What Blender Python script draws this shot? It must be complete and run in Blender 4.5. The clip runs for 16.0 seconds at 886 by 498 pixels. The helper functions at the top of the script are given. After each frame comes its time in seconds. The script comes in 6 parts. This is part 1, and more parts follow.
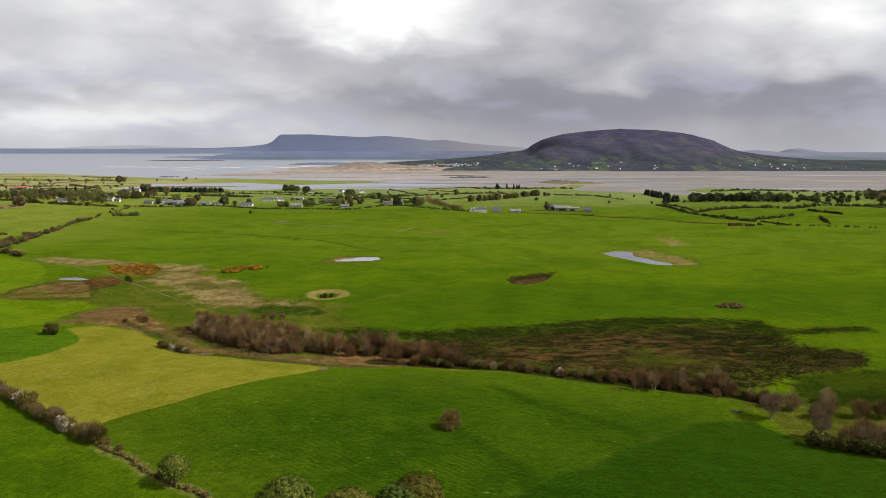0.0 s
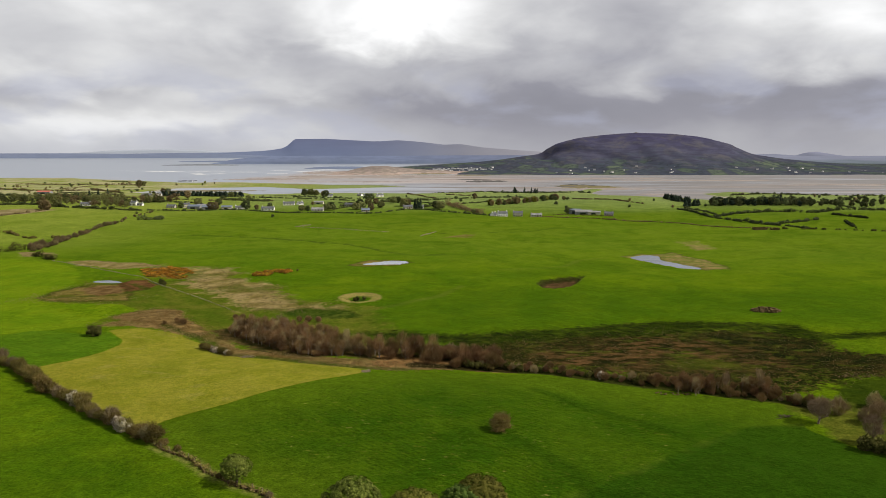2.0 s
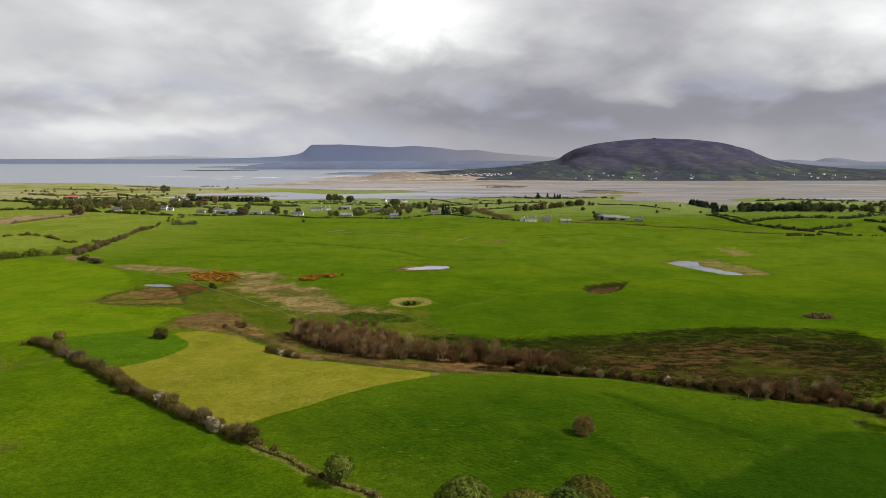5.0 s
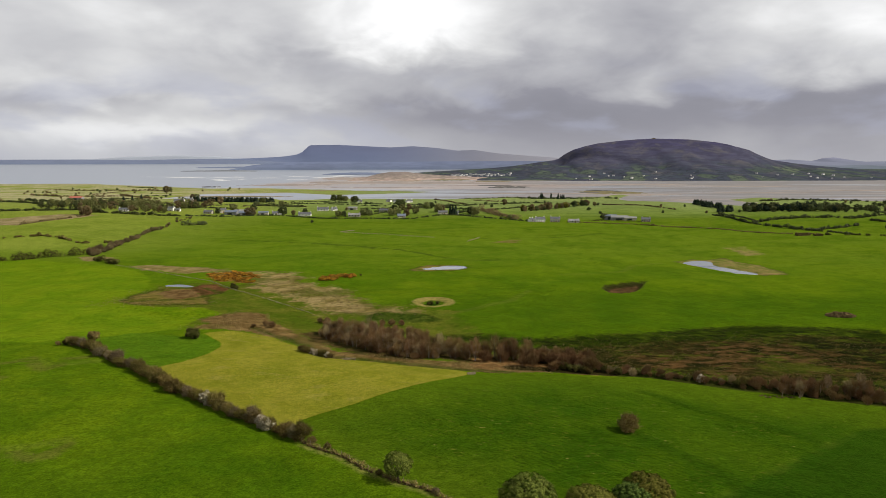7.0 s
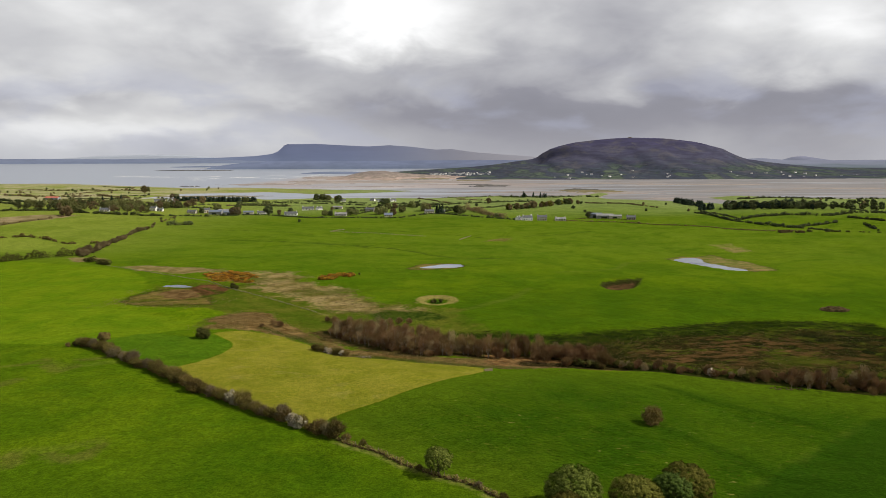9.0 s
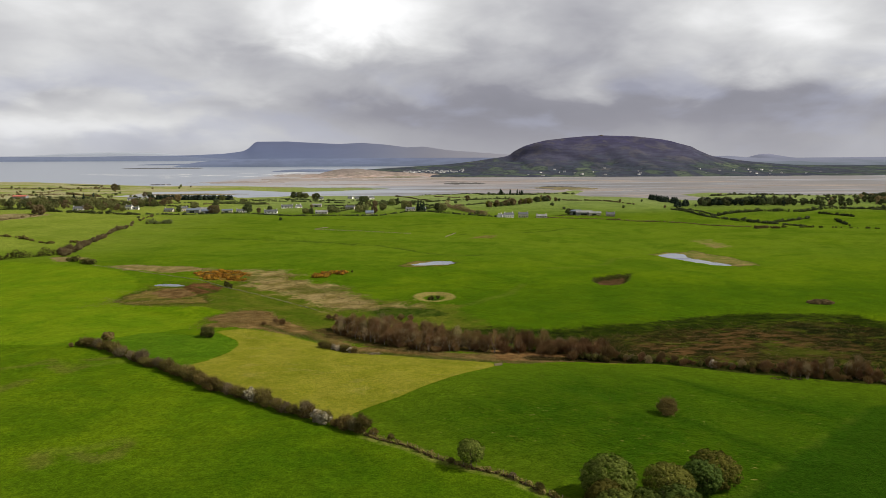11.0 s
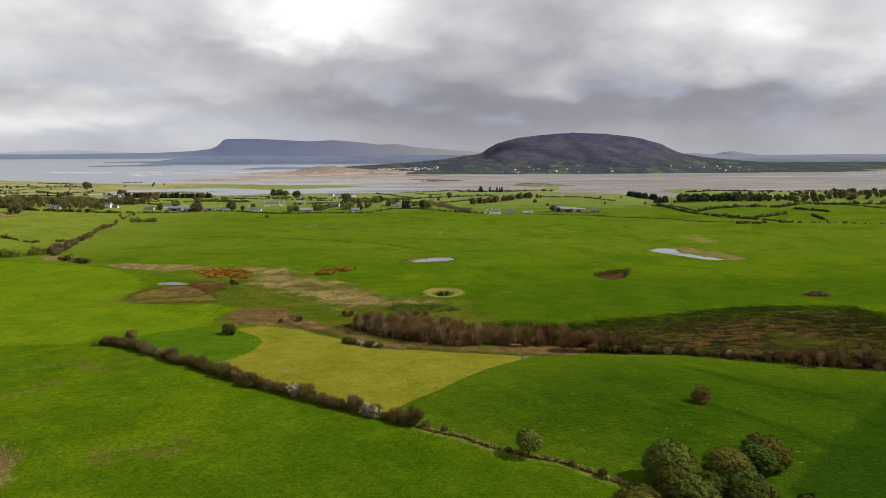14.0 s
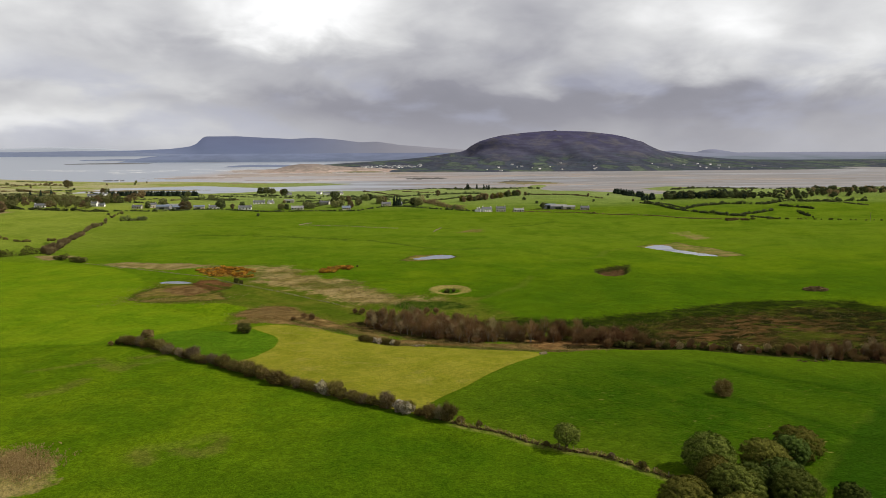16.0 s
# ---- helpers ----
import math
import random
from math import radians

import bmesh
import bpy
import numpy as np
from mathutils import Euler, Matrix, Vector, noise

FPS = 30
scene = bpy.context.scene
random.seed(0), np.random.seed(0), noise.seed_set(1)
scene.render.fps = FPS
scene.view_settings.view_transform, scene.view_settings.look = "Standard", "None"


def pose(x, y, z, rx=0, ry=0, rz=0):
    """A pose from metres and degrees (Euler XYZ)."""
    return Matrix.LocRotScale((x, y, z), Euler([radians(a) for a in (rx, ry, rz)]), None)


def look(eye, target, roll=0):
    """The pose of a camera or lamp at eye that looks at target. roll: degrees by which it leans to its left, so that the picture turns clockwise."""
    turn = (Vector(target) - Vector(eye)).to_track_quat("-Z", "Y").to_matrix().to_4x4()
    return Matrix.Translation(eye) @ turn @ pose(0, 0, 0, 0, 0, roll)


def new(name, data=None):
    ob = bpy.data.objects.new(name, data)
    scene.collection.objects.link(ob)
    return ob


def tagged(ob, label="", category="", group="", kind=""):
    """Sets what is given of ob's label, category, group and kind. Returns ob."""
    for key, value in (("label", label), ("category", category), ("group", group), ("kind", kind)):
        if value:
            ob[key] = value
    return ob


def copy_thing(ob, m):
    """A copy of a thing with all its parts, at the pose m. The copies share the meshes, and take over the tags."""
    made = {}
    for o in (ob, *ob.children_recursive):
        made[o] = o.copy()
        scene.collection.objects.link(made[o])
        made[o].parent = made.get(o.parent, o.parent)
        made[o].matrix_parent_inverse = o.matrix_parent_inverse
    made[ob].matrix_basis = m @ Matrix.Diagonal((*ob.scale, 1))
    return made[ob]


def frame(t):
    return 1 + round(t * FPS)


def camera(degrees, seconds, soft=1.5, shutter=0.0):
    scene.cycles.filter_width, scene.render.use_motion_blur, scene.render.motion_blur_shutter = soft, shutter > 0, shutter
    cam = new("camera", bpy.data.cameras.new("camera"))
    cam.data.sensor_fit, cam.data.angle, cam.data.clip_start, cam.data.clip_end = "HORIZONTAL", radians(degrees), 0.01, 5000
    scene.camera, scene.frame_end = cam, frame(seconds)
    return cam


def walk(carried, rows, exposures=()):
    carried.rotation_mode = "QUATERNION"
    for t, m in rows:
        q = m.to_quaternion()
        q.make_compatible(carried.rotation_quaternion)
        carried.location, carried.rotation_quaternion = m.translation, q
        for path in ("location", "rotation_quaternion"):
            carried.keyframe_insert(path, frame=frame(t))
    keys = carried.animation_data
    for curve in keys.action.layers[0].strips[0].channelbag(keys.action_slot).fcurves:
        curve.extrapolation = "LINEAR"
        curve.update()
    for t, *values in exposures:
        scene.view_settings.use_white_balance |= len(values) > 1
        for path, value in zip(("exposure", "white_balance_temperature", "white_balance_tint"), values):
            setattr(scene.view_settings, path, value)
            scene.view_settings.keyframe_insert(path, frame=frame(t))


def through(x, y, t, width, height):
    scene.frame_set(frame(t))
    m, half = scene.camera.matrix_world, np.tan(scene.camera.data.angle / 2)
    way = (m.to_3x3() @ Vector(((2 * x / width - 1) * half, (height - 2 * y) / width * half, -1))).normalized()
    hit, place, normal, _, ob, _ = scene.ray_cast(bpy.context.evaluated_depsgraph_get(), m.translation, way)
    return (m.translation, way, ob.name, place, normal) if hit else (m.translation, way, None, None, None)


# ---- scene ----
cam = camera(66.8, 16.0, 0.6)
PATH = [
    (0, (3.114, -0.907, 65.189), (3.11, 1.069, 64.886), -0.0),
    (0.5, (1.324, -1.012, 65.175), (1.311, 0.965, 64.874), -0.1),
    (1, (-1.053, -1.197, 65.152), (-1.074, 0.78, 64.853), -0.1),
    (1.5, (-3.532, -1.396, 65.074), (-3.562, 0.582, 64.779), -0.0),
    (2, (-5.957, -1.932, 65.108), (-5.998, 0.046, 64.817), -0.1),
    (2.5, (-8.586, -2.335, 65.157), (-8.634, -0.356, 64.87), -0.1),
    (3, (-11.524, -2.762, 65.12), (-11.58, -0.783, 64.836), -0.1),
    (3.5, (-14.287, -3.266, 65.089), (-14.349, -1.287, 64.808), -0.1),
    (4, (-17.1, -3.888, 65.172), (-17.169, -1.909, 64.894), -0.1),
    (4.5, (-20.143, -4.286, 65.257), (-20.217, -2.307, 64.981), -0.1),
    (5, (-23.167, -4.832, 65.277), (-23.247, -2.852, 65.002), -0.1),
    (7.5, (-38.34, -7.773, 65.47), (-38.403, -5.793, 65.196), -0.2),
    (8, (-41.622, -8.446, 65.44), (-41.663, -6.465, 65.165), -0.2),
    (8.5, (-44.679, -8.791, 65.432), (-44.7, -6.81, 65.157), -0.2),
    (9, (-47.881, -9.26, 65.466), (-47.881, -7.28, 65.189), -0.2),
    (11.5, (-63.49, -11.469, 65.413), (-63.386, -9.492, 65.128), -0.2),
    (12, (-66.612, -11.778, 65.438), (-66.494, -9.802, 65.152), -0.2),
    (12.5, (-69.711, -11.995, 65.355), (-69.579, -10.02, 65.067), -0.2),
    (13, (-73.001, -12.187, 65.322), (-72.854, -10.213, 65.033), -0.2),
    (13.5, (-75.967, -12.566, 65.352), (-75.806, -10.593, 65.061), -0.2),
    (14, (-79.119, -12.672, 65.219), (-78.943, -10.701, 64.927), -0.2),
    (14.5, (-82.079, -12.815, 65.228), (-81.889, -10.846, 64.933), -0.2),
    (15, (-85.356, -12.812, 65.34), (-85.151, -10.844, 65.043), -0.2),
    (15.5, (-88.548, -12.861, 65.357), (-88.328, -10.896, 65.059), -0.2),
    (16, (-91.708, -12.837, 65.431), (-91.474, -10.873, 65.132), -0.2),
]
walk(cam, [(t, look(eye, target, roll)) for t, eye, target, roll in PATH], [(0.0, 0.05), (2.5, 0.01), (4.5, -0.03), (9.0, -0.03), (11.5, -0.05), (13.5, -0.01), (16.0, 0.0)])


# ---- world, sun ----
def node(nt, kind):
    return nt.nodes.new(kind)


def link(nt, a, b):
    nt.links.new(a, b)


def attribute_node(nt, name):
    n = nt.nodes.new("ShaderNodeAttribute")
    n.attribute_name = name
    return n


def voronoi_node(nt, feature):
    n = nt.nodes.new("ShaderNodeTexVoronoi")
    n.feature = feature
    return n


def math_node(nt, op, a, b=None, c=None, clamp=False):
    n = nt.nodes.new("ShaderNodeMath")
    n.operation, n.use_clamp = op, clamp
    for i, v in enumerate((a, b, c)):
        if v is None:
            continue
        if isinstance(v, (int, float)):
            n.inputs[i].default_value = v
        else:
            nt.links.new(v, n.inputs[i])
    return n.outputs[0]


def smooth_node(nt, value, lo, hi, out_lo=0.0, out_hi=1.0):
    n = nt.nodes.new("ShaderNodeMapRange")
    n.interpolation_type = "SMOOTHSTEP"
    nt.links.new(value, n.inputs[0])
    for i, v in enumerate((lo, hi, out_lo, out_hi)):
        n.inputs[i + 1].default_value = v
    return n.outputs[0]


def mix_node(nt, fac, a, b, blend="MIX"):
    n = nt.nodes.new("ShaderNodeMix")
    n.data_type, n.blend_type = "RGBA", blend
    for socket, v in ((n.inputs[0], fac), (n.inputs[6], a), (n.inputs[7], b)):
        if isinstance(v, (int, float)):
            socket.default_value = v
        elif isinstance(v, tuple):
            socket.default_value = (*v, 1)
        else:
            nt.links.new(v, socket)
    return n.outputs[2]


def noise_node(nt, vector, scale, detail=4.0, rough=0.55, distortion=0.0):
    n = nt.nodes.new("ShaderNodeTexNoise")
    n.inputs["Scale"].default_value, n.inputs["Detail"].default_value = scale, detail
    n.inputs["Roughness"].default_value, n.inputs["Distortion"].default_value = rough, distortion
    if vector is not None:
        nt.links.new(vector, n.inputs["Vector"])
    return n.outputs[0]


def stretch_node(nt, vector, sx, sy, sz=1.0, rz=0.0):
    n = nt.nodes.new("ShaderNodeMapping")
    n.inputs["Scale"].default_value = (sx, sy, sz)
    n.inputs["Rotation"].default_value = (0, 0, radians(rz))
    nt.links.new(vector, n.inputs["Vector"])
    return n.outputs[0]


SUN_TO = Vector((0.95, -0.12, 0.90)).normalized()   # from the ground towards the sun
SUN_ELEVATION, SUN_TURN = math.asin(SUN_TO.z), math.atan2(SUN_TO.x, SUN_TO.y)
SKY_LEVEL = 1.0

world = bpy.data.worlds.new("cloudy_sky")
scene.world = world
world.use_nodes = True
wt = world.node_tree
wt.nodes.clear()
way = node(wt, "ShaderNodeTexCoord").outputs["Generated"]
parts = node(wt, "ShaderNodeSeparateXYZ")
link(wt, way, parts.inputs[0])
dx, dy, dz = parts.outputs
turn_ = math_node(wt, "ARCTAN2", dx, dy)
chart = node(wt, "ShaderNodeCombineXYZ")
link(wt, turn_, chart.inputs[0])
link(wt, dz, chart.inputs[1])
billow = noise_node(wt, stretch_node(wt, chart.outputs[0], 4.6, 8.6), 1.0, 4.0, 0.46, 0.3)
puffs = noise_node(wt, stretch_node(wt, chart.outputs[0], 9.0, 19.0), 1.0, 5.0, 0.50, 0.3)
wisps = noise_node(wt, stretch_node(wt, chart.outputs[0], 14.0, 40.0), 1.0, 7.0, 0.60, 0.25)
cloud = math_node(wt, "ADD", math_node(wt, "MULTIPLY", billow, 0.58), math_node(wt, "ADD", math_node(wt, "MULTIPLY", puffs, 0.33), math_node(wt, "MULTIPLY", wisps, 0.09)))
cloud = math_node(wt, "ADD", 0.50, math_node(wt, "MULTIPLY", math_node(wt, "SUBTRACT", cloud, 0.5), 0.60))
bent_u = math_node(wt, "ADD", turn_, math_node(wt, "MULTIPLY", math_node(wt, "SUBTRACT", billow, 0.5), 0.30))
bent_v = math_node(wt, "ADD", dz, math_node(wt, "MULTIPLY", math_node(wt, "SUBTRACT", puffs, 0.5), 0.085))
# cloud masses: heading and height, half widths, thinner (+) or heavier (-)
for u, v, a_, b_, k in [(-0.08, 0.20, 0.14, 0.070, 0.27), (-0.27, 0.18, 0.20, 0.05, 0.08), (0.56, 0.16, 0.26, 0.09, 0.12), (-0.60, 0.115, 0.24, 0.045, 0.11), (-0.55, 0.060, 0.12, 0.012, -0.09), (-0.20, 0.125, 0.24, 0.028, -0.07), (0.13, 0.080, 0.26, 0.065, -0.12), (-0.04, 0.052, 0.24, 0.026, -0.12), (0.50, 0.062, 0.34, 0.024, -0.16), (-0.36, 0.036, 0.32, 0.022, 0.13), (0.36, 0.02, 0.42, 0.05, -0.13)]:
    p_ = math_node(wt, "POWER", math_node(wt, "DIVIDE", math_node(wt, "ABSOLUTE", math_node(wt, "SUBTRACT", bent_u, u)), a_), 2.0)
    q_ = math_node(wt, "POWER", math_node(wt, "DIVIDE", math_node(wt, "ABSOLUTE", math_node(wt, "SUBTRACT", bent_v, v)), b_), 2.0)
    mass = math_node(wt, "EXPONENT", math_node(wt, "MULTIPLY", math_node(wt, "ADD", p_, q_), -1.0))
    cloud = math_node(wt, "ADD", cloud, math_node(wt, "MULTIPLY", mass, k))
ramp = node(wt, "ShaderNodeValToRGB")
link(wt, cloud, ramp.inputs[0])
for at, colour in ((0.30, (0.308, 0.304, 0.35)), (0.47, (0.508, 0.507, 0.535)), (0.60, (0.74, 0.74, 0.745)), (0.74, (1.1, 1.1, 1.1))):
    stop = ramp.color_ramp.elements.new(at)
    stop.color = (*colour, 1)
for at in (0.0, 1.0):
    for stop in ramp.color_ramp.elements:
        if abs(stop.position - at) < 1e-4:
            stop.color = (0.22, 0.22, 0.26, 1) if at == 0 else (1.2, 1.2, 1.2, 1)
            break
low = smooth_node(wt, dz, 0.0, 0.055, 1.0, 0.0)
seaward = smooth_node(wt, dx, -0.55, 0.15, 1.0, 0.0)
seaward = math_node(wt, "MULTIPLY", seaward, smooth_node(wt, dy, 0.2, 0.6))
veil = mix_node(wt, math_node(wt, "MULTIPLY", math_node(wt, "MULTIPLY", low, seaward), 0.5), ramp.outputs[0], (0.66, 0.69, 0.75))
veil = mix_node(wt, math_node(wt, "MULTIPLY", low, 0.35), veil, (0.42, 0.42, 0.46))
# thin places where the blue above shows faintly
gap = noise_node(wt, stretch_node(wt, chart.outputs[0], 6.0, 17.0), 1.0, 5.0, 0.5, 0.2)
blue_at = math_node(wt, "MULTIPLY", smooth_node(wt, gap, 0.47, 0.64), smooth_node(wt, math_node(wt, "ABSOLUTE", math_node(wt, "SUBTRACT", dz, 0.06)), 0.02, 0.085, 0.45, 0.0))
veil = mix_node(wt, blue_at, veil, (0.43, 0.45, 0.57))
# unseen darker zenith, added to weaken sky fill and deepen the shadows
veil = mix_node(wt, smooth_node(wt, dz, 0.24, 0.6, 0.0, 0.8), veil, (0.28, 0.275, 0.275))
clouds = node(wt, "ShaderNodeBackground")
link(wt, veil, clouds.inputs[0])
clouds.inputs[1].default_value = SKY_LEVEL
sky = node(wt, "ShaderNodeTexSky")
sky.sky_type, sky.sun_disc, sky.sun_elevation, sky.sun_rotation = "NISHITA", False, SUN_ELEVATION, SUN_TURN
clear = node(wt, "ShaderNodeBackground")
link(wt, sky.outputs[0], clear.inputs[0])
clear.inputs[1].default_value = 0.10
cover = node(wt, "ShaderNodeMixShader")
cover.inputs[0].default_value = 0.97
link(wt, clear.outputs[0], cover.inputs[1])
link(wt, clouds.outputs[0], cover.inputs[2])
link(wt, cover.outputs[0], node(wt, "ShaderNodeOutputWorld").inputs[0])

sun = new("sun", bpy.data.lights.new("sun", "SUN"))
sun.data.energy, sun.data.angle, sun.data.color = 4.5, radians(1.5), (1.0, 0.92, 0.78)
sun.matrix_world = look(SUN_TO * 500, (0, 0, 0))


# ---- materials ----
def material(name, rough=0.9, spec=0.2):
    m = bpy.data.materials.new(name)
    m.use_nodes = True
    nt = m.node_tree
    p = nt.nodes["Principled BSDF"]
    p.inputs["Roughness"].default_value = rough
    p.inputs["Specular IOR Level"].default_value = spec
    return m, nt, p


def place_of(nt):
    return nt.nodes.new("ShaderNodeNewGeometry").outputs["Position"]


def plain(name, colour, other, scale=1.0, rough=0.9, spec=0.0, bump=0.0):
    """Two tones in noise of two sizes, over the place in the world."""
    m, nt, p = material(name, rough, spec)
    at = place_of(nt)
    n = math_node(nt, "ADD", math_node(nt, "MULTIPLY", noise_node(nt, at, scale, 5), 0.6), math_node(nt, "MULTIPLY", noise_node(nt, at, scale * 7, 4), 0.4))
    link(nt, mix_node(nt, smooth_node(nt, n, 0.35, 0.65), colour, other), p.inputs["Base Color"])
    if bump:
        b = node(nt, "ShaderNodeBump")
        b.inputs["Strength"].default_value, b.inputs["Distance"].default_value = 0.6, bump
        link(nt, n, b.inputs["Height"])
        link(nt, b.outputs[0], p.inputs["Normal"])
    return m


def leafy(name, colours, rough=0.75, through=0.25):
    """Leaves or twigs: each island takes its own tone, each plant its own tint."""
    m, nt, p = material(name, rough, 0.0)
    r = node(nt, "ShaderNodeValToRGB")
    r.color_ramp.interpolation = "LINEAR"
    while len(r.color_ramp.elements) < len(colours):
        r.color_ramp.elements.new(0.5)
    for i, c in enumerate(colours):
        r.color_ramp.elements[i].position = i / (len(colours) - 1)
        r.color_ramp.elements[i].color = (*c, 1)
    link(nt, nt.nodes.new("ShaderNodeNewGeometry").outputs["Random Per Island"], r.inputs[0])
    info = nt.nodes.new("ShaderNodeObjectInfo")
    hsv = node(nt, "ShaderNodeHueSaturation")
    link(nt, r.outputs[0], hsv.inputs["Color"])
    link(nt, smooth_node(nt, info.outputs["Random"], 0.0, 1.0, 0.72, 1.28), hsv.inputs["Value"])
    link(nt, smooth_node(nt, math_node(nt, "FRACT", math_node(nt, "MULTIPLY", info.outputs["Random"], 7.3)), 0.0, 1.0, 0.488, 0.512), hsv.inputs["Hue"])
    link(nt, hsv.outputs[0], p.inputs["Base Color"])
    if through:
        tr = node(nt, "ShaderNodeBsdfTranslucent")
        link(nt, hsv.outputs[0], tr.inputs[0])
        mx = node(nt, "ShaderNodeMixShader")
        mx.inputs[0].default_value = through
        link(nt, p.outputs[0], mx.inputs[1])
        link(nt, tr.outputs[0], mx.inputs[2])
        link(nt, mx.outputs[0], nt.nodes["Material Output"].inputs[0])
    return m


BARK = plain("bark", (0.055, 0.042, 0.026), (0.13, 0.105, 0.072), 1.5)
LEAF_GREEN = leafy("spring_leaves", [(0.034, 0.047, 0.009), (0.078, 0.100, 0.017), (0.175, 0.200, 0.042)], 0.75, 0.05)
LEAF_DEEP = leafy("deep_green_leaves", [(0.020, 0.034, 0.008), (0.050, 0.076, 0.014), (0.120, 0.155, 0.034)], 0.7, 0.05)
LEAF_BRONZE = leafy("bronze_leaves", [(0.048, 0.048, 0.010), (0.108, 0.106, 0.019), (0.225, 0.210, 0.046)], 0.75, 0.05)
LEAF_DARK = leafy("dark_leaves", [(0.050, 0.054, 0.013), (0.090, 0.092, 0.024), (0.15, 0.145, 0.048)])
TWIGS = leafy("bare_twigs", [(0.105, 0.058, 0.023), (0.175, 0.107, 0.047), (0.265, 0.178, 0.092)], 0.9, 0.0)
TWIGS_WARM = leafy("warm_budding_twigs", [(0.14, 0.095, 0.055), (0.23, 0.165, 0.105), (0.32, 0.25, 0.17)], 0.9, 0.0)
TWIGS_PALE = leafy("pale_twigs", [(0.17, 0.122, 0.056), (0.265, 0.20, 0.10), (0.38, 0.31, 0.18)], 0.9, 0.0)
HEDGE_LEAF = leafy("hedge_twigs_and_leaves", [(0.062, 0.042, 0.014), (0.125, 0.088, 0.030), (0.130, 0.122, 0.026), (0.23, 0.175, 0.080)], 0.85, 0.05)
HEDGE_PALE = leafy("pale_hedge_buds", [(0.085, 0.064, 0.030), (0.17, 0.135, 0.070), (0.26, 0.215, 0.125)], 0.85, 0.05)
BLOSSOM = leafy("blossom", [(0.11, 0.085, 0.04), (0.30, 0.25, 0.155), (0.70, 0.64, 0.50)], 0.8, 0.1)
GORSE = leafy("gorse_flowers", [(0.060, 0.045, 0.014), (0.20, 0.105, 0.018), (0.52, 0.25, 0.018), (0.13, 0.10, 0.035)], 0.8, 0.1)
CONIFER = leafy("conifer_needles", [(0.022, 0.034, 0.026), (0.036, 0.052, 0.036), (0.055, 0.074, 0.046)], 0.8, 0.0)
RUSHES = leafy("dry_rushes", [(0.115, 0.085, 0.028), (0.20, 0.150, 0.058), (0.31, 0.245, 0.115)], 0.9, 0.1)
SEDGES = leafy("green_sedges", [(0.032, 0.055, 0.006), (0.05, 0.085, 0.008), (0.08, 0.12, 0.014)], 0.9, 0.1)
# Olive, budding and dark crowns: leaf tones lightened to carry distance haze.
FAR_OLIVE = leafy("hazed_olive_crowns", [(0.185, 0.200, 0.075), (0.225, 0.240, 0.092), (0.27, 0.28, 0.112)], 0.85, 0.6)
FAR_BUDS = leafy("hazed_budding_crowns", [(0.205, 0.160, 0.078), (0.245, 0.195, 0.098), (0.29, 0.235, 0.125)], 0.9, 0.6)
FAR_HEDGE = leafy("dark_far_hedge", [(0.042, 0.052, 0.022), (0.066, 0.078, 0.033), (0.100, 0.108, 0.050)], 0.85, 0.1)
FAR_DARK = leafy("hazed_dark_crowns", [(0.075, 0.094, 0.040), (0.105, 0.125, 0.053), (0.150, 0.172, 0.072)], 0.85, 0.5)
STONE = plain("brown_fieldstone", (0.048, 0.034, 0.013), (0.17, 0.128, 0.060), 0.9)
STONE_PALE = plain("pale_fieldstone", (0.20, 0.17, 0.095), (0.34, 0.29, 0.18), 0.9)
MOSSY = plain("mossy_fieldstone", (0.11, 0.125, 0.035), (0.27, 0.25, 0.14), 0.6)
CONCRETE = plain("stained_concrete", (0.20, 0.16, 0.095), (0.30, 0.25, 0.16), 1.5)
WHITEWASH = plain("white_render", (0.80, 0.79, 0.77), (0.88, 0.87, 0.85), 0.4)
CREAM = plain("grey_render", (0.46, 0.42, 0.34), (0.58, 0.54, 0.45), 0.4)
SLATE = plain("dark_slate", (0.075, 0.078, 0.09), (0.13, 0.135, 0.15), 0.6, 0.6, 0.4)
SHEET_BLUE = plain("blue_grey_sheet", (0.10, 0.13, 0.19), (0.17, 0.20, 0.26), 0.2, 0.5, 0.4)
SHEET_GREY = plain("weathered_sheet", (0.17, 0.17, 0.175), (0.30, 0.30, 0.30), 0.2, 0.55, 0.4)
RED_SHEET = plain("red_sheet", (0.42, 0.10, 0.07), (0.50, 0.16, 0.11), 0.2, 0.6, 0.3)
GLASS_DARK = plain("window_glass", (0.02, 0.025, 0.03), (0.04, 0.045, 0.05), 0.5, 0.1, 0.5)
TIMBER = plain("grey_timber", (0.17, 0.13, 0.085), (0.31, 0.255, 0.18), 2.0)
PALE_BARK = plain("pale_birch_bark", (0.20, 0.165, 0.12), (0.35, 0.30, 0.235), 2.0)
PAINT = plain("door_paint", (0.10, 0.05, 0.03), (0.16, 0.08, 0.05), 1.0, 0.6)
FOAM = plain("sea_foam", (0.60, 0.61, 0.63), (0.74, 0.75, 0.76), 0.05, 0.8)


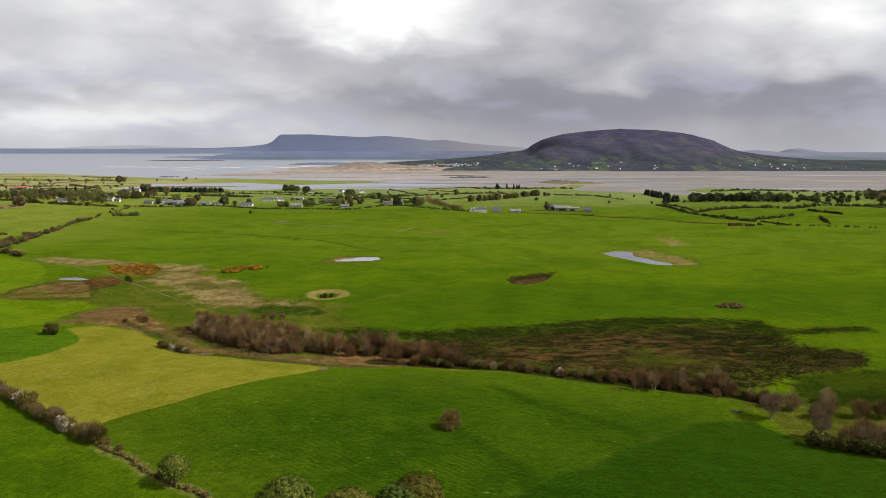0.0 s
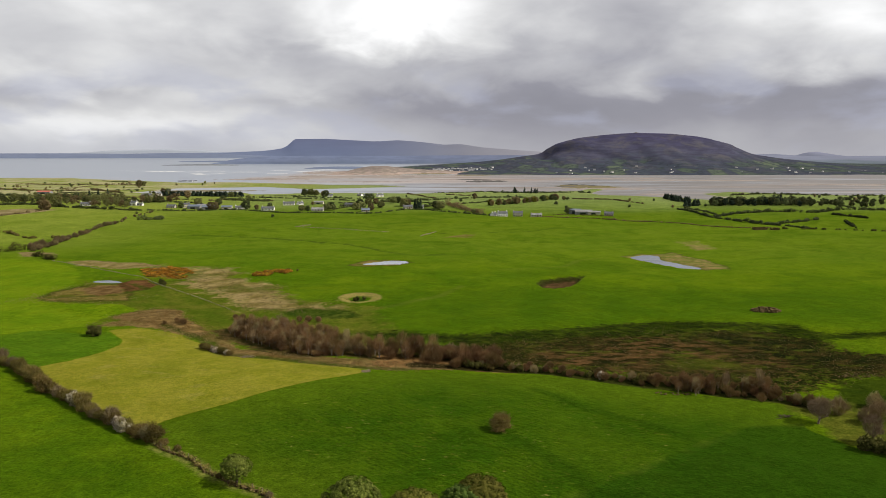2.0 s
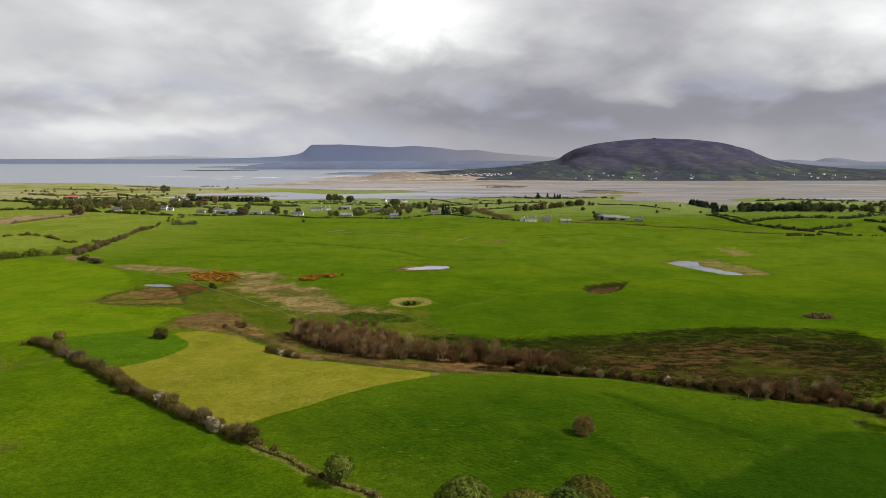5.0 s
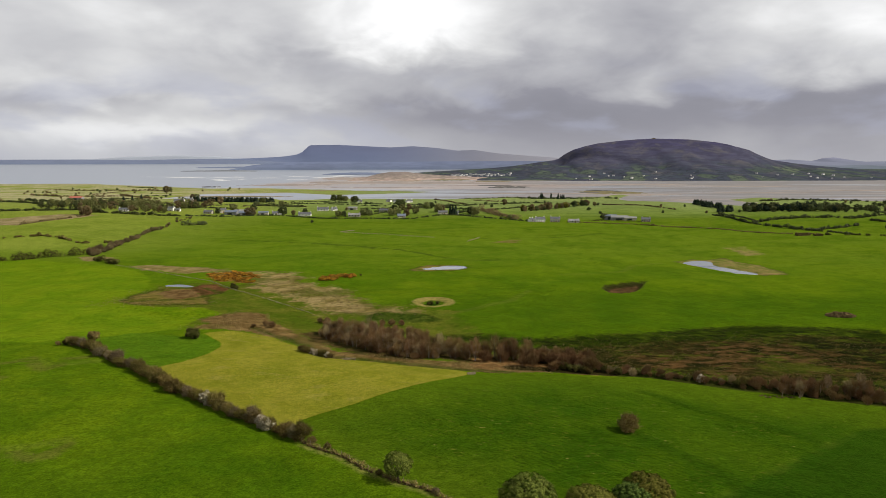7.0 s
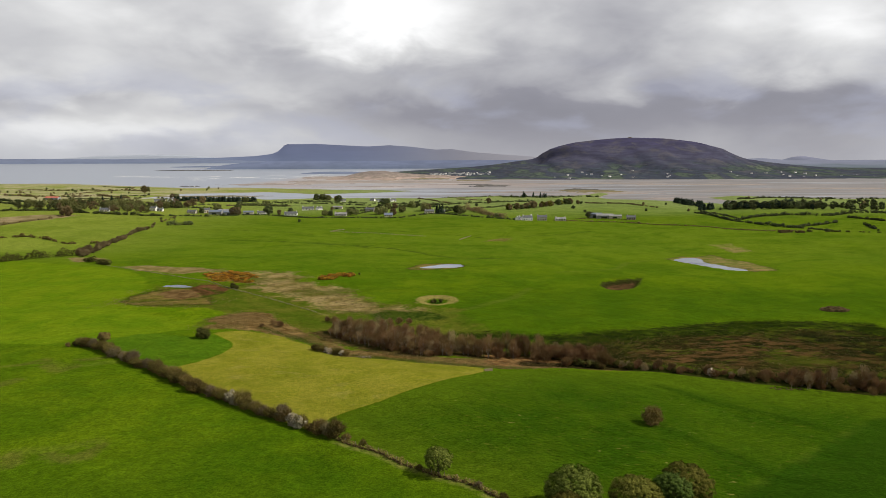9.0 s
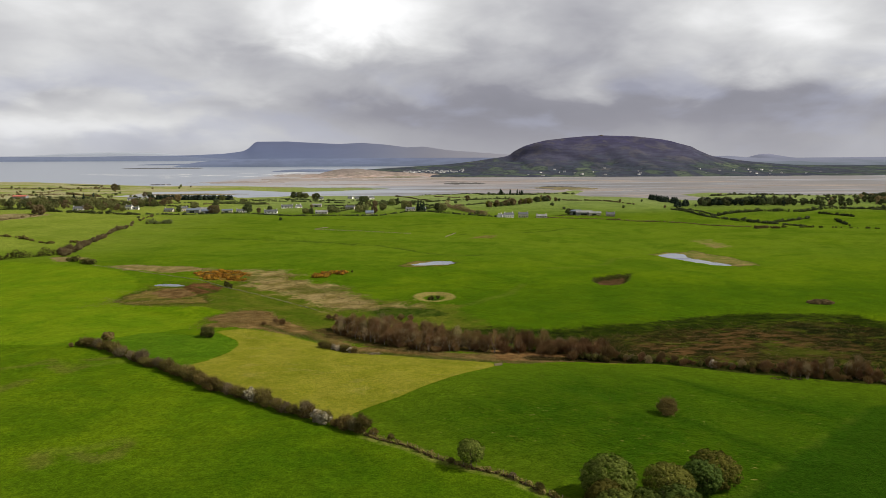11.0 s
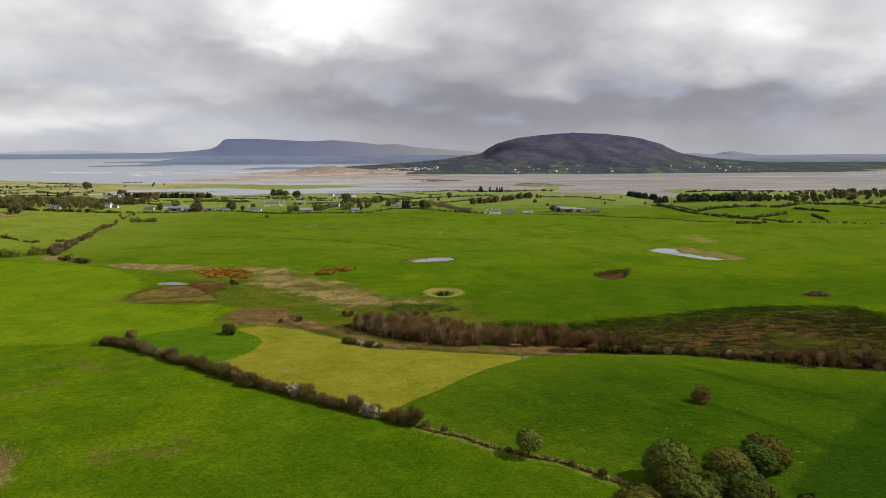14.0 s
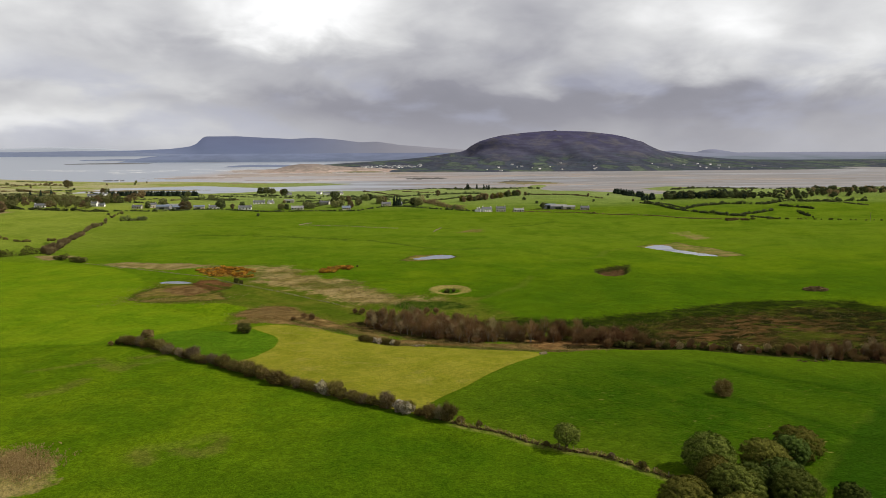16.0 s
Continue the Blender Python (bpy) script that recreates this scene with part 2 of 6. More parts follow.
def ridge_material(name, low, mid, high, z_low, z_high, scale, fields=0.0, patchy=0.15, dry=None, east_haze=None):
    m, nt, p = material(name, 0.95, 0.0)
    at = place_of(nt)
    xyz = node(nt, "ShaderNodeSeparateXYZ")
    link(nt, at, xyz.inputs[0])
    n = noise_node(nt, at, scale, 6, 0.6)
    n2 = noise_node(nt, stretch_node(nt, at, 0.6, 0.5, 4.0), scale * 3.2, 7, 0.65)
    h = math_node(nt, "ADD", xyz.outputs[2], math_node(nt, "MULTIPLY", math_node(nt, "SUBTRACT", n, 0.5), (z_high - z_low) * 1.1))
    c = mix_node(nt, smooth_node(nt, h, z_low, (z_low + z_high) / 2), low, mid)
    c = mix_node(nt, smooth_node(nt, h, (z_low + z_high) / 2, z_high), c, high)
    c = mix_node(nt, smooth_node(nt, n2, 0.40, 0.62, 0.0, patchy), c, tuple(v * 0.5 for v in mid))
    if dry:
        n3 = noise_node(nt, stretch_node(nt, at, 1, 0.6, 1.5), scale * 1.3, 6, 0.65, 0.4)
        c = mix_node(nt, smooth_node(nt, n3, 0.48, 0.66, 0.0, 0.6), c, dry)
    if fields:
        v = voronoi_node(nt, "F1")
        v.inputs["Scale"].default_value = fields
        link(nt, stretch_node(nt, at, 1, 0.5, 0), v.inputs["Vector"])
        pick = node(nt, "ShaderNodeSeparateColor")
        link(nt, v.outputs["Color"], pick.inputs[0])
        green = mix_node(nt, pick.outputs[1], (0.056, 0.078, 0.070), (0.105, 0.132, 0.092))
        e = voronoi_node(nt, "DISTANCE_TO_EDGE")
        e.inputs["Scale"].default_value = fields
        link(nt, stretch_node(nt, at, 1, 0.5, 0), e.inputs["Vector"])
        green = mix_node(nt, smooth_node(nt, e.outputs["Distance"], 0.03, 0.10, 0.75, 0.0), green, (0.045, 0.058, 0.056))
        here = math_node(nt, "MULTIPLY", smooth_node(nt, h, z_low - 4, z_low + 22, 1.0, 0.0), smooth_node(nt, pick.outputs[0], 0.40, 0.55))
        c = mix_node(nt, here, c, green)
        # copses and field trees low down, crags and scree higher up
        copse = noise_node(nt, stretch_node(nt, at, 1, 0.6, 1), fields * 3.0, 6, 0.7)
        c = mix_node(nt, math_node(nt, "MULTIPLY", smooth_node(nt, copse, 0.52, 0.58), smooth_node(nt, h, z_low - 2, z_low + 38, 0.85, 0.0)), c, (0.034, 0.044, 0.052))
        crag = noise_node(nt, stretch_node(nt, at, 0.5, 0.5, 3.0), 0.045, 7, 0.7, 0.3)
        c = mix_node(nt, smooth_node(nt, crag, 0.50, 0.62, 0.0, 0.5), c, (0.050, 0.048, 0.076))
    # thicker haze towards the east, mixed into the slope colour
    if east_haze:
        c = mix_node(nt, smooth_node(nt, xyz.outputs[0], east_haze[0], east_haze[1]), c, east_haze[2])
    link(nt, c, p.inputs["Base Color"])
    return m


# Heather and field tones, darkened for cloud shade and blued for haze.
SHADED_HEATH = ridge_material("shaded_heather_hill", (0.054, 0.066, 0.088), (0.072, 0.073, 0.116), (0.061, 0.058, 0.116), 8, 118, 0.009, 0.016, 0.5, (0.108, 0.103, 0.106))
# Far mountain, coast and hills: blue distance haze painted into the base colours.
HAZED_SLOPES = ridge_material("hazed_mountain_slopes", (0.262, 0.312, 0.465), (0.252, 0.295, 0.455), (0.246, 0.278, 0.43), 20, 150, 0.002, 0.0, 0.08, None, (-900, 500, (0.42, 0.425, 0.50)))
HAZED_COAST = ridge_material("hazed_coast", (0.165, 0.200, 0.295), (0.175, 0.208, 0.305), (0.185, 0.215, 0.315), 20, 60, 0.004)
HAZED_FOOT = ridge_material("hazed_mountain_foot", (0.205, 0.250, 0.360), (0.235, 0.280, 0.415), (0.252, 0.298, 0.450), -4, 30, 0.006, 0.0, 0.25)
HAZED_PALE = ridge_material("hazed_palest_hills", (0.38, 0.42, 0.50), (0.40, 0.44, 0.52), (0.42, 0.46, 0.53), 40, 90, 0.002)
HAZED_RIGHT = ridge_material("hazed_blue_hills", (0.125, 0.155, 0.19), (0.19, 0.21, 0.29), (0.225, 0.24, 0.335), 0, 45, 0.003)
DUNE = ridge_material("dune_sand_and_marram", (0.45, 0.35, 0.31), (0.30, 0.25, 0.225), (0.245, 0.208, 0.195), -11, 6, 0.03, 0.0, 0.6, (0.15, 0.14, 0.112))
SANDBAR = plain("wet_sandbar", (0.235, 0.212, 0.205), (0.34, 0.295, 0.27), 0.012)
SALTMARSH = plain("saltmarsh", (0.13, 0.125, 0.060), (0.23, 0.19, 0.115), 0.02)
REEF = plain("dark_reef", (0.07, 0.07, 0.07), (0.13, 0.125, 0.12), 0.02)


# ---- plan of the land ----
SEA = -11.0
HILLS = [
    (-60, 120, 80, 0.4),
    (-160, 190, 90, 3.6),
    (-40, 190, 50, 3.1),
    (10, 150, 60, -0.4),
    (90, 170, 60, -4.1),
    (-80, 235, 40, -1.5),
    (-25, 222, 35, -3.6),
    (35, 200, 40, -0.8),
    (5, 152, 22, 0.5),
    (120, 290, 80, -0.5),
    (40, 350, 90, 0.7),
    (-60, 300, 60, 0.0),
    (-60, 400, 90, 1.6),
    (-170, 360, 90, 1.2),
    (-280, 420, 120, 0.4),
    (120, 450, 90, -1.3),
    (220, 520, 120, -2.6),
    (-20, 560, 150, 0.6),
    (-250, 600, 170, 1.5),
    (100, 730, 150, -0.7),
    (-180, 790, 150, -0.2),
    (330, 930, 170, -2.4),
    (-420, 950, 200, 2.2),
    (-260, 230, 100, 4.0),
    (260, 320, 110, -1.9),
]
DRY = [(-74, 147), (-79, 142), (-85, 145), (-93, 151), (-105, 161), (-115, 168), (-130, 184), (-131, 189), (-126, 197), (-122, 209), (-122, 220), (-124, 226), (-135, 237), (-125, 243), (-109, 240), (-101, 231), (-87, 220), (-76, 211), (-64, 207), (-52, 203), (-36, 200), (-34, 195), (-61, 164)]
SMALL = [(-130, 184), (-146, 193), (-159, 205), (-168, 213), (-164, 223), (-159, 231), (-139, 230), (-134, 235), (-124, 226), (-122, 220), (-122, 209), (-126, 197), (-131, 189)]
WALL_LINE = [(-72, 136), (-68, 133), (-62, 130), (-57, 125), (-49, 120), (-43, 117), (-38, 111), (-34, 106), (-25, 96), (-10, 76), (10, 50)]
MOWN = [(-77, 148), (-61, 164), (-34, 195), (-18, 200), (-4, 200), (14, 202), (30, 201), (45, 197), (60, 190), (72, 189), (86, 186), (90, 180), (86, 167), (90, 158), (93, 151), (105, 144), (150, 120), (150, 40), (10, 48), (-10, 75), (-25, 95), (-34, 105), (-43, 116), (-57, 124), (-68, 132)]
GLADE = [(16, 168), (26, 165), (35, 158), (43, 149), (46, 146), (35, 136), (25, 128), (21, 134), (15, 143), (11, 152), (12, 161)]
SEAM = [(86, 170), (72, 168), (65, 163), (48, 147), (35, 136), (21, 124), (11, 115), (-5, 101), (10, 70), (160, 60), (160, 130), (105, 144)]
HEDGE = [(-171, 211), (-159, 204), (-146, 192), (-133, 183), (-115, 167), (-105, 160), (-93, 150), (-85, 144), (-77, 139), (-72, 136)]
BANK = [(-20, 209), (-7, 208), (3, 207), (20, 206), (37, 202), (52, 197), (63, 195), (76, 191), (89, 188), (95, 183)]
BOG = [(-27, 234), (-2, 244), (28, 249), (62, 259), (96, 259), (117, 256), (130, 246), (131, 238), (136, 227), (146, 222), (140, 208), (123, 203), (110, 200), (97, 192), (88, 189), (73, 193), (42, 206), (20, 210), (-2, 219)]
SEDGE = [(-46, 248), (-29, 252), (-3, 248), (28, 253), (63, 265), (88, 270), (111, 267), (131, 264), (138, 252), (146, 254), (168, 254), (164, 246), (142, 246), (130, 243), (117, 255), (95, 256), (71, 250), (48, 246), (27, 241), (-2, 239), (-32, 241)]
WET = [(108, 192), (114, 204), (123, 207), (140, 209), (150, 204), (178, 200), (195, 180), (160, 160), (118, 176), (106, 184)]
RUSH = [(-145, 259), (-139, 270), (-136, 277), (-123, 275), (-117, 262), (-109, 253), (-100, 243), (-88, 232), (-82, 221), (-70, 217), (-54, 215), (-39, 214), (-23, 217), (-10, 212), (-8, 205), (-22, 202), (-37, 201), (-51, 203), (-67, 208), (-81, 210), (-92, 228), (-102, 236), (-112, 241), (-122, 245), (-143, 242), (-138, 252)]
ROUGH = [(-194, 390), (-180, 384), (-153, 375), (-139, 379), (-127, 362), (-122, 343), (-108, 336), (-97, 329), (-89, 311), (-76, 291), (-61, 287), (-56, 280), (-72, 274), (-87, 276), (-98, 280), (-108, 296), (-120, 309), (-133, 319), (-146, 332), (-153, 351), (-179, 365)]
BOG_POOL = [(-194, 289), (-196, 305), (-193, 318), (-187, 325), (-177, 329), (-167, 318), (-160, 305), (-152, 288), (-159, 286), (-176, 283), (-188, 283)]
RED_PEAT = [(-178, 329), (-176, 340), (-168, 340), (-158, 328), (-156, 318), (-163, 308)]
POOL = [(-197, 335), (-195, 342), (-185, 341), (-178, 335), (-189, 333)]
POND_A = [(-65, 389), (-60, 396), (-47, 404), (-38, 403), (-36, 397), (-42, 390), (-53, 388)]
POND_A_RIM = [(-72, 386), (-58, 404), (-40, 408), (-33, 399), (-42, 385), (-60, 380)]
POND_B = [(109, 446), (114, 453), (122, 459), (128, 459), (132, 455), (131, 447), (129, 441), (131, 434), (136, 427), (138, 420), (144, 414), (146, 407), (143, 401), (136, 399), (130, 402), (126, 409), (120, 416), (117, 424), (113, 431), (111, 438)]
POND_B_RIM = [(105, 450), (124, 467), (133, 464), (150, 482), (151, 459), (159, 442), (160, 408), (160, 399), (143, 394), (124, 408), (111, 430)]
PIT = [(37, 343), (41, 353), (46, 357), (54, 360), (64, 365), (61, 358), (56, 346), (51, 338), (43, 333), (38, 335)]
EDGE = [(86, 186), (91, 170), (90, 158), (105, 144), (150, 118), (185, 140), (165, 172), (112, 190)]
WOOD = [(-100, 247), (-94, 236), (-73, 217), (-57, 211), (-45, 217), (-20, 212), (6, 210), (10, 216), (-20, 228), (-50, 238), (-67, 248), (-88, 254)]
GORSE_PATCH = [(-182, 362), (-184, 375), (-174, 379), (-156, 369), (-151, 363), (-155, 357), (-152, 346), (-158, 344), (-173, 352)]
TAN = [(-494, 660), (-486, 714), (-470, 768), (-520, 775), (-580, 720), (-600, 650)]
STRIP = [(-250, 405), (-233, 404), (-212, 397), (-192, 396), (-184, 382), (-198, 375), (-215, 380), (-235, 390)]
BROWN_FLAT = [(-190, 314), (-184, 322), (-172, 323), (-163, 305), (-174, 298)]
WEST = [(-330, 430), (-267, 404), (-236, 386), (-214, 360), (-202, 334), (-197, 319), (-198, 307), (-196, 292), (-184, 281), (-174, 279), (-153, 281), (-143, 275), (-140, 270), (-146, 263), (-146, 252), (-146, 241), (-160, 226), (-185, 214), (-260, 215), (-420, 260), (-480, 380)]
SHADED_TURF = [(-74, 133), (-62, 125), (-43, 112), (-25, 92), (-10, 72), (12, 46), (30, 10), (-90, 20), (-118, 80), (-112, 125), (-95, 142)]
RANK = [(-82, 277), (-72, 284), (-52, 280), (-46, 271), (-63, 266), (-78, 270)]
HAY = [(-300, 440), (-282, 443), (-270, 430), (-288, 422)]
STREAK = [(168, 527), (184, 531), (187, 502), (172, 493)]
REEDS = [(-167, 124), (-162, 127), (-155, 122), (-151, 114), (-152, 109), (-157, 107), (-170, 108)]
NEAR_FIELD = HEDGE + WALL_LINE[1:] + [(30, 10), (-200, -200), (-500, 0), (-400, 150), (-260, 215)]
SHADED_PASTURE = [(-75, 262), (-40, 246), (0, 250), (30, 258), (75, 268), (130, 272), (260, 262), (300, 300), (220, 335), (110, 330), (40, 330), (0, 325), (-40, 322), (-70, 300)]
MOOR = [(-150, 250), (-205, 290), (-190, 345), (-150, 345), (-120, 330), (-85, 300), (-40, 285), (-30, 250), (-60, 236), (-100, 235)]
BRACKEN = [(-33, 222), (-14, 220), (-2, 216), (3, 212), (14, 208), (14, 205), (0, 205), (-13, 207), (-33, 206)]
DUSTY = [(-17, 520), (-8, 542), (9, 552), (3, 528)]
BOG_BROWN = [(20, 222), (45, 240), (62, 244), (87, 246), (108, 237), (112, 222), (104, 211), (80, 209), (51, 207), (25, 212)]
BOG_GREEN = [(58, 215), (70, 224), (84, 224), (94, 217), (80, 212), (65, 210)]
BOG_BLACK = [(84, 252), (100, 255), (115, 252), (127, 240), (129, 228), (141, 218), (136, 209), (122, 207), (107, 217), (104, 229), (86, 240)]
LAND = [(-5000, 1900), (-1293, 1887), (-1115, 1900), (-818, 1713), (-665, 1613), (-535, 1632), (-281, 1507), (-89, 1446), (-146, 1384), (-296, 1313), (-419, 1401), (-461, 1382), (-565, 1348), (-589, 1208), (-516, 1220), (-395, 1230), (-344, 1149), (-317, 1163), (-280, 1223), (-194, 1202), (-52, 1195), (54, 1256), (136, 1233), (219, 1282), (262, 1379), (285, 1377), (293, 1316), (242, 1194), (252, 1118), (327, 1087), (391, 1040), (417, 1082), (410, 1185), (497, 1247), (588, 1160), (640, 1120), (700, 1120), (860, 1160), (1200, 1150), (3000, 1100), (5000, 1000), (5000, -5000), (-5000, -5000)]


def ease(v, lo, hi):
    k = np.clip((v - lo) / (hi - lo), 0, 1)
    return k * k * (3 - 2 * k)


def inside_by(poly, x, y):
    """Metres by which (x, y) lie inside the outline, negative outside."""
    x, y = np.asarray(x, float), np.asarray(y, float)
    best, odd = np.full(x.shape, 1e18), np.zeros(x.shape, bool)
    for (ax, ay), (bx, by) in zip(poly, poly[1:] + poly[:1]):
        ex, ey = bx - ax, by - ay
        k = np.clip(((x - ax) * ex + (y - ay) * ey) / (ex * ex + ey * ey), 0, 1)
        best = np.minimum(best, (x - ax - k * ex) ** 2 + (y - ay - k * ey) ** 2)
        with np.errstate(divide="ignore", invalid="ignore"):
            odd ^= ((ay > y) != (by > y)) & (x < ex * (y - ay) / (ey if ey else 1e-9) + ax)
    return np.where(odd, 1, -1) * np.sqrt(best)


def line_gap(line, x, y):
    x, y = np.asarray(x, float), np.asarray(y, float)
    best = np.full(x.shape, 1e18)
    for (ax, ay), (bx, by) in zip(line, line[1:]):
        ex, ey = bx - ax, by - ay
        k = np.clip(((x - ax) * ex + (y - ay) * ey) / (ex * ex + ey * ey), 0, 1)
        best = np.minimum(best, (x - ax - k * ex) ** 2 + (y - ay - k * ey) ** 2)
    return np.sqrt(best)


def ground_z(x, y):
    x, y = np.asarray(x, float), np.asarray(y, float)
    z = -4 - 6 * ease(y, 850, 1250) + (1 - ease(y, 60, 240)) * (4.5 - 0.016 * np.clip(x, -400, 400))
    for a, b, r, h in HILLS:
        z = z + h * np.exp(-((x - a) ** 2 + (y - b) ** 2) / r ** 2)
    # low swells, ridges and hollows of the pasture
    z = z + 0.42 * np.sin(x / 17 + 1.7 * np.sin(y / 29)) * np.sin(y / 21 + 0.9 * np.sin(x / 37)) + 0.12 * np.sin(x / 5.3 + y / 9.1) * np.sin(y / 6.1)
    z = z + ease(y, 380, 520) * (1 - ease(y, 1000, 1200)) * 1.7 * np.sin(x / 71 + 1.1 * np.sin(y / 83)) * np.sin(y / 47 + np.sin(x / 90))
    z = np.maximum(z, -10.4 + 0.15 * np.sin(x / 31) * np.sin(y / 27))
    z = z - 3.0 * ease(inside_by(PIT, x, y), -2.0, 2.5)
    z = z - 1.6 * ease(inside_by(POND_A, x, y), -2, 4) - 2.0 * ease(inside_by(POND_B, x, y), -2, 4) - 1.2 * ease(inside_by(POOL, x, y), -2, 2)
    ring = np.sqrt((x + 51) ** 2 + (y - 302) ** 2)
    z = z + 0.5 * np.exp(-((ring - 9) / 2.5) ** 2) - 1.5 * np.exp(-(ring / 5) ** 2)
    z = z - 0.8 * np.exp(-(line_gap(BANK, x, y) / 2.0) ** 2)
    z = z - 0.5 * np.exp(-(np.minimum.reduce([line_gap(d, x, y) for d in DRAINS]) / 1.8) ** 2)
    shore = inside_by(LAND, x, y)
    return np.where(y > 900, -13 + (z + 13) * ease(shore, -14, 26), z)


def gz(x, y):
    return float(ground_z(x, y))


def mesh_of(name, verts, faces, mat=None, smooth=False):
    me = bpy.data.meshes.new(name)
    me.from_pydata([tuple(v) for v in verts], [], [tuple(f) for f in faces])
    if mat:
        me.materials.append(mat)
    if smooth:
        me.polygons.foreach_set("use_smooth", [True] * len(me.polygons))
    return me


def grid_mesh(name, rows, cols, verts, mat, wrap=False):
    me = bpy.data.meshes.new(name)
    i, j = np.meshgrid(np.arange(rows - 1), np.arange(cols if wrap else cols - 1), indexing="ij")
    k = (j + 1) % cols
    faces = np.stack([i * cols + j, i * cols + k, (i + 1) * cols + k, (i + 1) * cols + j], -1).reshape(-1, 4)
    me.vertices.add(len(verts))
    me.vertices.foreach_set("co", np.asarray(verts, np.float32).ravel())
    me.loops.add(faces.size)
    me.loops.foreach_set("vertex_index", faces.ravel().astype(np.int32))
    me.polygons.add(len(faces))
    me.polygons.foreach_set("loop_start", np.arange(0, faces.size, 4, dtype=np.int32))
    me.polygons.foreach_set("use_smooth", np.ones(len(faces), bool))
    me.update(calc_edges=True)
    me.validate()
    me.materials.append(mat)
    return me


# ---- the ground, one sheet ----
DRAINS = [[(-225, 534), (-165, 516), (-128, 502), (-83, 480), (-57, 449), (-38, 436), (-4, 431)], [(-300, 620), (-220, 600), (-160, 560)], [(0, 560), (60, 575), (90, 600)], [(-190, 290), (-165, 300), (-158, 318), (-170, 330)], [(-330, 520), (-300, 470)], [(-132, 619), (-89, 596), (-48, 580), (-13, 554)], [(-147, 512), (-124, 501), (-104, 485)], [(-120, 250), (-106, 240), (-94, 229), (-84, 213), (-67, 209), (-51, 205), (-37, 202.5), (-22, 204)]]
TRACKS = [[(-170, 192), (-164, 189), (-156, 189), (-151, 193)], [(-139, 126), (-131, 128), (-125, 133)], [(-60, 268), (-48, 279), (-34, 290), (-14, 310), (-4, 330)], [(20, 380), (44, 386), (60, 400), (72, 424), (95, 440)]]
SCARS = [[(-168, 188), (-166, 186), (-162, 183), (-159, 187)], [(-162, 194), (-158, 196), (-154, 200)], [(-131, 125), (-127, 123), (-124, 125), (-123, 130)], [(-139, 124), (-136, 121)], [(-176, 161), (-171, 165), (-168, 174)], [(-186, 183), (-179, 187), (-172, 194)]]
BANDS = [[(18, 186), (22, 182), (30, 172), (40, 166), (49, 158), (52, 151)], [(2, 156), (8, 148), (12, 142), (18, 133), (22, 123)]]
# outline, ragged edge, soft edge, two tones, size of the mottling
FIELD_LAYERS = [
    ("near_pasture", NEAR_FIELD, 1.0, 2.5, (0.046, 0.089, 0.0022), (0.072, 0.116, 0.0030), 0.05),
    # Cloud shade over the pasture behind the bog, put in as a darker green.
    ("meadow", SHADED_PASTURE, 14.0, 30.0, (0.032, 0.072, 0.0020), (0.048, 0.090, 0.0026), 0.05),
    ("moor", MOOR, 12.0, 8.0, (0.052, 0.080, 0.006), (0.088, 0.098, 0.012), 0.09),
    # Shade on the near pasture beside the grove, coloured as darker turf.
    ("lush", SHADED_TURF, 14.0, 34.0, (0.031, 0.072, 0.0018), (0.046, 0.088, 0.0024), 0.06),
    # Sunlit stretch of pasture; its extra brightness is in these two tones.
    ("west_pasture", WEST, 1.5, 3.0, (0.076, 0.136, 0.0034), (0.108, 0.160, 0.0050), 0.05),
    ("dry", DRY, 1.2, 0.8, (0.160, 0.164, 0.015), (0.190, 0.184, 0.021), 0.10),
    ("small", SMALL, 1.0, 0.8, (0.042, 0.094, 0.004), (0.058, 0.112, 0.005), 0.10),
    ("mown", MOWN, 0.8, 0.7, (0.0185, 0.051, 0.0017), (0.034, 0.070, 0.0023), 0.06),
    ("edge", EDGE, 5.0, 4.0, (0.055, 0.070, 0.008), (0.085, 0.095, 0.012), 0.20),
    ("wet", WET, 8.0, 6.0, (0.018, 0.032, 0.003), (0.032, 0.050, 0.004), 0.10),
    ("bog", BOG, 12.0, 6.0, (0.018, 0.019, 0.005), (0.052, 0.036, 0.012), 0.16),
    ("bog_brown", BOG_BROWN, 16.0, 9.0, (0.022, 0.019, 0.006), (0.092, 0.052, 0.020), 0.24),
    ("bog_green", BOG_GREEN, 14.0, 8.0, (0.026, 0.036, 0.005), (0.058, 0.064, 0.009), 0.20),
    ("bog_black", BOG_BLACK, 14.0, 8.0, (0.010, 0.013, 0.004), (0.040, 0.030, 0.009), 0.30),
    ("sedge", SEDGE, 8.0, 5.0, (0.016, 0.028, 0.003), (0.036, 0.055, 0.005), 0.25),
    ("rush", RUSH, 5.0, 2.0, (0.100, 0.060, 0.020), (0.215, 0.145, 0.056), 0.22),
    ("rough", ROUGH, 20.0, 9.0, (0.150, 0.122, 0.036), (0.27, 0.208, 0.092), 0.10),
]
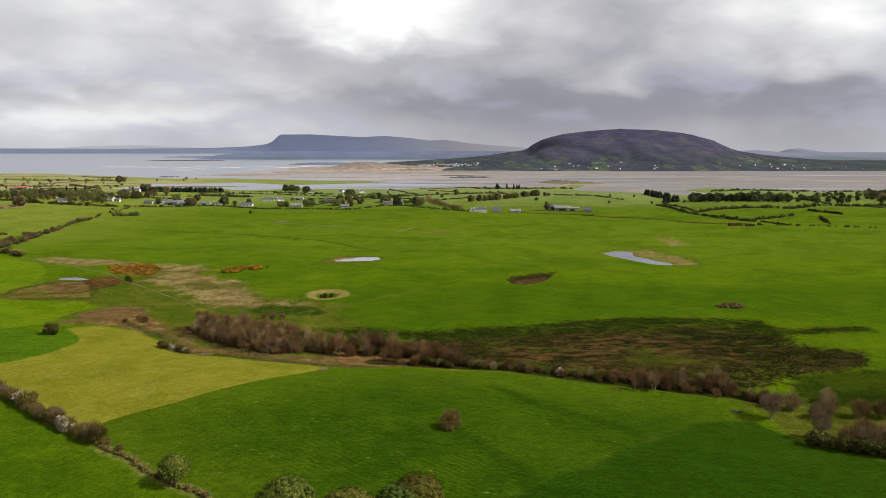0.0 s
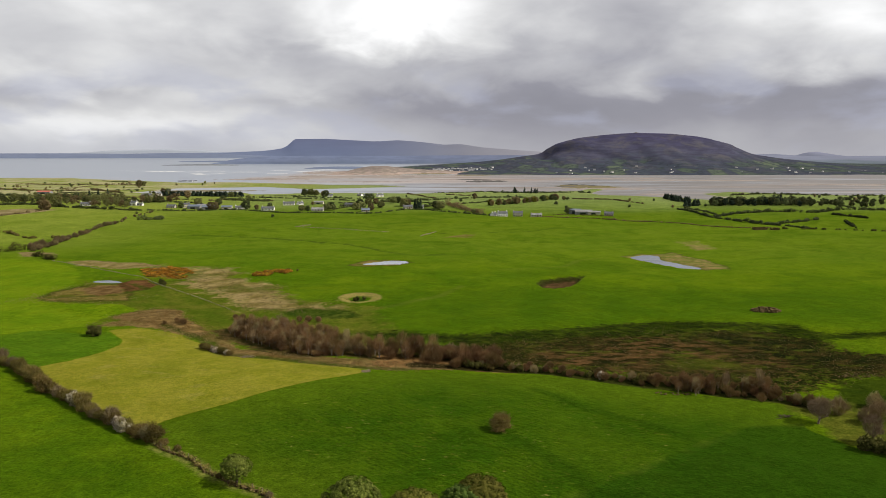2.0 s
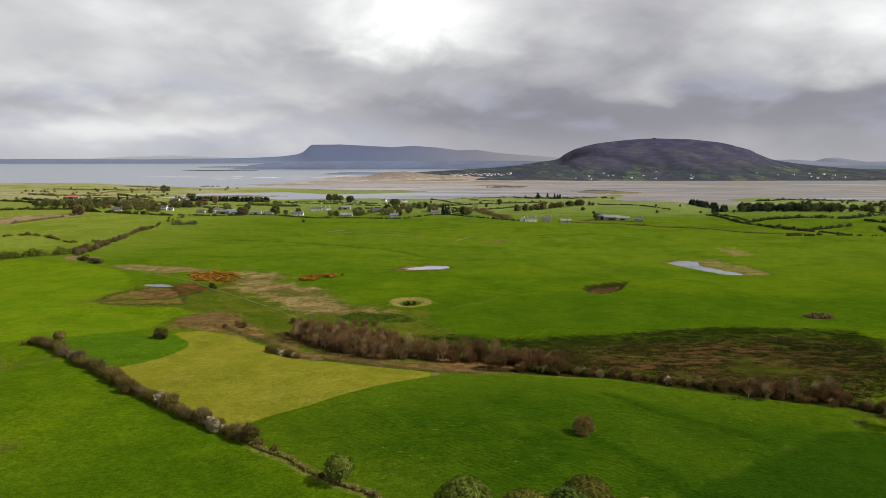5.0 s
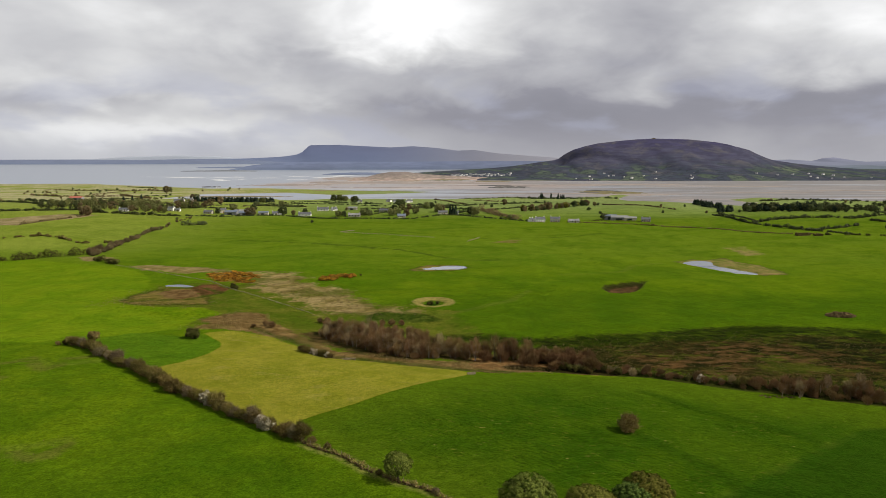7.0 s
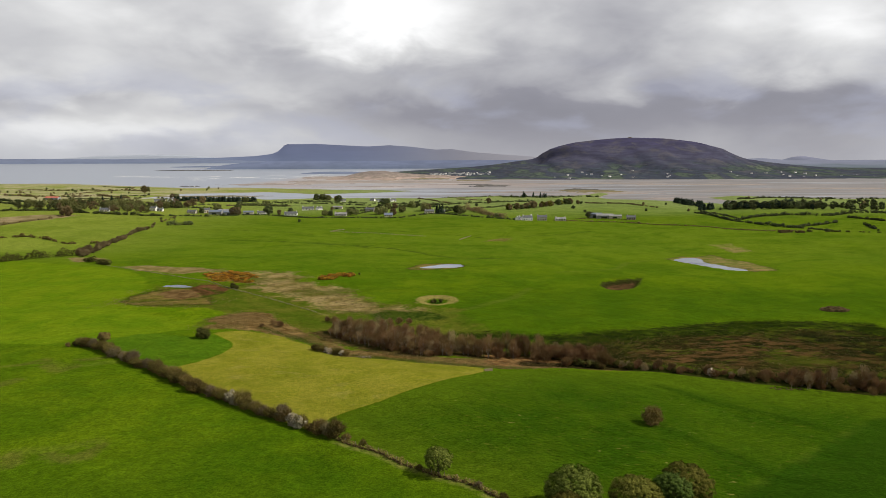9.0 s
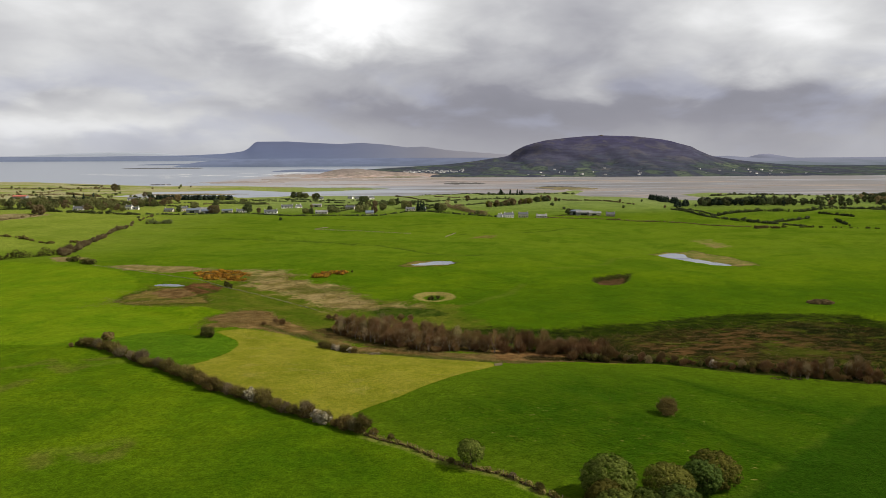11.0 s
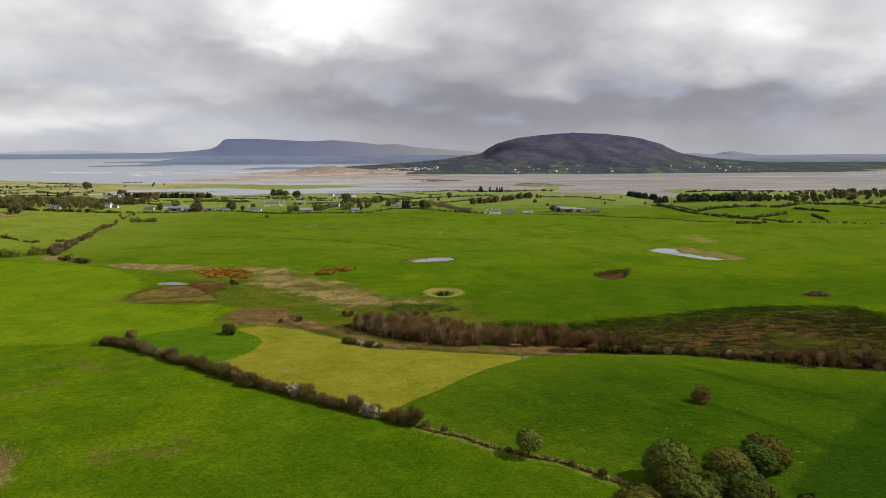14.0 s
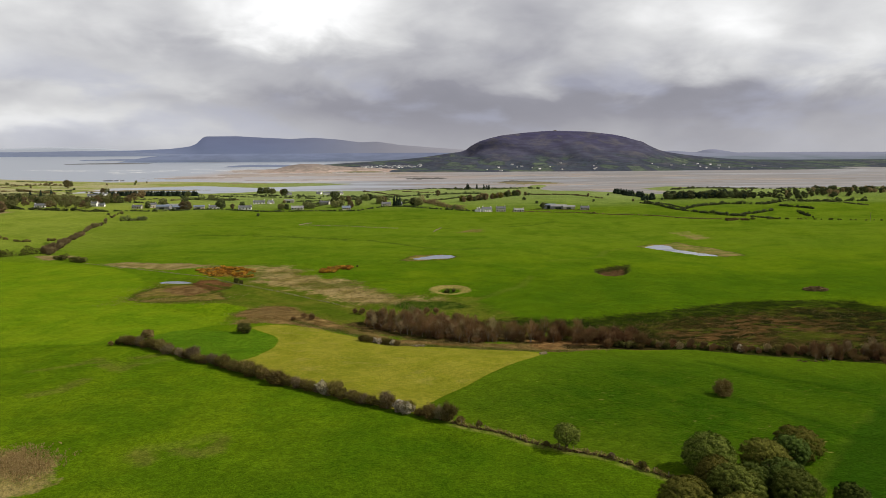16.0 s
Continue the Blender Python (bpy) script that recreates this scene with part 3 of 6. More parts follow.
ROUGH_LAYERS = [
    ("bog_pool", BOG_POOL, 7.0, 2.0, (0.105, 0.098, 0.018), (0.165, 0.120, 0.036), 0.10),
    ("wood_floor", WOOD, 5.0, 3.0, (0.034, 0.030, 0.009), (0.085, 0.056, 0.020), 0.25),
    ("bracken", BRACKEN, 5.0, 1.5, (0.110, 0.056, 0.020), (0.250, 0.145, 0.058), 0.35),
    ("strip", STRIP, 8.0, 3.0, (0.150, 0.118, 0.040), (0.24, 0.185, 0.085), 0.12),
    ("brown_flat", BROWN_FLAT, 5.0, 2.0, (0.095, 0.058, 0.022), (0.15, 0.098, 0.040), 0.15),
    ("rank", RANK, 6.0, 4.0, (0.022, 0.040, 0.005), (0.045, 0.065, 0.008), 0.25),
    ("gorse_floor", GORSE_PATCH, 10.0, 4.0, (0.105, 0.078, 0.022), (0.26, 0.125, 0.020), 0.30),
    ("dusty", DUSTY, 10.0, 6.0, (0.10, 0.11, 0.015), (0.16, 0.125, 0.040), 0.10),
    ("tan_field", TAN, 10.0, 5.0, (0.17, 0.14, 0.060), (0.27, 0.21, 0.120), 0.05),
    ("brown_hay", HAY, 8.0, 4.0, (0.14, 0.11, 0.045), (0.21, 0.165, 0.075), 0.15),
    ("red_peat", RED_PEAT, 4.0, 2.0, (0.075, 0.036, 0.015), (0.120, 0.060, 0.024), 0.15),
    ("pond_rim", POND_A_RIM, 6.0, 2.5, (0.085, 0.095, 0.014), (0.15, 0.115, 0.036), 0.15),
    ("rim", POND_B_RIM, 8.0, 3.0, (0.105, 0.125, 0.022), (0.20, 0.155, 0.060), 0.08),
    ("pit", PIT, 0.5, 0.6, (0.034, 0.022, 0.009), (0.090, 0.052, 0.024), 0.15),
    ("streak", STREAK, 12.0, 6.0, (0.13, 0.16, 0.022), (0.19, 0.16, 0.055), 0.06),
    ("reeds", REEDS, 6.0, 2.5, (0.13, 0.115, 0.030), (0.23, 0.185, 0.070), 0.25),
]
LAYERS = FIELD_LAYERS + ROUGH_LAYERS


def ground_material():
    m, nt, p = material("pasture_and_bog", 1.0, 0.0)
    at = place_of(nt)
    wide = noise_node(nt, at, 0.012, 5, 0.6)
    mid = noise_node(nt, stretch_node(nt, at, 1.0, 1.0), 0.07, 5, 0.6)
    small = noise_node(nt, at, 0.55, 5, 0.65)
    tiny = noise_node(nt, at, 2.2, 3, 0.6)
    c = mix_node(nt, smooth_node(nt, wide, 0.35, 0.65), (0.042, 0.088, 0.0020), (0.076, 0.122, 0.0028))
    c = mix_node(nt, smooth_node(nt, mid, 0.45, 0.72, 0.0, 0.45), c, (0.096, 0.136, 0.0055))
    c = mix_node(nt, smooth_node(nt, mid, 0.42, 0.25, 0.0, 0.5), c, (0.032, 0.078, 0.0020))
    # patchwork of far fields
    v = voronoi_node(nt, "F1")
    v.inputs["Scale"].default_value = 0.0075
    link(nt, stretch_node(nt, at, 1.0, 1.0, 0.0, 12), v.inputs["Vector"])
    pick = node(nt, "ShaderNodeSeparateColor")
    link(nt, v.outputs["Color"], pick.inputs[0])
    xyz = node(nt, "ShaderNodeSeparateXYZ")
    link(nt, at, xyz.inputs[0])
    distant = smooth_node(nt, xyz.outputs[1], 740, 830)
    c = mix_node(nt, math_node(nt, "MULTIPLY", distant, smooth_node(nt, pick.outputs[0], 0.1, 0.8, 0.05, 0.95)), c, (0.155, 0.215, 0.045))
    c = mix_node(nt, math_node(nt, "MULTIPLY", smooth_node(nt, xyz.outputs[1], 1000, 1300), smooth_node(nt, noise_node(nt, stretch_node(nt, at, 0.006, 0.022), 1.0, 5, 0.6), 0.46, 0.58, 0.0, 0.75)), c, (0.27, 0.235, 0.145))
    c = mix_node(nt, math_node(nt, "MULTIPLY", smooth_node(nt, xyz.outputs[1], 320, 520), smooth_node(nt, mid, 0.30, 0.62, 0.30, 0.70)), c, (0.098, 0.142, 0.011))
    c = mix_node(nt, smooth_node(nt, noise_node(nt, stretch_node(nt, at, 0.012, 0.030, 1, 12), 1.0, 6, 0.62, 0.5), 0.50, 0.64, 0.0, 0.55), c, (0.036, 0.074, 0.0025))
    # haze over the far fields, mixed into the ground colour as a paler green
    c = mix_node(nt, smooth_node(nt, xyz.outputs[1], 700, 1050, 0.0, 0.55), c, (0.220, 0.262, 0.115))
    west = math_node(nt, "MULTIPLY", smooth_node(nt, xyz.outputs[0], -200, -400), smooth_node(nt, xyz.outputs[1], 400, 520))
    c = mix_node(nt, math_node(nt, "MULTIPLY", west, smooth_node(nt, noise_node(nt, at, 0.02, 5, 0.6), 0.30, 0.62, 0.4, 0.85)), c, (0.18, 0.215, 0.034))
    c = mix_node(nt, math_node(nt, "MULTIPLY", math_node(nt, "MULTIPLY", smooth_node(nt, xyz.outputs[0], -280, -560), smooth_node(nt, xyz.outputs[1], 950, 1250)), smooth_node(nt, noise_node(nt, stretch_node(nt, at, 0.006, 0.02), 1.0, 5, 0.6), 0.40, 0.56, 0.0, 0.75)), c, (0.34, 0.30, 0.195))
    ragged = math_node(nt, "ADD", math_node(nt, "MULTIPLY", noise_node(nt, at, 0.09, 5, 0.65), 0.65), math_node(nt, "MULTIPLY", noise_node(nt, at, 0.6, 3), 0.35))
    lush = smooth_node(nt, xyz.outputs[1], 450, 950, 0.15, 0.05)
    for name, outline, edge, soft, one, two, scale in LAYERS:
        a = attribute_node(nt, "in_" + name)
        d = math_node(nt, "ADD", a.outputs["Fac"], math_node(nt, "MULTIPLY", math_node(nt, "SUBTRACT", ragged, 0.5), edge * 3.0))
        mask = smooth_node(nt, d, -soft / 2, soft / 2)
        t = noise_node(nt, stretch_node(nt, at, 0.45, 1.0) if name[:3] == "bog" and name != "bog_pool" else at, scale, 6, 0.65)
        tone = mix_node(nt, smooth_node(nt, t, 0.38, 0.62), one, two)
        if name == "mown":
            stripes = node(nt, "ShaderNodeTexWave")
            stripes.wave_type, stripes.bands_direction = "BANDS", "Y"
            for key, value in (("Scale", 0.21), ("Distortion", 4.5), ("Detail", 3.0), ("Detail Scale", 0.7)):
                stripes.inputs[key].default_value = value
            link(nt, stretch_node(nt, at, 1, 1, 1, 40), stripes.inputs["Vector"])
            tone = mix_node(nt, smooth_node(nt, stripes.outputs["Fac"], 0.1, 0.9, 0.0, 0.40), tone, (0.014, 0.040, 0.002))
            flecks = smooth_node(nt, noise_node(nt, stretch_node(nt, at, 0.3, 0.9, 1, 40), 1.0, 6, 0.78), 0.60, 0.66, 0.0, 0.6)
            tone = mix_node(nt, flecks, tone, (0.15, 0.15, 0.022))
            tone = mix_node(nt, smooth_node(nt, noise_node(nt, stretch_node(nt, at, 0.5, 1.0, 1, 40), 0.8, 4, 0.7), 0.66, 0.70, 0.0, 0.8), tone, (0.22, 0.21, 0.05))
            # sunlit margin of the mown field, painted as a lighter yellow-green
            tone = mix_node(nt, smooth_node(nt, math_node(nt, "ADD", a.outputs["Fac"], math_node(nt, "MULTIPLY", math_node(nt, "SUBTRACT", noise_node(nt, at, 0.05, 4, 0.6), 0.5), 22.0)), 2, 30, 0.75, 0.0), tone, (0.058, 0.096, 0.004))
            band = attribute_node(nt, "from_band")
            tone = mix_node(nt, smooth_node(nt, math_node(nt, "ADD", band.outputs["Fac"], math_node(nt, "MULTIPLY", math_node(nt, "SUBTRACT", noise_node(nt, at, 0.25, 4, 0.65), 0.5), 5.0)), 0.8, 3.8, 0.65, 0.0), tone, (0.012, 0.036, 0.0015))
            glade = attribute_node(nt, "in_glade")
            tone = mix_node(nt, smooth_node(nt, math_node(nt, "ADD", glade.outputs["Fac"], math_node(nt, "MULTIPLY", math_node(nt, "SUBTRACT", ragged, 0.5), 12.0)), -4, 7, 0.0, 0.42), tone, (0.042, 0.080, 0.0030))
            b = attribute_node(nt, "in_seam")
            tone = mix_node(nt, smooth_node(nt, b.outputs["Fac"], -1.5, 1.2, 0.0, 0.85), tone, (0.011, 0.038, 0.0018))
            tone = mix_node(nt, math_node(nt, "MULTIPLY", smooth_node(nt, math_node(nt, "ABSOLUTE", b.outputs["Fac"]), 0.5, 2.2, 0.22, 0.0), smooth_node(nt, t, 0.4, 0.6)), tone, (0.085, 0.11, 0.012))
        if name in ("bog_brown", "bog_black", "sedge"):
            tone = mix_node(nt, smooth_node(nt, noise_node(nt, stretch_node(nt, at, 0.35, 1.0), 0.42, 6, 0.72, 0.3), 0.46, 0.55, 0.0, 0.85), tone, (0.010, 0.012, 0.004))
            tone = mix_node(nt, smooth_node(nt, noise_node(nt, stretch_node(nt, at, 0.4, 1.0, 1, 8), 0.20, 6, 0.70, 0.4), 0.54, 0.62, 0.0, 0.75), tone, (0.056, 0.070, 0.008))
        if name == "bog":
            tone = mix_node(nt, smooth_node(nt, noise_node(nt, stretch_node(nt, at, 0.7, 1, 1, 25), 0.060, 6, 0.72, 0.6), 0.50, 0.58, 0.0, 0.85), tone, (0.040, 0.054, 0.006))
            tone = mix_node(nt, smooth_node(nt, noise_node(nt, stretch_node(nt, at, 0.6, 1, 1, -15), 0.28, 7, 0.75, 0.5), 0.43, 0.52, 0.0, 0.95), tone, (0.008, 0.009, 0.003))
            tone = mix_node(nt, smooth_node(nt, noise_node(nt, at, 0.75, 5, 0.75), 0.54, 0.62, 0.0, 0.75), tone, (0.105, 0.062, 0.024))
        if name in ("rush", "rough", "bog_pool", "gorse_floor"):
            tone = mix_node(nt, smooth_node(nt, noise_node(nt, stretch_node(nt, at, 0.7, 1.0), 0.055, 5, 0.65), 0.50, 0.60, 0.0, 0.35 if name == "rush" else 0.75), tone, (0.062, 0.078, 0.009))
            tone = mix_node(nt, smooth_node(nt, noise_node(nt, at, 0.45, 5, 0.7), 0.54, 0.64, 0.0, 0.7), tone, (0.040, 0.026, 0.009))
        if name == "dry":
            tone = mix_node(nt, smooth_node(nt, noise_node(nt, at, 0.045, 4, 0.6), 0.50, 0.66, 0.0, 0.40), tone, (0.100, 0.122, 0.009))
            tone = mix_node(nt, smooth_node(nt, noise_node(nt, at, 0.8, 4, 0.7), 0.58, 0.68, 0.0, 0.5), tone, (0.105, 0.100, 0.012))
            tone = mix_node(nt, smooth_node(nt, noise_node(nt, stretch_node(nt, at, 0.6, 1.0), 0.16, 6, 0.7), 0.54, 0.66, 0.0, 0.5), tone, (0.225, 0.205, 0.042))
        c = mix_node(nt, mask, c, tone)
        if name == "dry":
            calm = math_node(nt, "MULTIPLY", mask, 0.4)
        if name not in ("near_pasture", "lush", "west_pasture", "meadow", "small", "mown"):
            lush = math_node(nt, "MULTIPLY", lush, math_node(nt, "SUBTRACT", 1.0, math_node(nt, "MULTIPLY", mask, 0.75)))
    for key, reach, dark in (("in_pit", 2.4, 0.95), ("in_pond_rim", 1.6, 0.35), ("in_rim", 1.8, 0.4), ("in_bog_pool", 2.6, 0.5)):
        rim = math_node(nt, "ABSOLUTE", math_node(nt, "ADD", attribute_node(nt, key).outputs["Fac"], math_node(nt, "MULTIPLY", math_node(nt, "SUBTRACT", ragged, 0.5), 4.0 if key == "in_pit" else 14.0)))
        c = mix_node(nt, smooth_node(nt, rim, 0.7, reach, dark, 0.0), c, (0.024, 0.024, 0.007))
    ring = attribute_node(nt, "from_ring")
    rr = math_node(nt, "ADD", ring.outputs["Fac"], math_node(nt, "MULTIPLY", math_node(nt, "SUBTRACT", ragged, 0.5), 5.0))
    c = mix_node(nt, math_node(nt, "MULTIPLY", smooth_node(nt, rr, 4.5, 6.5), smooth_node(nt, rr, 9.0, 11.0, 1.0, 0.0)), c, (0.20, 0.165, 0.050))
    c = mix_node(nt, smooth_node(nt, rr, 2.0, 5.0, 0.8, 0.0), c, (0.030, 0.070, 0.008))
    bank = attribute_node(nt, "from_bank")
    # brown bank earth, taken almost to black for the shadow under the shrubs
    c = mix_node(nt, smooth_node(nt, math_node(nt, "ADD", bank.outputs["Fac"], math_node(nt, "MULTIPLY", math_node(nt, "SUBTRACT", ragged, 0.5), 6.0)), 2.2, 5.0, 0.95, 0.0), c, (0.020, 0.017, 0.006))
    worn = attribute_node(nt, "from_wall")
    c = mix_node(nt, math_node(nt, "MULTIPLY", smooth_node(nt, worn.outputs["Fac"], 0.8, 2.6, 0.75, 0.0), smooth_node(nt, small, 0.3, 0.6)), c, (0.165, 0.165, 0.040))
    for key, colour, strength in (("from_drain", (0.030, 0.048, 0.006), 0.8), ("from_track", (0.13, 0.13, 0.025), 0.22), ("from_scar", (0.105, 0.085, 0.022), 0.45)):
        gap = attribute_node(nt, key)
        away = math_node(nt, "ADD", gap.outputs["Fac"], math_node(nt, "MULTIPLY", math_node(nt, "SUBTRACT", ragged, 0.42), 9.0))
        c = mix_node(nt, math_node(nt, "MULTIPLY", smooth_node(nt, away, 1.0, 4.0, strength, 0.0), smooth_node(nt, mid, 0.24, 0.42)), c, colour)
    shore = attribute_node(nt, "in_land")
    sand = mix_node(nt, noise_node(nt, stretch_node(nt, at, 0.006, 0.03), 1.0, 5), (0.30, 0.25, 0.21), (0.42, 0.37, 0.32))
    c = mix_node(nt, math_node(nt, "MULTIPLY", smooth_node(nt, math_node(nt, "ADD", shore.outputs["Fac"], math_node(nt, "MULTIPLY", math_node(nt, "SUBTRACT", mid, 0.5), 30)), 6, 14, 1.0, 0.0), smooth_node(nt, xyz.outputs[1], 950, 1000)), c, sand)
    grain = math_node(nt, "ADD", math_node(nt, "MULTIPLY", noise_node(nt, at, 0.9, 8, 0.75), 0.5), math_node(nt, "MULTIPLY", noise_node(nt, stretch_node(nt, at, 1.0, 0.6), 3.4, 4, 0.7), 0.5))
    blotch = noise_node(nt, at, 0.16, 6, 0.7)
    level = math_node(nt, "MULTIPLY", smooth_node(nt, grain, 0.40, 0.60, 0.66, 1.31), math_node(nt, "MULTIPLY", smooth_node(nt, noise_node(nt, at, 0.33, 6, 0.75), 0.41, 0.59, 0.92, 1.08), smooth_node(nt, blotch, 0.36, 0.64, 0.92, 1.08)))
    level = math_node(nt, "ADD", math_node(nt, "MULTIPLY", level, math_node(nt, "SUBTRACT", 1.0, calm)), calm)
    shade = node(nt, "ShaderNodeCombineXYZ")
    link(nt, math_node(nt, "MULTIPLY", level, smooth_node(nt, grain, 0.40, 0.75, 0.96, 1.12)), shade.inputs[0])
    link(nt, level, shade.inputs[1])
    link(nt, level, shade.inputs[2])
    c = mix_node(nt, 1.0, c, shade.outputs[0], "MULTIPLY")
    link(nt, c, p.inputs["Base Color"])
    p.inputs["Sheen Roughness"].default_value = 0.36
    link(nt, lush, p.inputs["Sheen Weight"])
    p.inputs["Sheen Tint"].default_value = (0.52, 0.85, 0.06, 1)
    b = node(nt, "ShaderNodeBump")
    b.inputs["Strength"].default_value, b.inputs["Distance"].default_value = 0.55, 0.55
    swell = math_node(nt, "MULTIPLY", noise_node(nt, at, 0.045, 3, 0.5, 0.3), 5.0)
    link(nt, math_node(nt, "ADD", swell, math_node(nt, "ADD", small, math_node(nt, "MULTIPLY", tiny, 0.5))), b.inputs["Height"])
    link(nt, b.outputs[0], p.inputs["Normal"])
    return m


def make_ground():
    front = np.radians(np.arange(28, 152, 0.2))
    behind = np.radians(np.arange(152, 388, 4.0))
    turn = np.concatenate([front, behind])
    reach = 25 * (5200 / 25) ** (np.linspace(0, 1, 520))
    reach = np.concatenate([[0.5], reach])
    r, a = np.meshgrid(reach, turn, indexing="ij")
    x, y = (-45 + r * np.cos(a)).ravel(), (-30 + r * np.sin(a)).ravel()
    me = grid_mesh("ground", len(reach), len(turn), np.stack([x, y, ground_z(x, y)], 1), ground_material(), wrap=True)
    fields = {"in_" + row[0]: inside_by(row[1], x, y) for row in LAYERS}
    fields["in_seam"] = inside_by(SEAM, x, y)
    fields["in_glade"] = inside_by(GLADE, x, y)
    fields["in_land"] = inside_by(LAND, x, y)
    fields["from_ring"] = np.sqrt((x + 51) ** 2 + (y - 302) ** 2)
    fields["from_drain"] = np.minimum.reduce([line_gap(d, x, y) for d in DRAINS])
    fields["from_track"] = np.minimum.reduce([line_gap(d, x, y) for d in TRACKS])
    fields["from_scar"] = np.minimum.reduce([line_gap(d, x, y) for d in SCARS])
    fields["from_band"] = np.minimum.reduce([line_gap(d, x, y) for d in BANDS])
    fields["from_bank"] = line_gap([(x_, y_ + 1.6) for x_, y_ in BANK], x, y)
    fields["from_wall"] = line_gap(WALL_LINE, x, y)
    for name, values in fields.items():
        me.attributes.new(name, "FLOAT", "POINT").data.foreach_set("value", np.clip(values, -400, 400).astype(np.float32))
    return tagged(new("ground", me), "rolling green pasture with bog and mown fields", "ground", kind="structure")


make_ground()


# ---- sea, ponds, far hills ----
def water_material(name, deep, silt, rough, bars):
    m, nt, p = material(name, rough, 0.28 if bars else 0.5)
    at = place_of(nt)
    n = noise_node(nt, stretch_node(nt, at, 0.0022, 0.011), 1.0, 6, 0.6, 0.5)
    n2 = noise_node(nt, stretch_node(nt, at, 0.008, 0.05), 1.0, 4, 0.6)
    xyz = node(nt, "ShaderNodeSeparateXYZ")
    link(nt, at, xyz.inputs[0])
    k = math_node(nt, "ADD", math_node(nt, "MULTIPLY", n, 0.7), math_node(nt, "MULTIPLY", n2, 0.3))
    if bars:
        k = math_node(nt, "ADD", k, smooth_node(nt, xyz.outputs[0], -900, 300, -0.25, 0.10))
    mask = smooth_node(nt, k, 0.42, 0.62)
    tone = mix_node(nt, mask, deep, silt)
    if bars:
        # wet flats of the inner bay: pale and dark streaks along the shore
        bay = smooth_node(nt, xyz.outputs[0], -350, 150)
        streak = smooth_node(nt, noise_node(nt, stretch_node(nt, at, 0.0030, 0.022), 1.0, 6, 0.62, 0.5), 0.50, 0.64, 0.0, 0.75)
        tone = mix_node(nt, math_node(nt, "MULTIPLY", streak, bay), tone, (0.30, 0.26, 0.242))
        dark = smooth_node(nt, noise_node(nt, stretch_node(nt, at, 0.004, 0.034), 1.0, 6, 0.62, 0.3), 0.55, 0.64, 0.0, 0.55)
        tone = mix_node(nt, math_node(nt, "MULTIPLY", dark, bay), tone, (0.145, 0.138, 0.142))
        # drying sand round the dunes, cut by thin channels
        inside = math_node(nt, "ADD", attribute_node(nt, "in_sand").outputs["Fac"], math_node(nt, "MULTIPLY", math_node(nt, "SUBTRACT", noise_node(nt, stretch_node(nt, at, 0.003, 0.016), 1.0, 6, 0.65, 0.4), 0.5), 420.0))
        sand = mix_node(nt, noise_node(nt, stretch_node(nt, at, 0.004, 0.03), 1.0, 6, 0.65), (0.22, 0.175, 0.165), (0.42, 0.325, 0.275))
        sand = mix_node(nt, smooth_node(nt, noise_node(nt, stretch_node(nt, at, 0.0022, 0.028), 1.0, 6, 0.62, 0.5), 0.48, 0.56, 0.0, 0.85), sand, (0.20, 0.195, 0.205))
        tone = mix_node(nt, smooth_node(nt, inside, -30, 60, 0.0, 0.92), tone, sand)
        reef = math_node(nt, "ADD", attribute_node(nt, "in_reef").outputs["Fac"], math_node(nt, "MULTIPLY", math_node(nt, "SUBTRACT", n2, 0.5), 160.0))
        tone = mix_node(nt, smooth_node(nt, reef, -20, 20, 0.0, 0.8), tone, (0.16, 0.165, 0.185))
    link(nt, tone, p.inputs["Base Color"])
    link(nt, smooth_node(nt, mask, 0.0, 1.0, rough, rough + 0.25), p.inputs["Roughness"])
    b = node(nt, "ShaderNodeBump")
    b.inputs["Strength"].default_value, b.inputs["Distance"].default_value = 0.25, 0.25
    link(nt, noise_node(nt, at, 0.35, 4), b.inputs["Height"])
    link(nt, b.outputs[0], p.inputs["Normal"])
    return m


SEA_WATER = water_material("sea_water_and_wet_sand", (0.245, 0.280, 0.350), (0.182, 0.172, 0.172), 0.32, True)
POND_WATER = water_material("pond_water", (0.10, 0.12, 0.15), (0.12, 0.14, 0.17), 0.06, False)
SAND = [(-600, 1900), (-556, 2087), (-560, 2359), (-539, 2600), (-385, 2500), (-227, 2300), (-60, 2100), (56, 1980), (155, 1830), (300, 1740), (200, 1640), (51, 1600), (-97, 1560), (-173, 1560), (-281, 1560), (-398, 1600), (-500, 1660)]
OUTER = [(-1500, 3720), (-1000, 3640), (-820, 3500), (-700, 3600), (-720, 3900), (-1000, 4050), (-1350, 3900)]


def sea_z(y):
    return SEA + 27.0 * np.clip((y - 2600) / 2200, 0, 2) ** 2


gx, gy = np.meshgrid(np.linspace(-4600, 4600, 260), np.linspace(960, 4840, 220))
gx, gy = gx.ravel(), gy.ravel()
sea = grid_mesh("water", 220, 260, np.stack([gx, gy, sea_z(gy)], 1), SEA_WATER)
for key, outline in (("in_sand", SAND), ("in_reef", OUTER)):
    sea.attributes.new(key, "FLOAT", "POINT").data.foreach_set("value", np.clip(inside_by(outline, gx, gy), -600, 600).astype(np.float32))
tagged(new("water", sea), "grey tidal bay with wet sand flats", "sea", kind="structure")


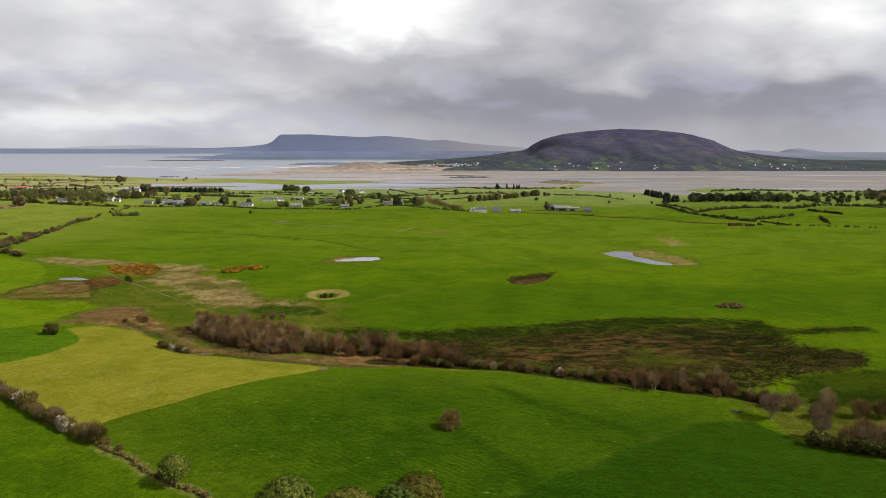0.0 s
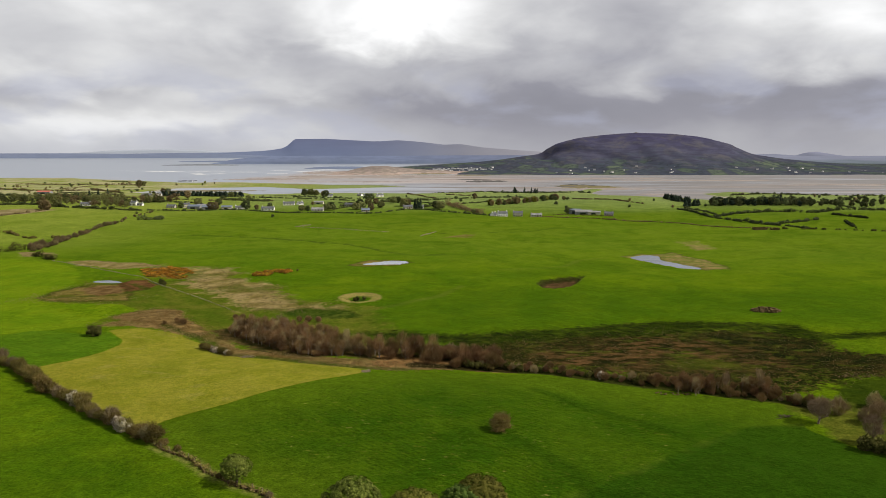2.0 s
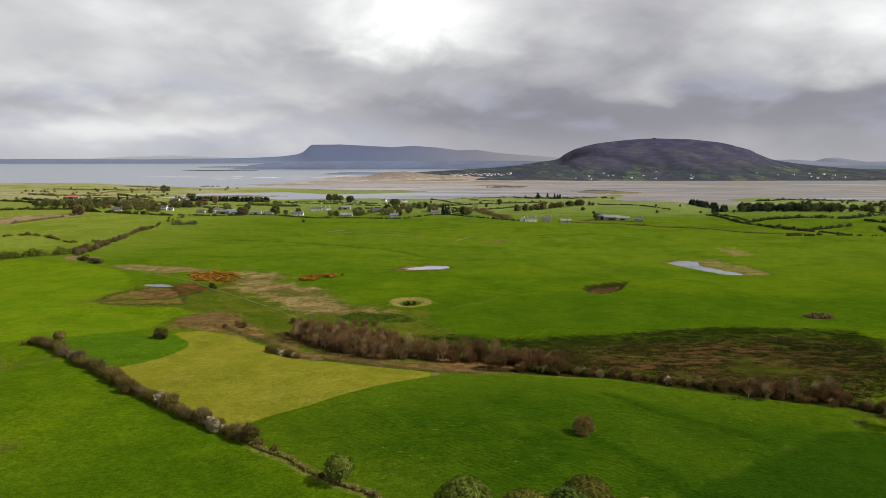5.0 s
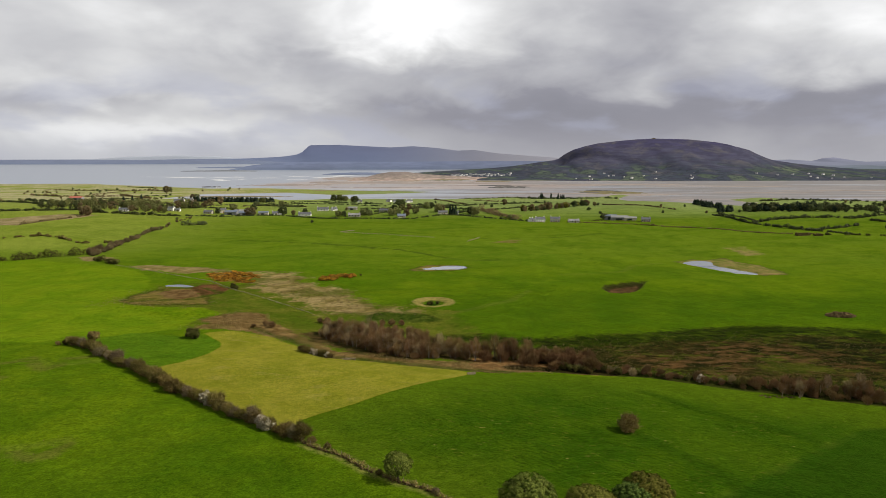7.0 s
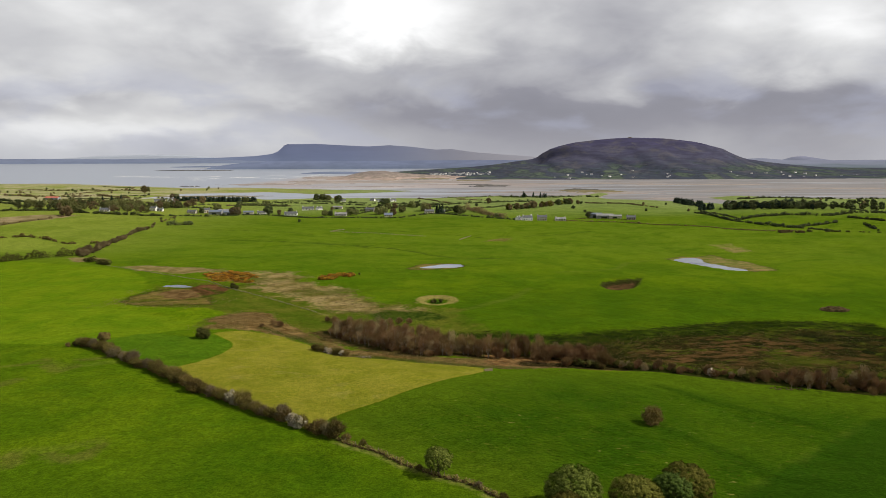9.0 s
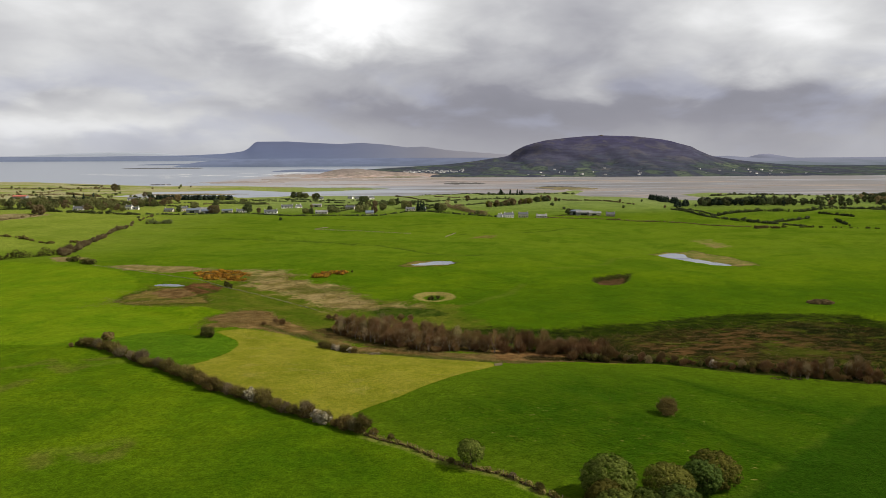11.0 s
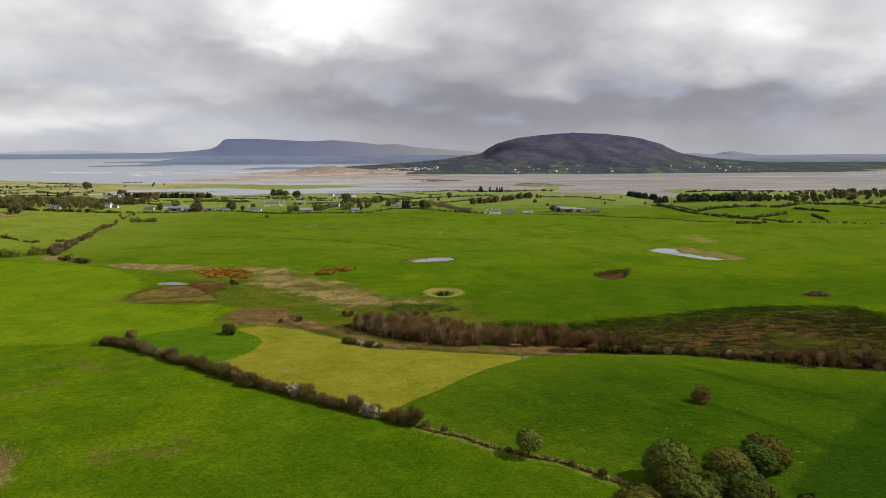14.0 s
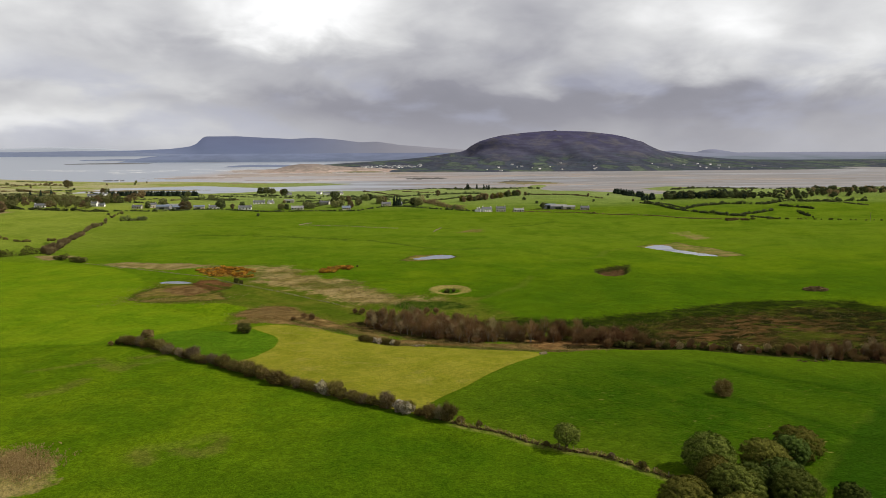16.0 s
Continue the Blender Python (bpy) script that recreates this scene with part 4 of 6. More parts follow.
def pond(name, outline, label, drop, spread=1.12):
    cx, cy = np.mean(outline, 0)
    pts = [(cx + (x - cx) * spread, cy + (y - cy) * spread) for x, y in outline]
    bm = bmesh.new()
    bm.faces.new([bm.verts.new((x, y, 0)) for x, y in pts])
    me = bpy.data.meshes.new(name)
    bm.to_mesh(me)
    bm.free()
    me.materials.append(POND_WATER)
    ob = new(name, me)
    ob.location.z = min(gz(x, y) for x, y in outline) + drop
    return tagged(ob, label, "pond", kind="structure")


pond("pond", POND_A, "small still pond in a grassy hollow", 0.3)
pond("pond", POND_B, "shallow pond with a muddy rim in pasture", 0.5, 1.0)
pond("pond", POOL, "small pool in boggy ground", 0.05)


def ridge(name, crest, y_crest, y_foot, foot, mat, label, shape, bumps=0.0, steps=260, rows=26, smooth_by=1, carve=None, back=0.25):
    """A hill from its skyline (x, z): the front falls from the crest to the foot, the back steeply."""
    cx, cz = zip(*crest)
    x = np.linspace(cx[0], cx[-1], steps)
    z = np.interp(x, cx, cz)
    for _ in range(smooth_by):
        z = np.convolve(np.pad(z, 1, mode="edge"), (0.25, 0.5, 0.25), mode="valid")
    z = np.maximum(z, foot)
    verts = []
    for v in np.linspace(0, 1 + back, rows):
        k = np.interp(v, *shape) if v <= 1 else 1 - ((v - 1) / 0.25) ** 2 * 0.9
        y = y_foot + (y_crest - y_foot) * v
        rough_ = bumps * np.sin(math.pi * min(v, 1)) * (np.sin(x / 41 + 3 * v) * 0.5 + np.sin(x / 17 + 5 * v + np.sin(x / 60)) * 0.3 + np.sin(x / 97 - 2 * v))
        zz = foot + (z - foot) * k + rough_ * np.clip((z - foot) / 80, 0, 1)
        if carve:
            zz = zz - carve(x, y)
        verts += [(a, y, b) for a, b in zip(x, zz)]
    me = grid_mesh(name, rows, steps, verts, mat)
    return tagged(new(name, me), label, "hill", kind="structure")


HILL = ([0, 0.1, 0.25, 0.45, 0.6, 0.75, 0.88, 1.0], [0, 0.05, 0.11, 0.24, 0.43, 0.70, 0.91, 1.0])
EVEN = ([0, 0.5, 1.0], [0, 0.5, 1.0])
def hill_scarp(x, y):
    """The cliff that runs down from the hill's shoulder, and a step along its right flank."""
    fall = 0.0
    for (ax, ay), (bx, by), deep, side in (((366, 2890), (690, 2480), 30, 1), ((1180, 2890), (1010, 2560), 9, -1)):
        k = np.clip((ay - y) / (ay - by), 0, 1)
        off = (x - (ax + (bx - ax) * k)) * side
        fall = fall + deep * (1 - ease(off, -30, 30)) * ease(off, -260, -40) * np.where((y < ay) & (y > by - 120), 1 - k * 0.75, 0) * ease(ay - y, 0, 60)
    return fall


KNOLL = [(-320, -11), (-200, -2), (-61, 6), (83, 15), (180, 25), (277, 39), (337, 47), (361, 55), (380, 71), (420, 92), (468, 106), (516, 117), (611, 128), (683, 134), (754, 137), (897, 133), (1017, 120), (1113, 98), (1174, 75), (1223, 54), (1259, 44), (1355, 30), (1475, 16), (1607, 7), (1893, 4), (2600, 4), (3200, 4)]
ridge("hill_broad", KNOLL, 2900, 2050, -12, SHADED_HEATH, "broad domed hill of brown heather above green fields", HILL, 7.0, 520, 60, 1, hill_scarp)


def hill_z(x, y):
    return float(-12 + (np.interp(x, *zip(*KNOLL)) + 12) * np.interp((y - 2050) / 850, *HILL))


ridge("mountain_table", [(-1961, 48), (-1638, 52), (-1400, 62), (-1310, 72), (-1262, 80), (-1225, 96), (-1198, 120), (-1178, 138), (-1158, 146), (-948, 147), (-747, 136), (-586, 128), (-425, 136), (-264, 124), (-103, 104), (17, 108), (179, 84), (380, 68), (703, 44), (1500, 40)], 4850, 4836, 0, HAZED_SLOPES, "hazy blue flat-topped mountain with a steep nose", EVEN, 0.4, 700, back=0.0)
ridge("lowland_east", [(900, -5), (1200, 22), (1500, 32), (2000, 30), (2600, 33), (3200, 30), (4000, 32), (4600, 30)], 3700, 3000, -10, HAZED_RIGHT, "low wooded country beyond the bay", EVEN, 2.0)
ridge("lowland_mid", [(-1330, -6), (-1270, 6), (-1200, 18), (-1120, 27), (-1040, 32), (-950, 36), (-800, 37), (-640, 37), (-420, 36), (-200, 37), (0, 38), (300, 38), (600, 36), (800, 30), (1000, 10)], 3600, 3585, -10, HAZED_FOOT, "low blue land below the flat-topped mountain", EVEN, 1.0, back=0.0)
ridge("coast_low", [(-4600, 46), (-3142, 48), (-2821, 48), (-2341, 44), (-1941, 50), (-1700, 44), (-1400, 30), (-1100, 18), (-800, 8)], 4760, 4700, 5, HAZED_COAST, "low dark strip of far coast", EVEN, 1.0)
ridge("hills_far", [(1000, 30), (1500, 34), (1933, 40), (2093, 32), (2212, 36), (2373, 24), (2451, 46), (2520, 50), (2613, 32), (2774, 14), (3124, 11), (3523, 24), (3940, 16), (4600, 20)], 4800, 4200, -5, HAZED_RIGHT, "blue rounded hills beyond the bay", EVEN, 2.0)
ridge("hills_pale", [(-3600, 40), (-2798, 52), (-2510, 72), (-2143, 80), (-1858, 72), (-1655, 52), (-1500, 40)], 4890, 4850, 20, HAZED_PALE, "pale hills on the sea horizon", EVEN, 0.5, 120, 8)


# ---- shore forms ----
ridge("dune_high", [(-470, -11.6), (-420, -10), (-385, -6), (-360, 1), (-338, 6), (-318, 9), (-300, 11.5), (-275, 11), (-250, 12), (-224, 8.5), (-190, 5), (-150, 1.5), (-115, -1), (-85, -2), (-50, -4), (-10, -6), (50, -9), (130, -11.6)], 2330, 2050, -11.6, DUNE, "sand dunes with marram grass at the bay mouth", ([0, 0.2, 0.5, 0.8, 1.0], [0, 0.03, 0.25, 0.75, 1.0]), 18.0, 320, 44)


def sandbar(x, y, half_x, half_y, seed, mat=SANDBAR, label="low bar of wet sand in the tidal bay", high=0.8):
    """A lens of sand just out of the water, with a ragged edge where it dips under."""
    rng = np.random.default_rng(seed)
    nx, ny = 70, 24
    u, v = np.meshgrid(np.linspace(-1.25, 1.25, nx), np.linspace(-1.25, 1.25, ny))
    p = rng.uniform(0, 6.28, 6)
    wobble = 0.30 * np.sin(5 * u + p[0] + 1.5 * np.sin(3 * v + p[1])) + 0.22 * np.sin(11 * u + 4 * v + p[2]) + 0.16 * np.sin(19 * u - 7 * v + p[3]) + 0.12 * np.sin(31 * u + p[4])
    h = (1 - u ** 2 - v ** 2 + wobble) * high * 0.6
    verts = np.stack([x + u * half_x, y + v * half_y + 0.12 * half_y * np.sin(3 * u + p[5]), SEA + np.clip(h, -0.8, high)], -1).reshape(-1, 3)
    tagged(new("sandbar", grid_mesh("sandbar", ny, nx, verts, mat)), label, "sandbar", kind="structure")


for i, row in enumerate([(-330, 1960, 190, 110), (-120, 1900, 200, 60), (-420, 2330, 110, 170), (20, 1760, 110, 22), (-240, 1640, 130, 26), (60, 2080, 240, 40), (100, 1380, 170, 26), (290, 1330, 90, 30), (340, 1160, 34, 26), (-520, 1800, 110, 60), (330, 1800, 200, 40), (620, 1700, 190, 26), (880, 1480, 220, 30), (560, 1400, 130, 18)]):
    sandbar(*row, 500 + i)
for i, row in enumerate([(-60, 2230, 170, 60), (40, 2020, 60, 16), (-120, 2090, 120, 18), (250, 1440, 60, 20), (-330, 1480, 160, 26), (-480, 1270, 120, 20)]):
    sandbar(*row, 540 + i, SALTMARSH, "brown saltmarsh flat beside the bay", 1.6)
ridge("headland_dark", [(-640, -9), (-600, -5), (-560, -2.5), (-500, -1.5), (-440, -2), (-390, -3.5), (-300, -6), (-240, -9)], 2840, 2780, -10, HAZED_COAST, "low dark rocky headland", EVEN, 1.0, 80, 10)
ridge("reef_outer", [(-1520, -8), (-1400, -5.0), (-1250, -4.6), (-1100, -7)], 3420, 3340, -8, REEF, "dark reef awash in the sea", EVEN, 0.0, 60, 6)
ridge("spit_far", [(-1750, -1), (-1500, 5), (-1100, 6), (-700, 4), (-380, 1), (-200, -1)], 4060, 3900, -2, HAZED_COAST, "low spit across the bay mouth", EVEN, 0.5, 80, 6)
sandbar(66, 1665, 52, 46, 571, REEF, "dark weed-covered flat in the bay", 0.9)
sandbar(258, 1470, 40, 42, 572, REEF, "dark weed-covered reef off the point", 0.9)
sandbar(275, 1395, 62, 44, 573, SALTMARSH, "brown saltmarsh point beside the bay", 1.4)
ridge("reef_islet", [(-20, -11.3), (0, -10.0), (40, -9.6), (70, -10.2), (90, -11.3)], 1750, 1730, -11.6, REEF, "dark islet of rock and weed", EVEN, 0.0, 40, 6)
ridge("reef_flat", [(190, -11.3), (215, -10.2), (260, -10.0), (300, -11.2)], 1415, 1392, -11.6, REEF, "weed-dark reef at the point", EVEN, 0.0, 40, 6)


def surf(x0, x1, y, high, seed):
    rng = np.random.default_rng(seed)
    n = 40
    x = np.linspace(x0, x1, n)
    mid = y + np.cumsum(rng.normal(0, 2.5, n))
    tall = high * np.clip(np.sin(np.linspace(0, math.pi, n)) * 1.4, 0, 1) * np.clip(rng.random(n) * 1.5 - 0.3, 0, 1)
    verts = []
    for k, up in ((-9, 0), (-3, 1), (3, 0.8), (12, 0)):
        verts += list(zip(x, mid + k, SEA + 0.02 + tall * up))
    tagged(new("surf", grid_mesh("surf", 4, n, verts, FOAM)), "white line of breaking surf on the bay", "wave", kind="stuff")


for i, row in enumerate([(-1290, -1150, 2540, 0.9), (-1150, -1000, 2450, 1.7), (-980, -900, 2440, 1.3), (-900, -860, 2250, 1.0), (-850, -800, 2150, 1.0), (-920, -860, 2500, 1.4), (-800, -700, 2370, 1.8), (-840, -780, 2280, 0.9), (-640, -570, 2250, 1.0), (-600, -520, 2420, 1.8), (-560, -500, 2560, 1.6), (-720, -640, 2560, 1.0), (-560, -480, 2680, 1.2)]):
    surf(*row, i)


# ---- plants ----
def quads(centres, a, b):
    """Leaves: a quad round each centre, spanned by a and b."""
    v = np.stack([centres - a - b * 0.6, centres + a * 0.2 - b, centres + a + b * 0.6, centres - a * 0.2 + b], 1).reshape(-1, 3)
    return v, np.arange(len(v)).reshape(-1, 4)


def unit(rng, n):
    v = rng.normal(size=(n, 3))
    return v / np.linalg.norm(v, axis=1, keepdims=True)


def leaf_cloud(rng, blobs, n, size, low=-0.75, centre=None):
    """Leaf clumps over a set of (x, y, z, r, flatten) masses, thick outside and thin within."""
    blobs = np.array(blobs, float)
    w = blobs[:, 3] ** 2
    pick = rng.choice(len(blobs), n, p=w / w.sum())
    d = unit(rng, n)
    d[:, 2] = np.where(d[:, 2] < low, -d[:, 2], d[:, 2])
    r = blobs[pick, 3] * rng.uniform(0.72, 1.06, n) ** 0.7
    c = blobs[pick, :3] + d * r[:, None] * np.stack([np.ones(n), np.ones(n), blobs[pick, 4]], 1)
    out = d + 0.42 * unit(rng, n)
    if centre is not None:
        away = c - np.array(centre)
        out = out * 0.65 + away / (np.linalg.norm(away, axis=1, keepdims=True) + 1e-9)
    out /= np.linalg.norm(out, axis=1, keepdims=True)
    a = np.cross(out, unit(rng, n))
    a /= np.linalg.norm(a, axis=1, keepdims=True) + 1e-9
    b = np.cross(out, a)
    s = size * rng.uniform(0.6, 1.3, n)[:, None]
    return quads(c, a * s, b * s)


def twig_cloud(rng, blobs, n, length, width, lift=0.7):
    """Thin twigs that point outwards and up, as slivers."""
    blobs = np.array(blobs, float)
    w = blobs[:, 3] ** 3
    pick = rng.choice(len(blobs), n, p=w / w.sum())
    d = unit(rng, n)
    r = blobs[pick, 3] * rng.uniform(0.15, 1.0, n) ** 0.55
    c = blobs[pick, :3] + d * r[:, None] * np.stack([np.ones(n), np.ones(n), blobs[pick, 4]], 1)
    along = d + 0.5 * unit(rng, n) + np.array((0, 0, lift))
    along /= np.linalg.norm(along, axis=1, keepdims=True)
    side = np.cross(along, unit(rng, n))
    side /= np.linalg.norm(side, axis=1, keepdims=True) + 1e-9
    k = rng.uniform(0.6, 1.3, n)[:, None]
    v = np.stack([c - side * width, c + side * width, c + along * length * k], 1).reshape(-1, 3)
    return v, np.arange(len(v)).reshape(-1, 3)


def tube(points, radii, sides=6):
    verts, faces = [], []
    points = [Vector(p) for p in points]
    for i, (p, r) in enumerate(zip(points, radii)):
        way_ = (points[min(i + 1, len(points) - 1)] - points[max(i - 1, 0)]).normalized()
        u = way_.orthogonal().normalized()
        w = way_.cross(u)
        verts += [p + (u * math.cos(2 * math.pi * k / sides) + w * math.sin(2 * math.pi * k / sides)) * r for k in range(sides)]
        if i:
            o = (i - 1) * sides
            faces += [(o + k, o + (k + 1) % sides, o + sides + (k + 1) % sides, o + sides + k) for k in range(sides)]
    return verts, faces


def join(pieces):
    verts, faces = [], []
    for v, f in pieces:
        o = len(verts)
        verts += [tuple(p) for p in v]
        faces += [tuple(int(i) + o for i in q) for q in f]
    return verts, faces


def part(name, data, mat, parent, label="", smooth=False):
    me = data if isinstance(data, bpy.types.Mesh) else mesh_of(name, data[0], data[1], mat, smooth)
    ob = new(name, me)
    ob.parent = parent
    if label:
        ob["label"] = label
    return ob


def limbs(rng, height, reach, trunk_h, r0, count, lean=0.05):
    """A tapered trunk with limbs that fork from it."""
    bend = rng.normal(0, lean * height, 2)
    axis = [(0, 0, -0.3), (bend[0] * 0.3, bend[1] * 0.3, trunk_h * 0.6), (bend[0] * 0.7, bend[1] * 0.7, trunk_h), (bend[0], bend[1], height * 0.82)]
    pieces = [tube(axis, (r0 * 1.2, r0 * 0.9, r0 * 0.7, r0 * 0.15))]
    for k in range(count):
        t = 2.4 * k + rng.uniform(-0.4, 0.4)
        z0 = trunk_h * rng.uniform(0.55, 1.05) + (height - trunk_h) * 0.35 * k / count
        s = rng.uniform(0.55, 0.95) * reach
        start = Vector((bend[0] * z0 / height, bend[1] * z0 / height, z0))
        end = start + Vector((math.cos(t) * s, math.sin(t) * s, rng.uniform(0.5, 1.0) * (height - z0) * 0.8))
        mid = start.lerp(end, 0.5) + Vector((math.cos(t) * s * 0.15, math.sin(t) * s * 0.15, -0.05 * height))
        pieces.append(tube([start, mid, end], (r0 * 0.45, r0 * 0.3, r0 * 0.08), 5))
    return join(pieces)


def crown_masses(rng, height, reach, base, count):
    """One core and a set of uneven masses round it."""
    mid, half = (height + base) / 2, (height - base) / 2
    rows = [(0, 0, mid, reach * 0.66, half * 0.76 / (reach * 0.66))]
    for k in range(count):
        d = unit(rng, 1)[0]
        s = rng.uniform(0.16, 0.36) * reach
        rows.append((d[0] * reach * 0.70, d[1] * reach * 0.70, mid + d[2] * half * 0.72, s, rng.uniform(0.75, 1.0)))
    return rows


def clumped_masses(rng, height, reach, base, count):
    """A full round crown whose surface is made of many leaf clumps."""
    mid, half = (height + base) / 2, (height - base) / 2
    rows = [(0, 0, mid, reach * 0.82, half * 0.84 / (reach * 0.82))]
    bulge = unit(rng, 7)
    for k in range(count):
        d = unit(rng, 1)[0]
        out = 0.80 + 0.14 * max(float((bulge @ d).max()) - 0.55, 0) / 0.45 + rng.uniform(-0.05, 0.05)
        rows.append((d[0] * reach * out, d[1] * reach * out, mid + d[2] * half * out, rng.uniform(0.055, 0.11) * reach, rng.uniform(0.7, 0.95)))
    return rows


def grove_tree(seed, height, reach, base, n, size, mat, name="tree", clumps=420, r0=0.28):
    rng = np.random.default_rng(seed)
    top = new(name)
    part("trunk", limbs(rng, height, reach * 0.7, max(base, 0.8), r0, 7), BARK, top, smooth=True)
    part("crown", leaf_cloud(rng, clumped_masses(rng, height, reach, base, clumps), n, size, -0.55, (0, 0, (height + base) / 2)), mat, top)
    return top


def leafy_tree(seed, height, reach, base, n, size, mat, name="tree", masses=30, r0=0.28):
    rng = np.random.default_rng(seed)
    top = new(name)
    part("trunk", limbs(rng, height, reach * 0.8, max(base, 0.8), r0, 7), BARK, top, smooth=True)
    part("crown", leaf_cloud(rng, crown_masses(rng, height, reach, base, masses), n, size), mat, top)
    return top


def bare_tree(seed, height, reach, base, n, mat, name="tree", r0=0.14, length=0.9, width=0.035, lift=0.7, bark=None):
    rng = np.random.default_rng(seed)
    top = new(name)
    part("trunk", limbs(rng, height, reach * 0.9, max(base, 0.8), r0, 9), bark or TIMBER, top, smooth=True)
    part("crown", twig_cloud(rng, crown_masses(rng, height, reach, base, 8), n, length, width, lift), mat, top)
    return top


def bush(seed, height, reach, n, size, mat, name="bush", twigs=0):
    rng = np.random.default_rng(seed)
    top = new(name)
    stems = []
    for k in range(6):
        t = k * 1.05 + rng.uniform(0, 0.6)
        stems.append(tube([(0.1 * math.cos(t), 0.1 * math.sin(t), -0.3), (0.4 * reach * math.cos(t), 0.4 * reach * math.sin(t), height * 0.45), (0.6 * reach * math.cos(t), 0.6 * reach * math.sin(t), height * 0.8)], (0.09, 0.06, 0.02), 5))
    part("stems", join(stems), BARK, top)
    masses = crown_masses(rng, height, reach, -height * 0.08, 14)
    data = leaf_cloud(rng, masses, n, size, -0.95)
    if twigs:
        v, f = twig_cloud(rng, masses, twigs, height * 0.28, 0.03)
        data = join([data, (v + np.array((0, 0, height * 0.05)), f)])
    part("crown", data, mat, top)
    return top


class Kind:
    """Some variants of one plant; the first uses are the variants themselves, the rest copies."""

    def __init__(self, makers, label, category, group=""):
        self.makers, self.made, self.label, self.category, self.group = makers, {}, label, category, group

    def put(self, x, y, scale=1.0, tall=1.0, turn=0.0, variant=0, label="", sink=0.0, z=None):
        k = variant % len(self.makers)
        m = pose(x, y, (gz(x, y) if z is None else z) - sink, 0, 0, turn) @ Matrix.Diagonal((scale, scale, scale * tall, 1))
        if k not in self.made:
            ob = self.made[k] = self.makers[k]()
            tagged(ob, self.label, self.category, self.group)
            ob.matrix_basis = m
        else:
            ob = copy_thing(self.made[k], m)
            ob.scale = m.to_scale()
            tagged(ob, self.label)
        return tagged(ob, label) if label else ob


def along(line, step):
    """Points every step metres along a line, with the heading there."""
    left = 0.0
    for (ax, ay), (bx, by) in zip(line, line[1:]):
        far = math.hypot(bx - ax, by - ay)
        d = left
        while d < far:
            yield ax + (bx - ax) * d / far, ay + (by - ay) * d / far, math.degrees(math.atan2(by - ay, bx - ax))
            d += step
        left = d - far


dice = random.Random(7)

# trees by the mown field
grove = Kind([lambda: grove_tree(11, 9.0, 5.4, -0.6, 22000, 0.115, LEAF_GREEN), lambda: grove_tree(12, 8.6, 5.0, -0.6, 22000, 0.11, LEAF_BRONZE), lambda: grove_tree(13, 8.4, 4.8, -0.6, 20000, 0.12, LEAF_DEEP)], "broad leafy tree in fresh spring leaf", "tree", "trees at the field corner")
BRONZE_TREE, DEEP_TREE = "broad tree with bronze young leaves", "broad dark green tree in full leaf"
for x, y, s, h, v, tag in [(-24.2, 106.5, 1.0, 8.3, 0, ""), (-27.0, 99.0, 0.80, 7.0, 1, BRONZE_TREE), (-25.5, 94.5, 0.98, 7.2, 0, ""), (-36.5, 92.0, 0.95, 6.8, 1, BRONZE_TREE), (-13.0, 105.2, 1.0, 7.4, 1, BRONZE_TREE), (-1.4, 111.4, 1.0, 7.2, 1, BRONZE_TREE), (-5.2, 108.6, 0.82, 6.4, 2, DEEP_TREE), (-14.2, 97.4, 0.95, 6.6, 2, DEEP_TREE), (-19.6, 98.6, 0.72, 5.6, 2, DEEP_TREE), (-15.0, 92.4, 0.9, 6.8, 0, ""), (-7.0, 88.4, 0.7, 6.2, 2, DEEP_TREE), (-29.0, 86.0, 0.9, 6.6, 1, BRONZE_TREE)]:
    grove.put(x, y, s, h / (s * (9.0, 8.6, 8.4)[v]), dice.uniform(0, 360), v, tag)
Kind([lambda: grove_tree(21, 6.0, 3.3, 1.0, 7000, 0.10, LEAF_GREEN, clumps=130)], "small round green tree beside the field wall", "tree").put(-49, 120.6)
Kind([lambda: bush(22, 4.3, 2.7, 5200, 0.085, HEDGE_LEAF, "bush", 2600)], "lone brown thorn bush in the mown field", "bush").put(4.5, 151.6, 1.08, 0.84)
Kind([lambda: bush(23, 4.2, 2.9, 3200, 0.13, LEAF_DARK, "bush", 900)], "round dark green bush in pasture", "bush").put(-135, 228)
Kind([lambda: leafy_tree(24, 4.6, 2.2, 0.9, 1300, 0.2, HEDGE_LEAF)], "small thorn tree at the hedge end", "tree").put(-163.5, 213.5)

# hedge between the pastures
hedge = Kind([lambda s=s: bush(30 + s, 3.2, 2.1, 1500, 0.10, HEDGE_LEAF if s != 3 else HEDGE_PALE, "hedge_bush", 1300) for s in range(5)], "brown thorn bush of a field hedge", "hedge bush", "bushes of the field hedge")
blossom = Kind([lambda s=s: bush(40 + s, 3.4, 2.0, 2600, 0.11, BLOSSOM, "blossom_bush", 0) for s in range(2)], "thorn bush in white blossom", "hedge bush", "blossoming bushes")
for i, (x, y, h) in enumerate(along(HEDGE, 1.9)):
    white = any(math.hypot(x - a, y - b) < 2.0 for a, b in ((-103, 158.5), (-84, 143.5)))
    (blossom if white else hedge).put(x + dice.uniform(-0.7, 0.7), y + dice.uniform(-0.7, 0.7) + 0.8, dice.uniform(0.6, 1.2), dice.uniform(0.8, 1.2), dice.uniform(0, 360), dice.randrange(5))
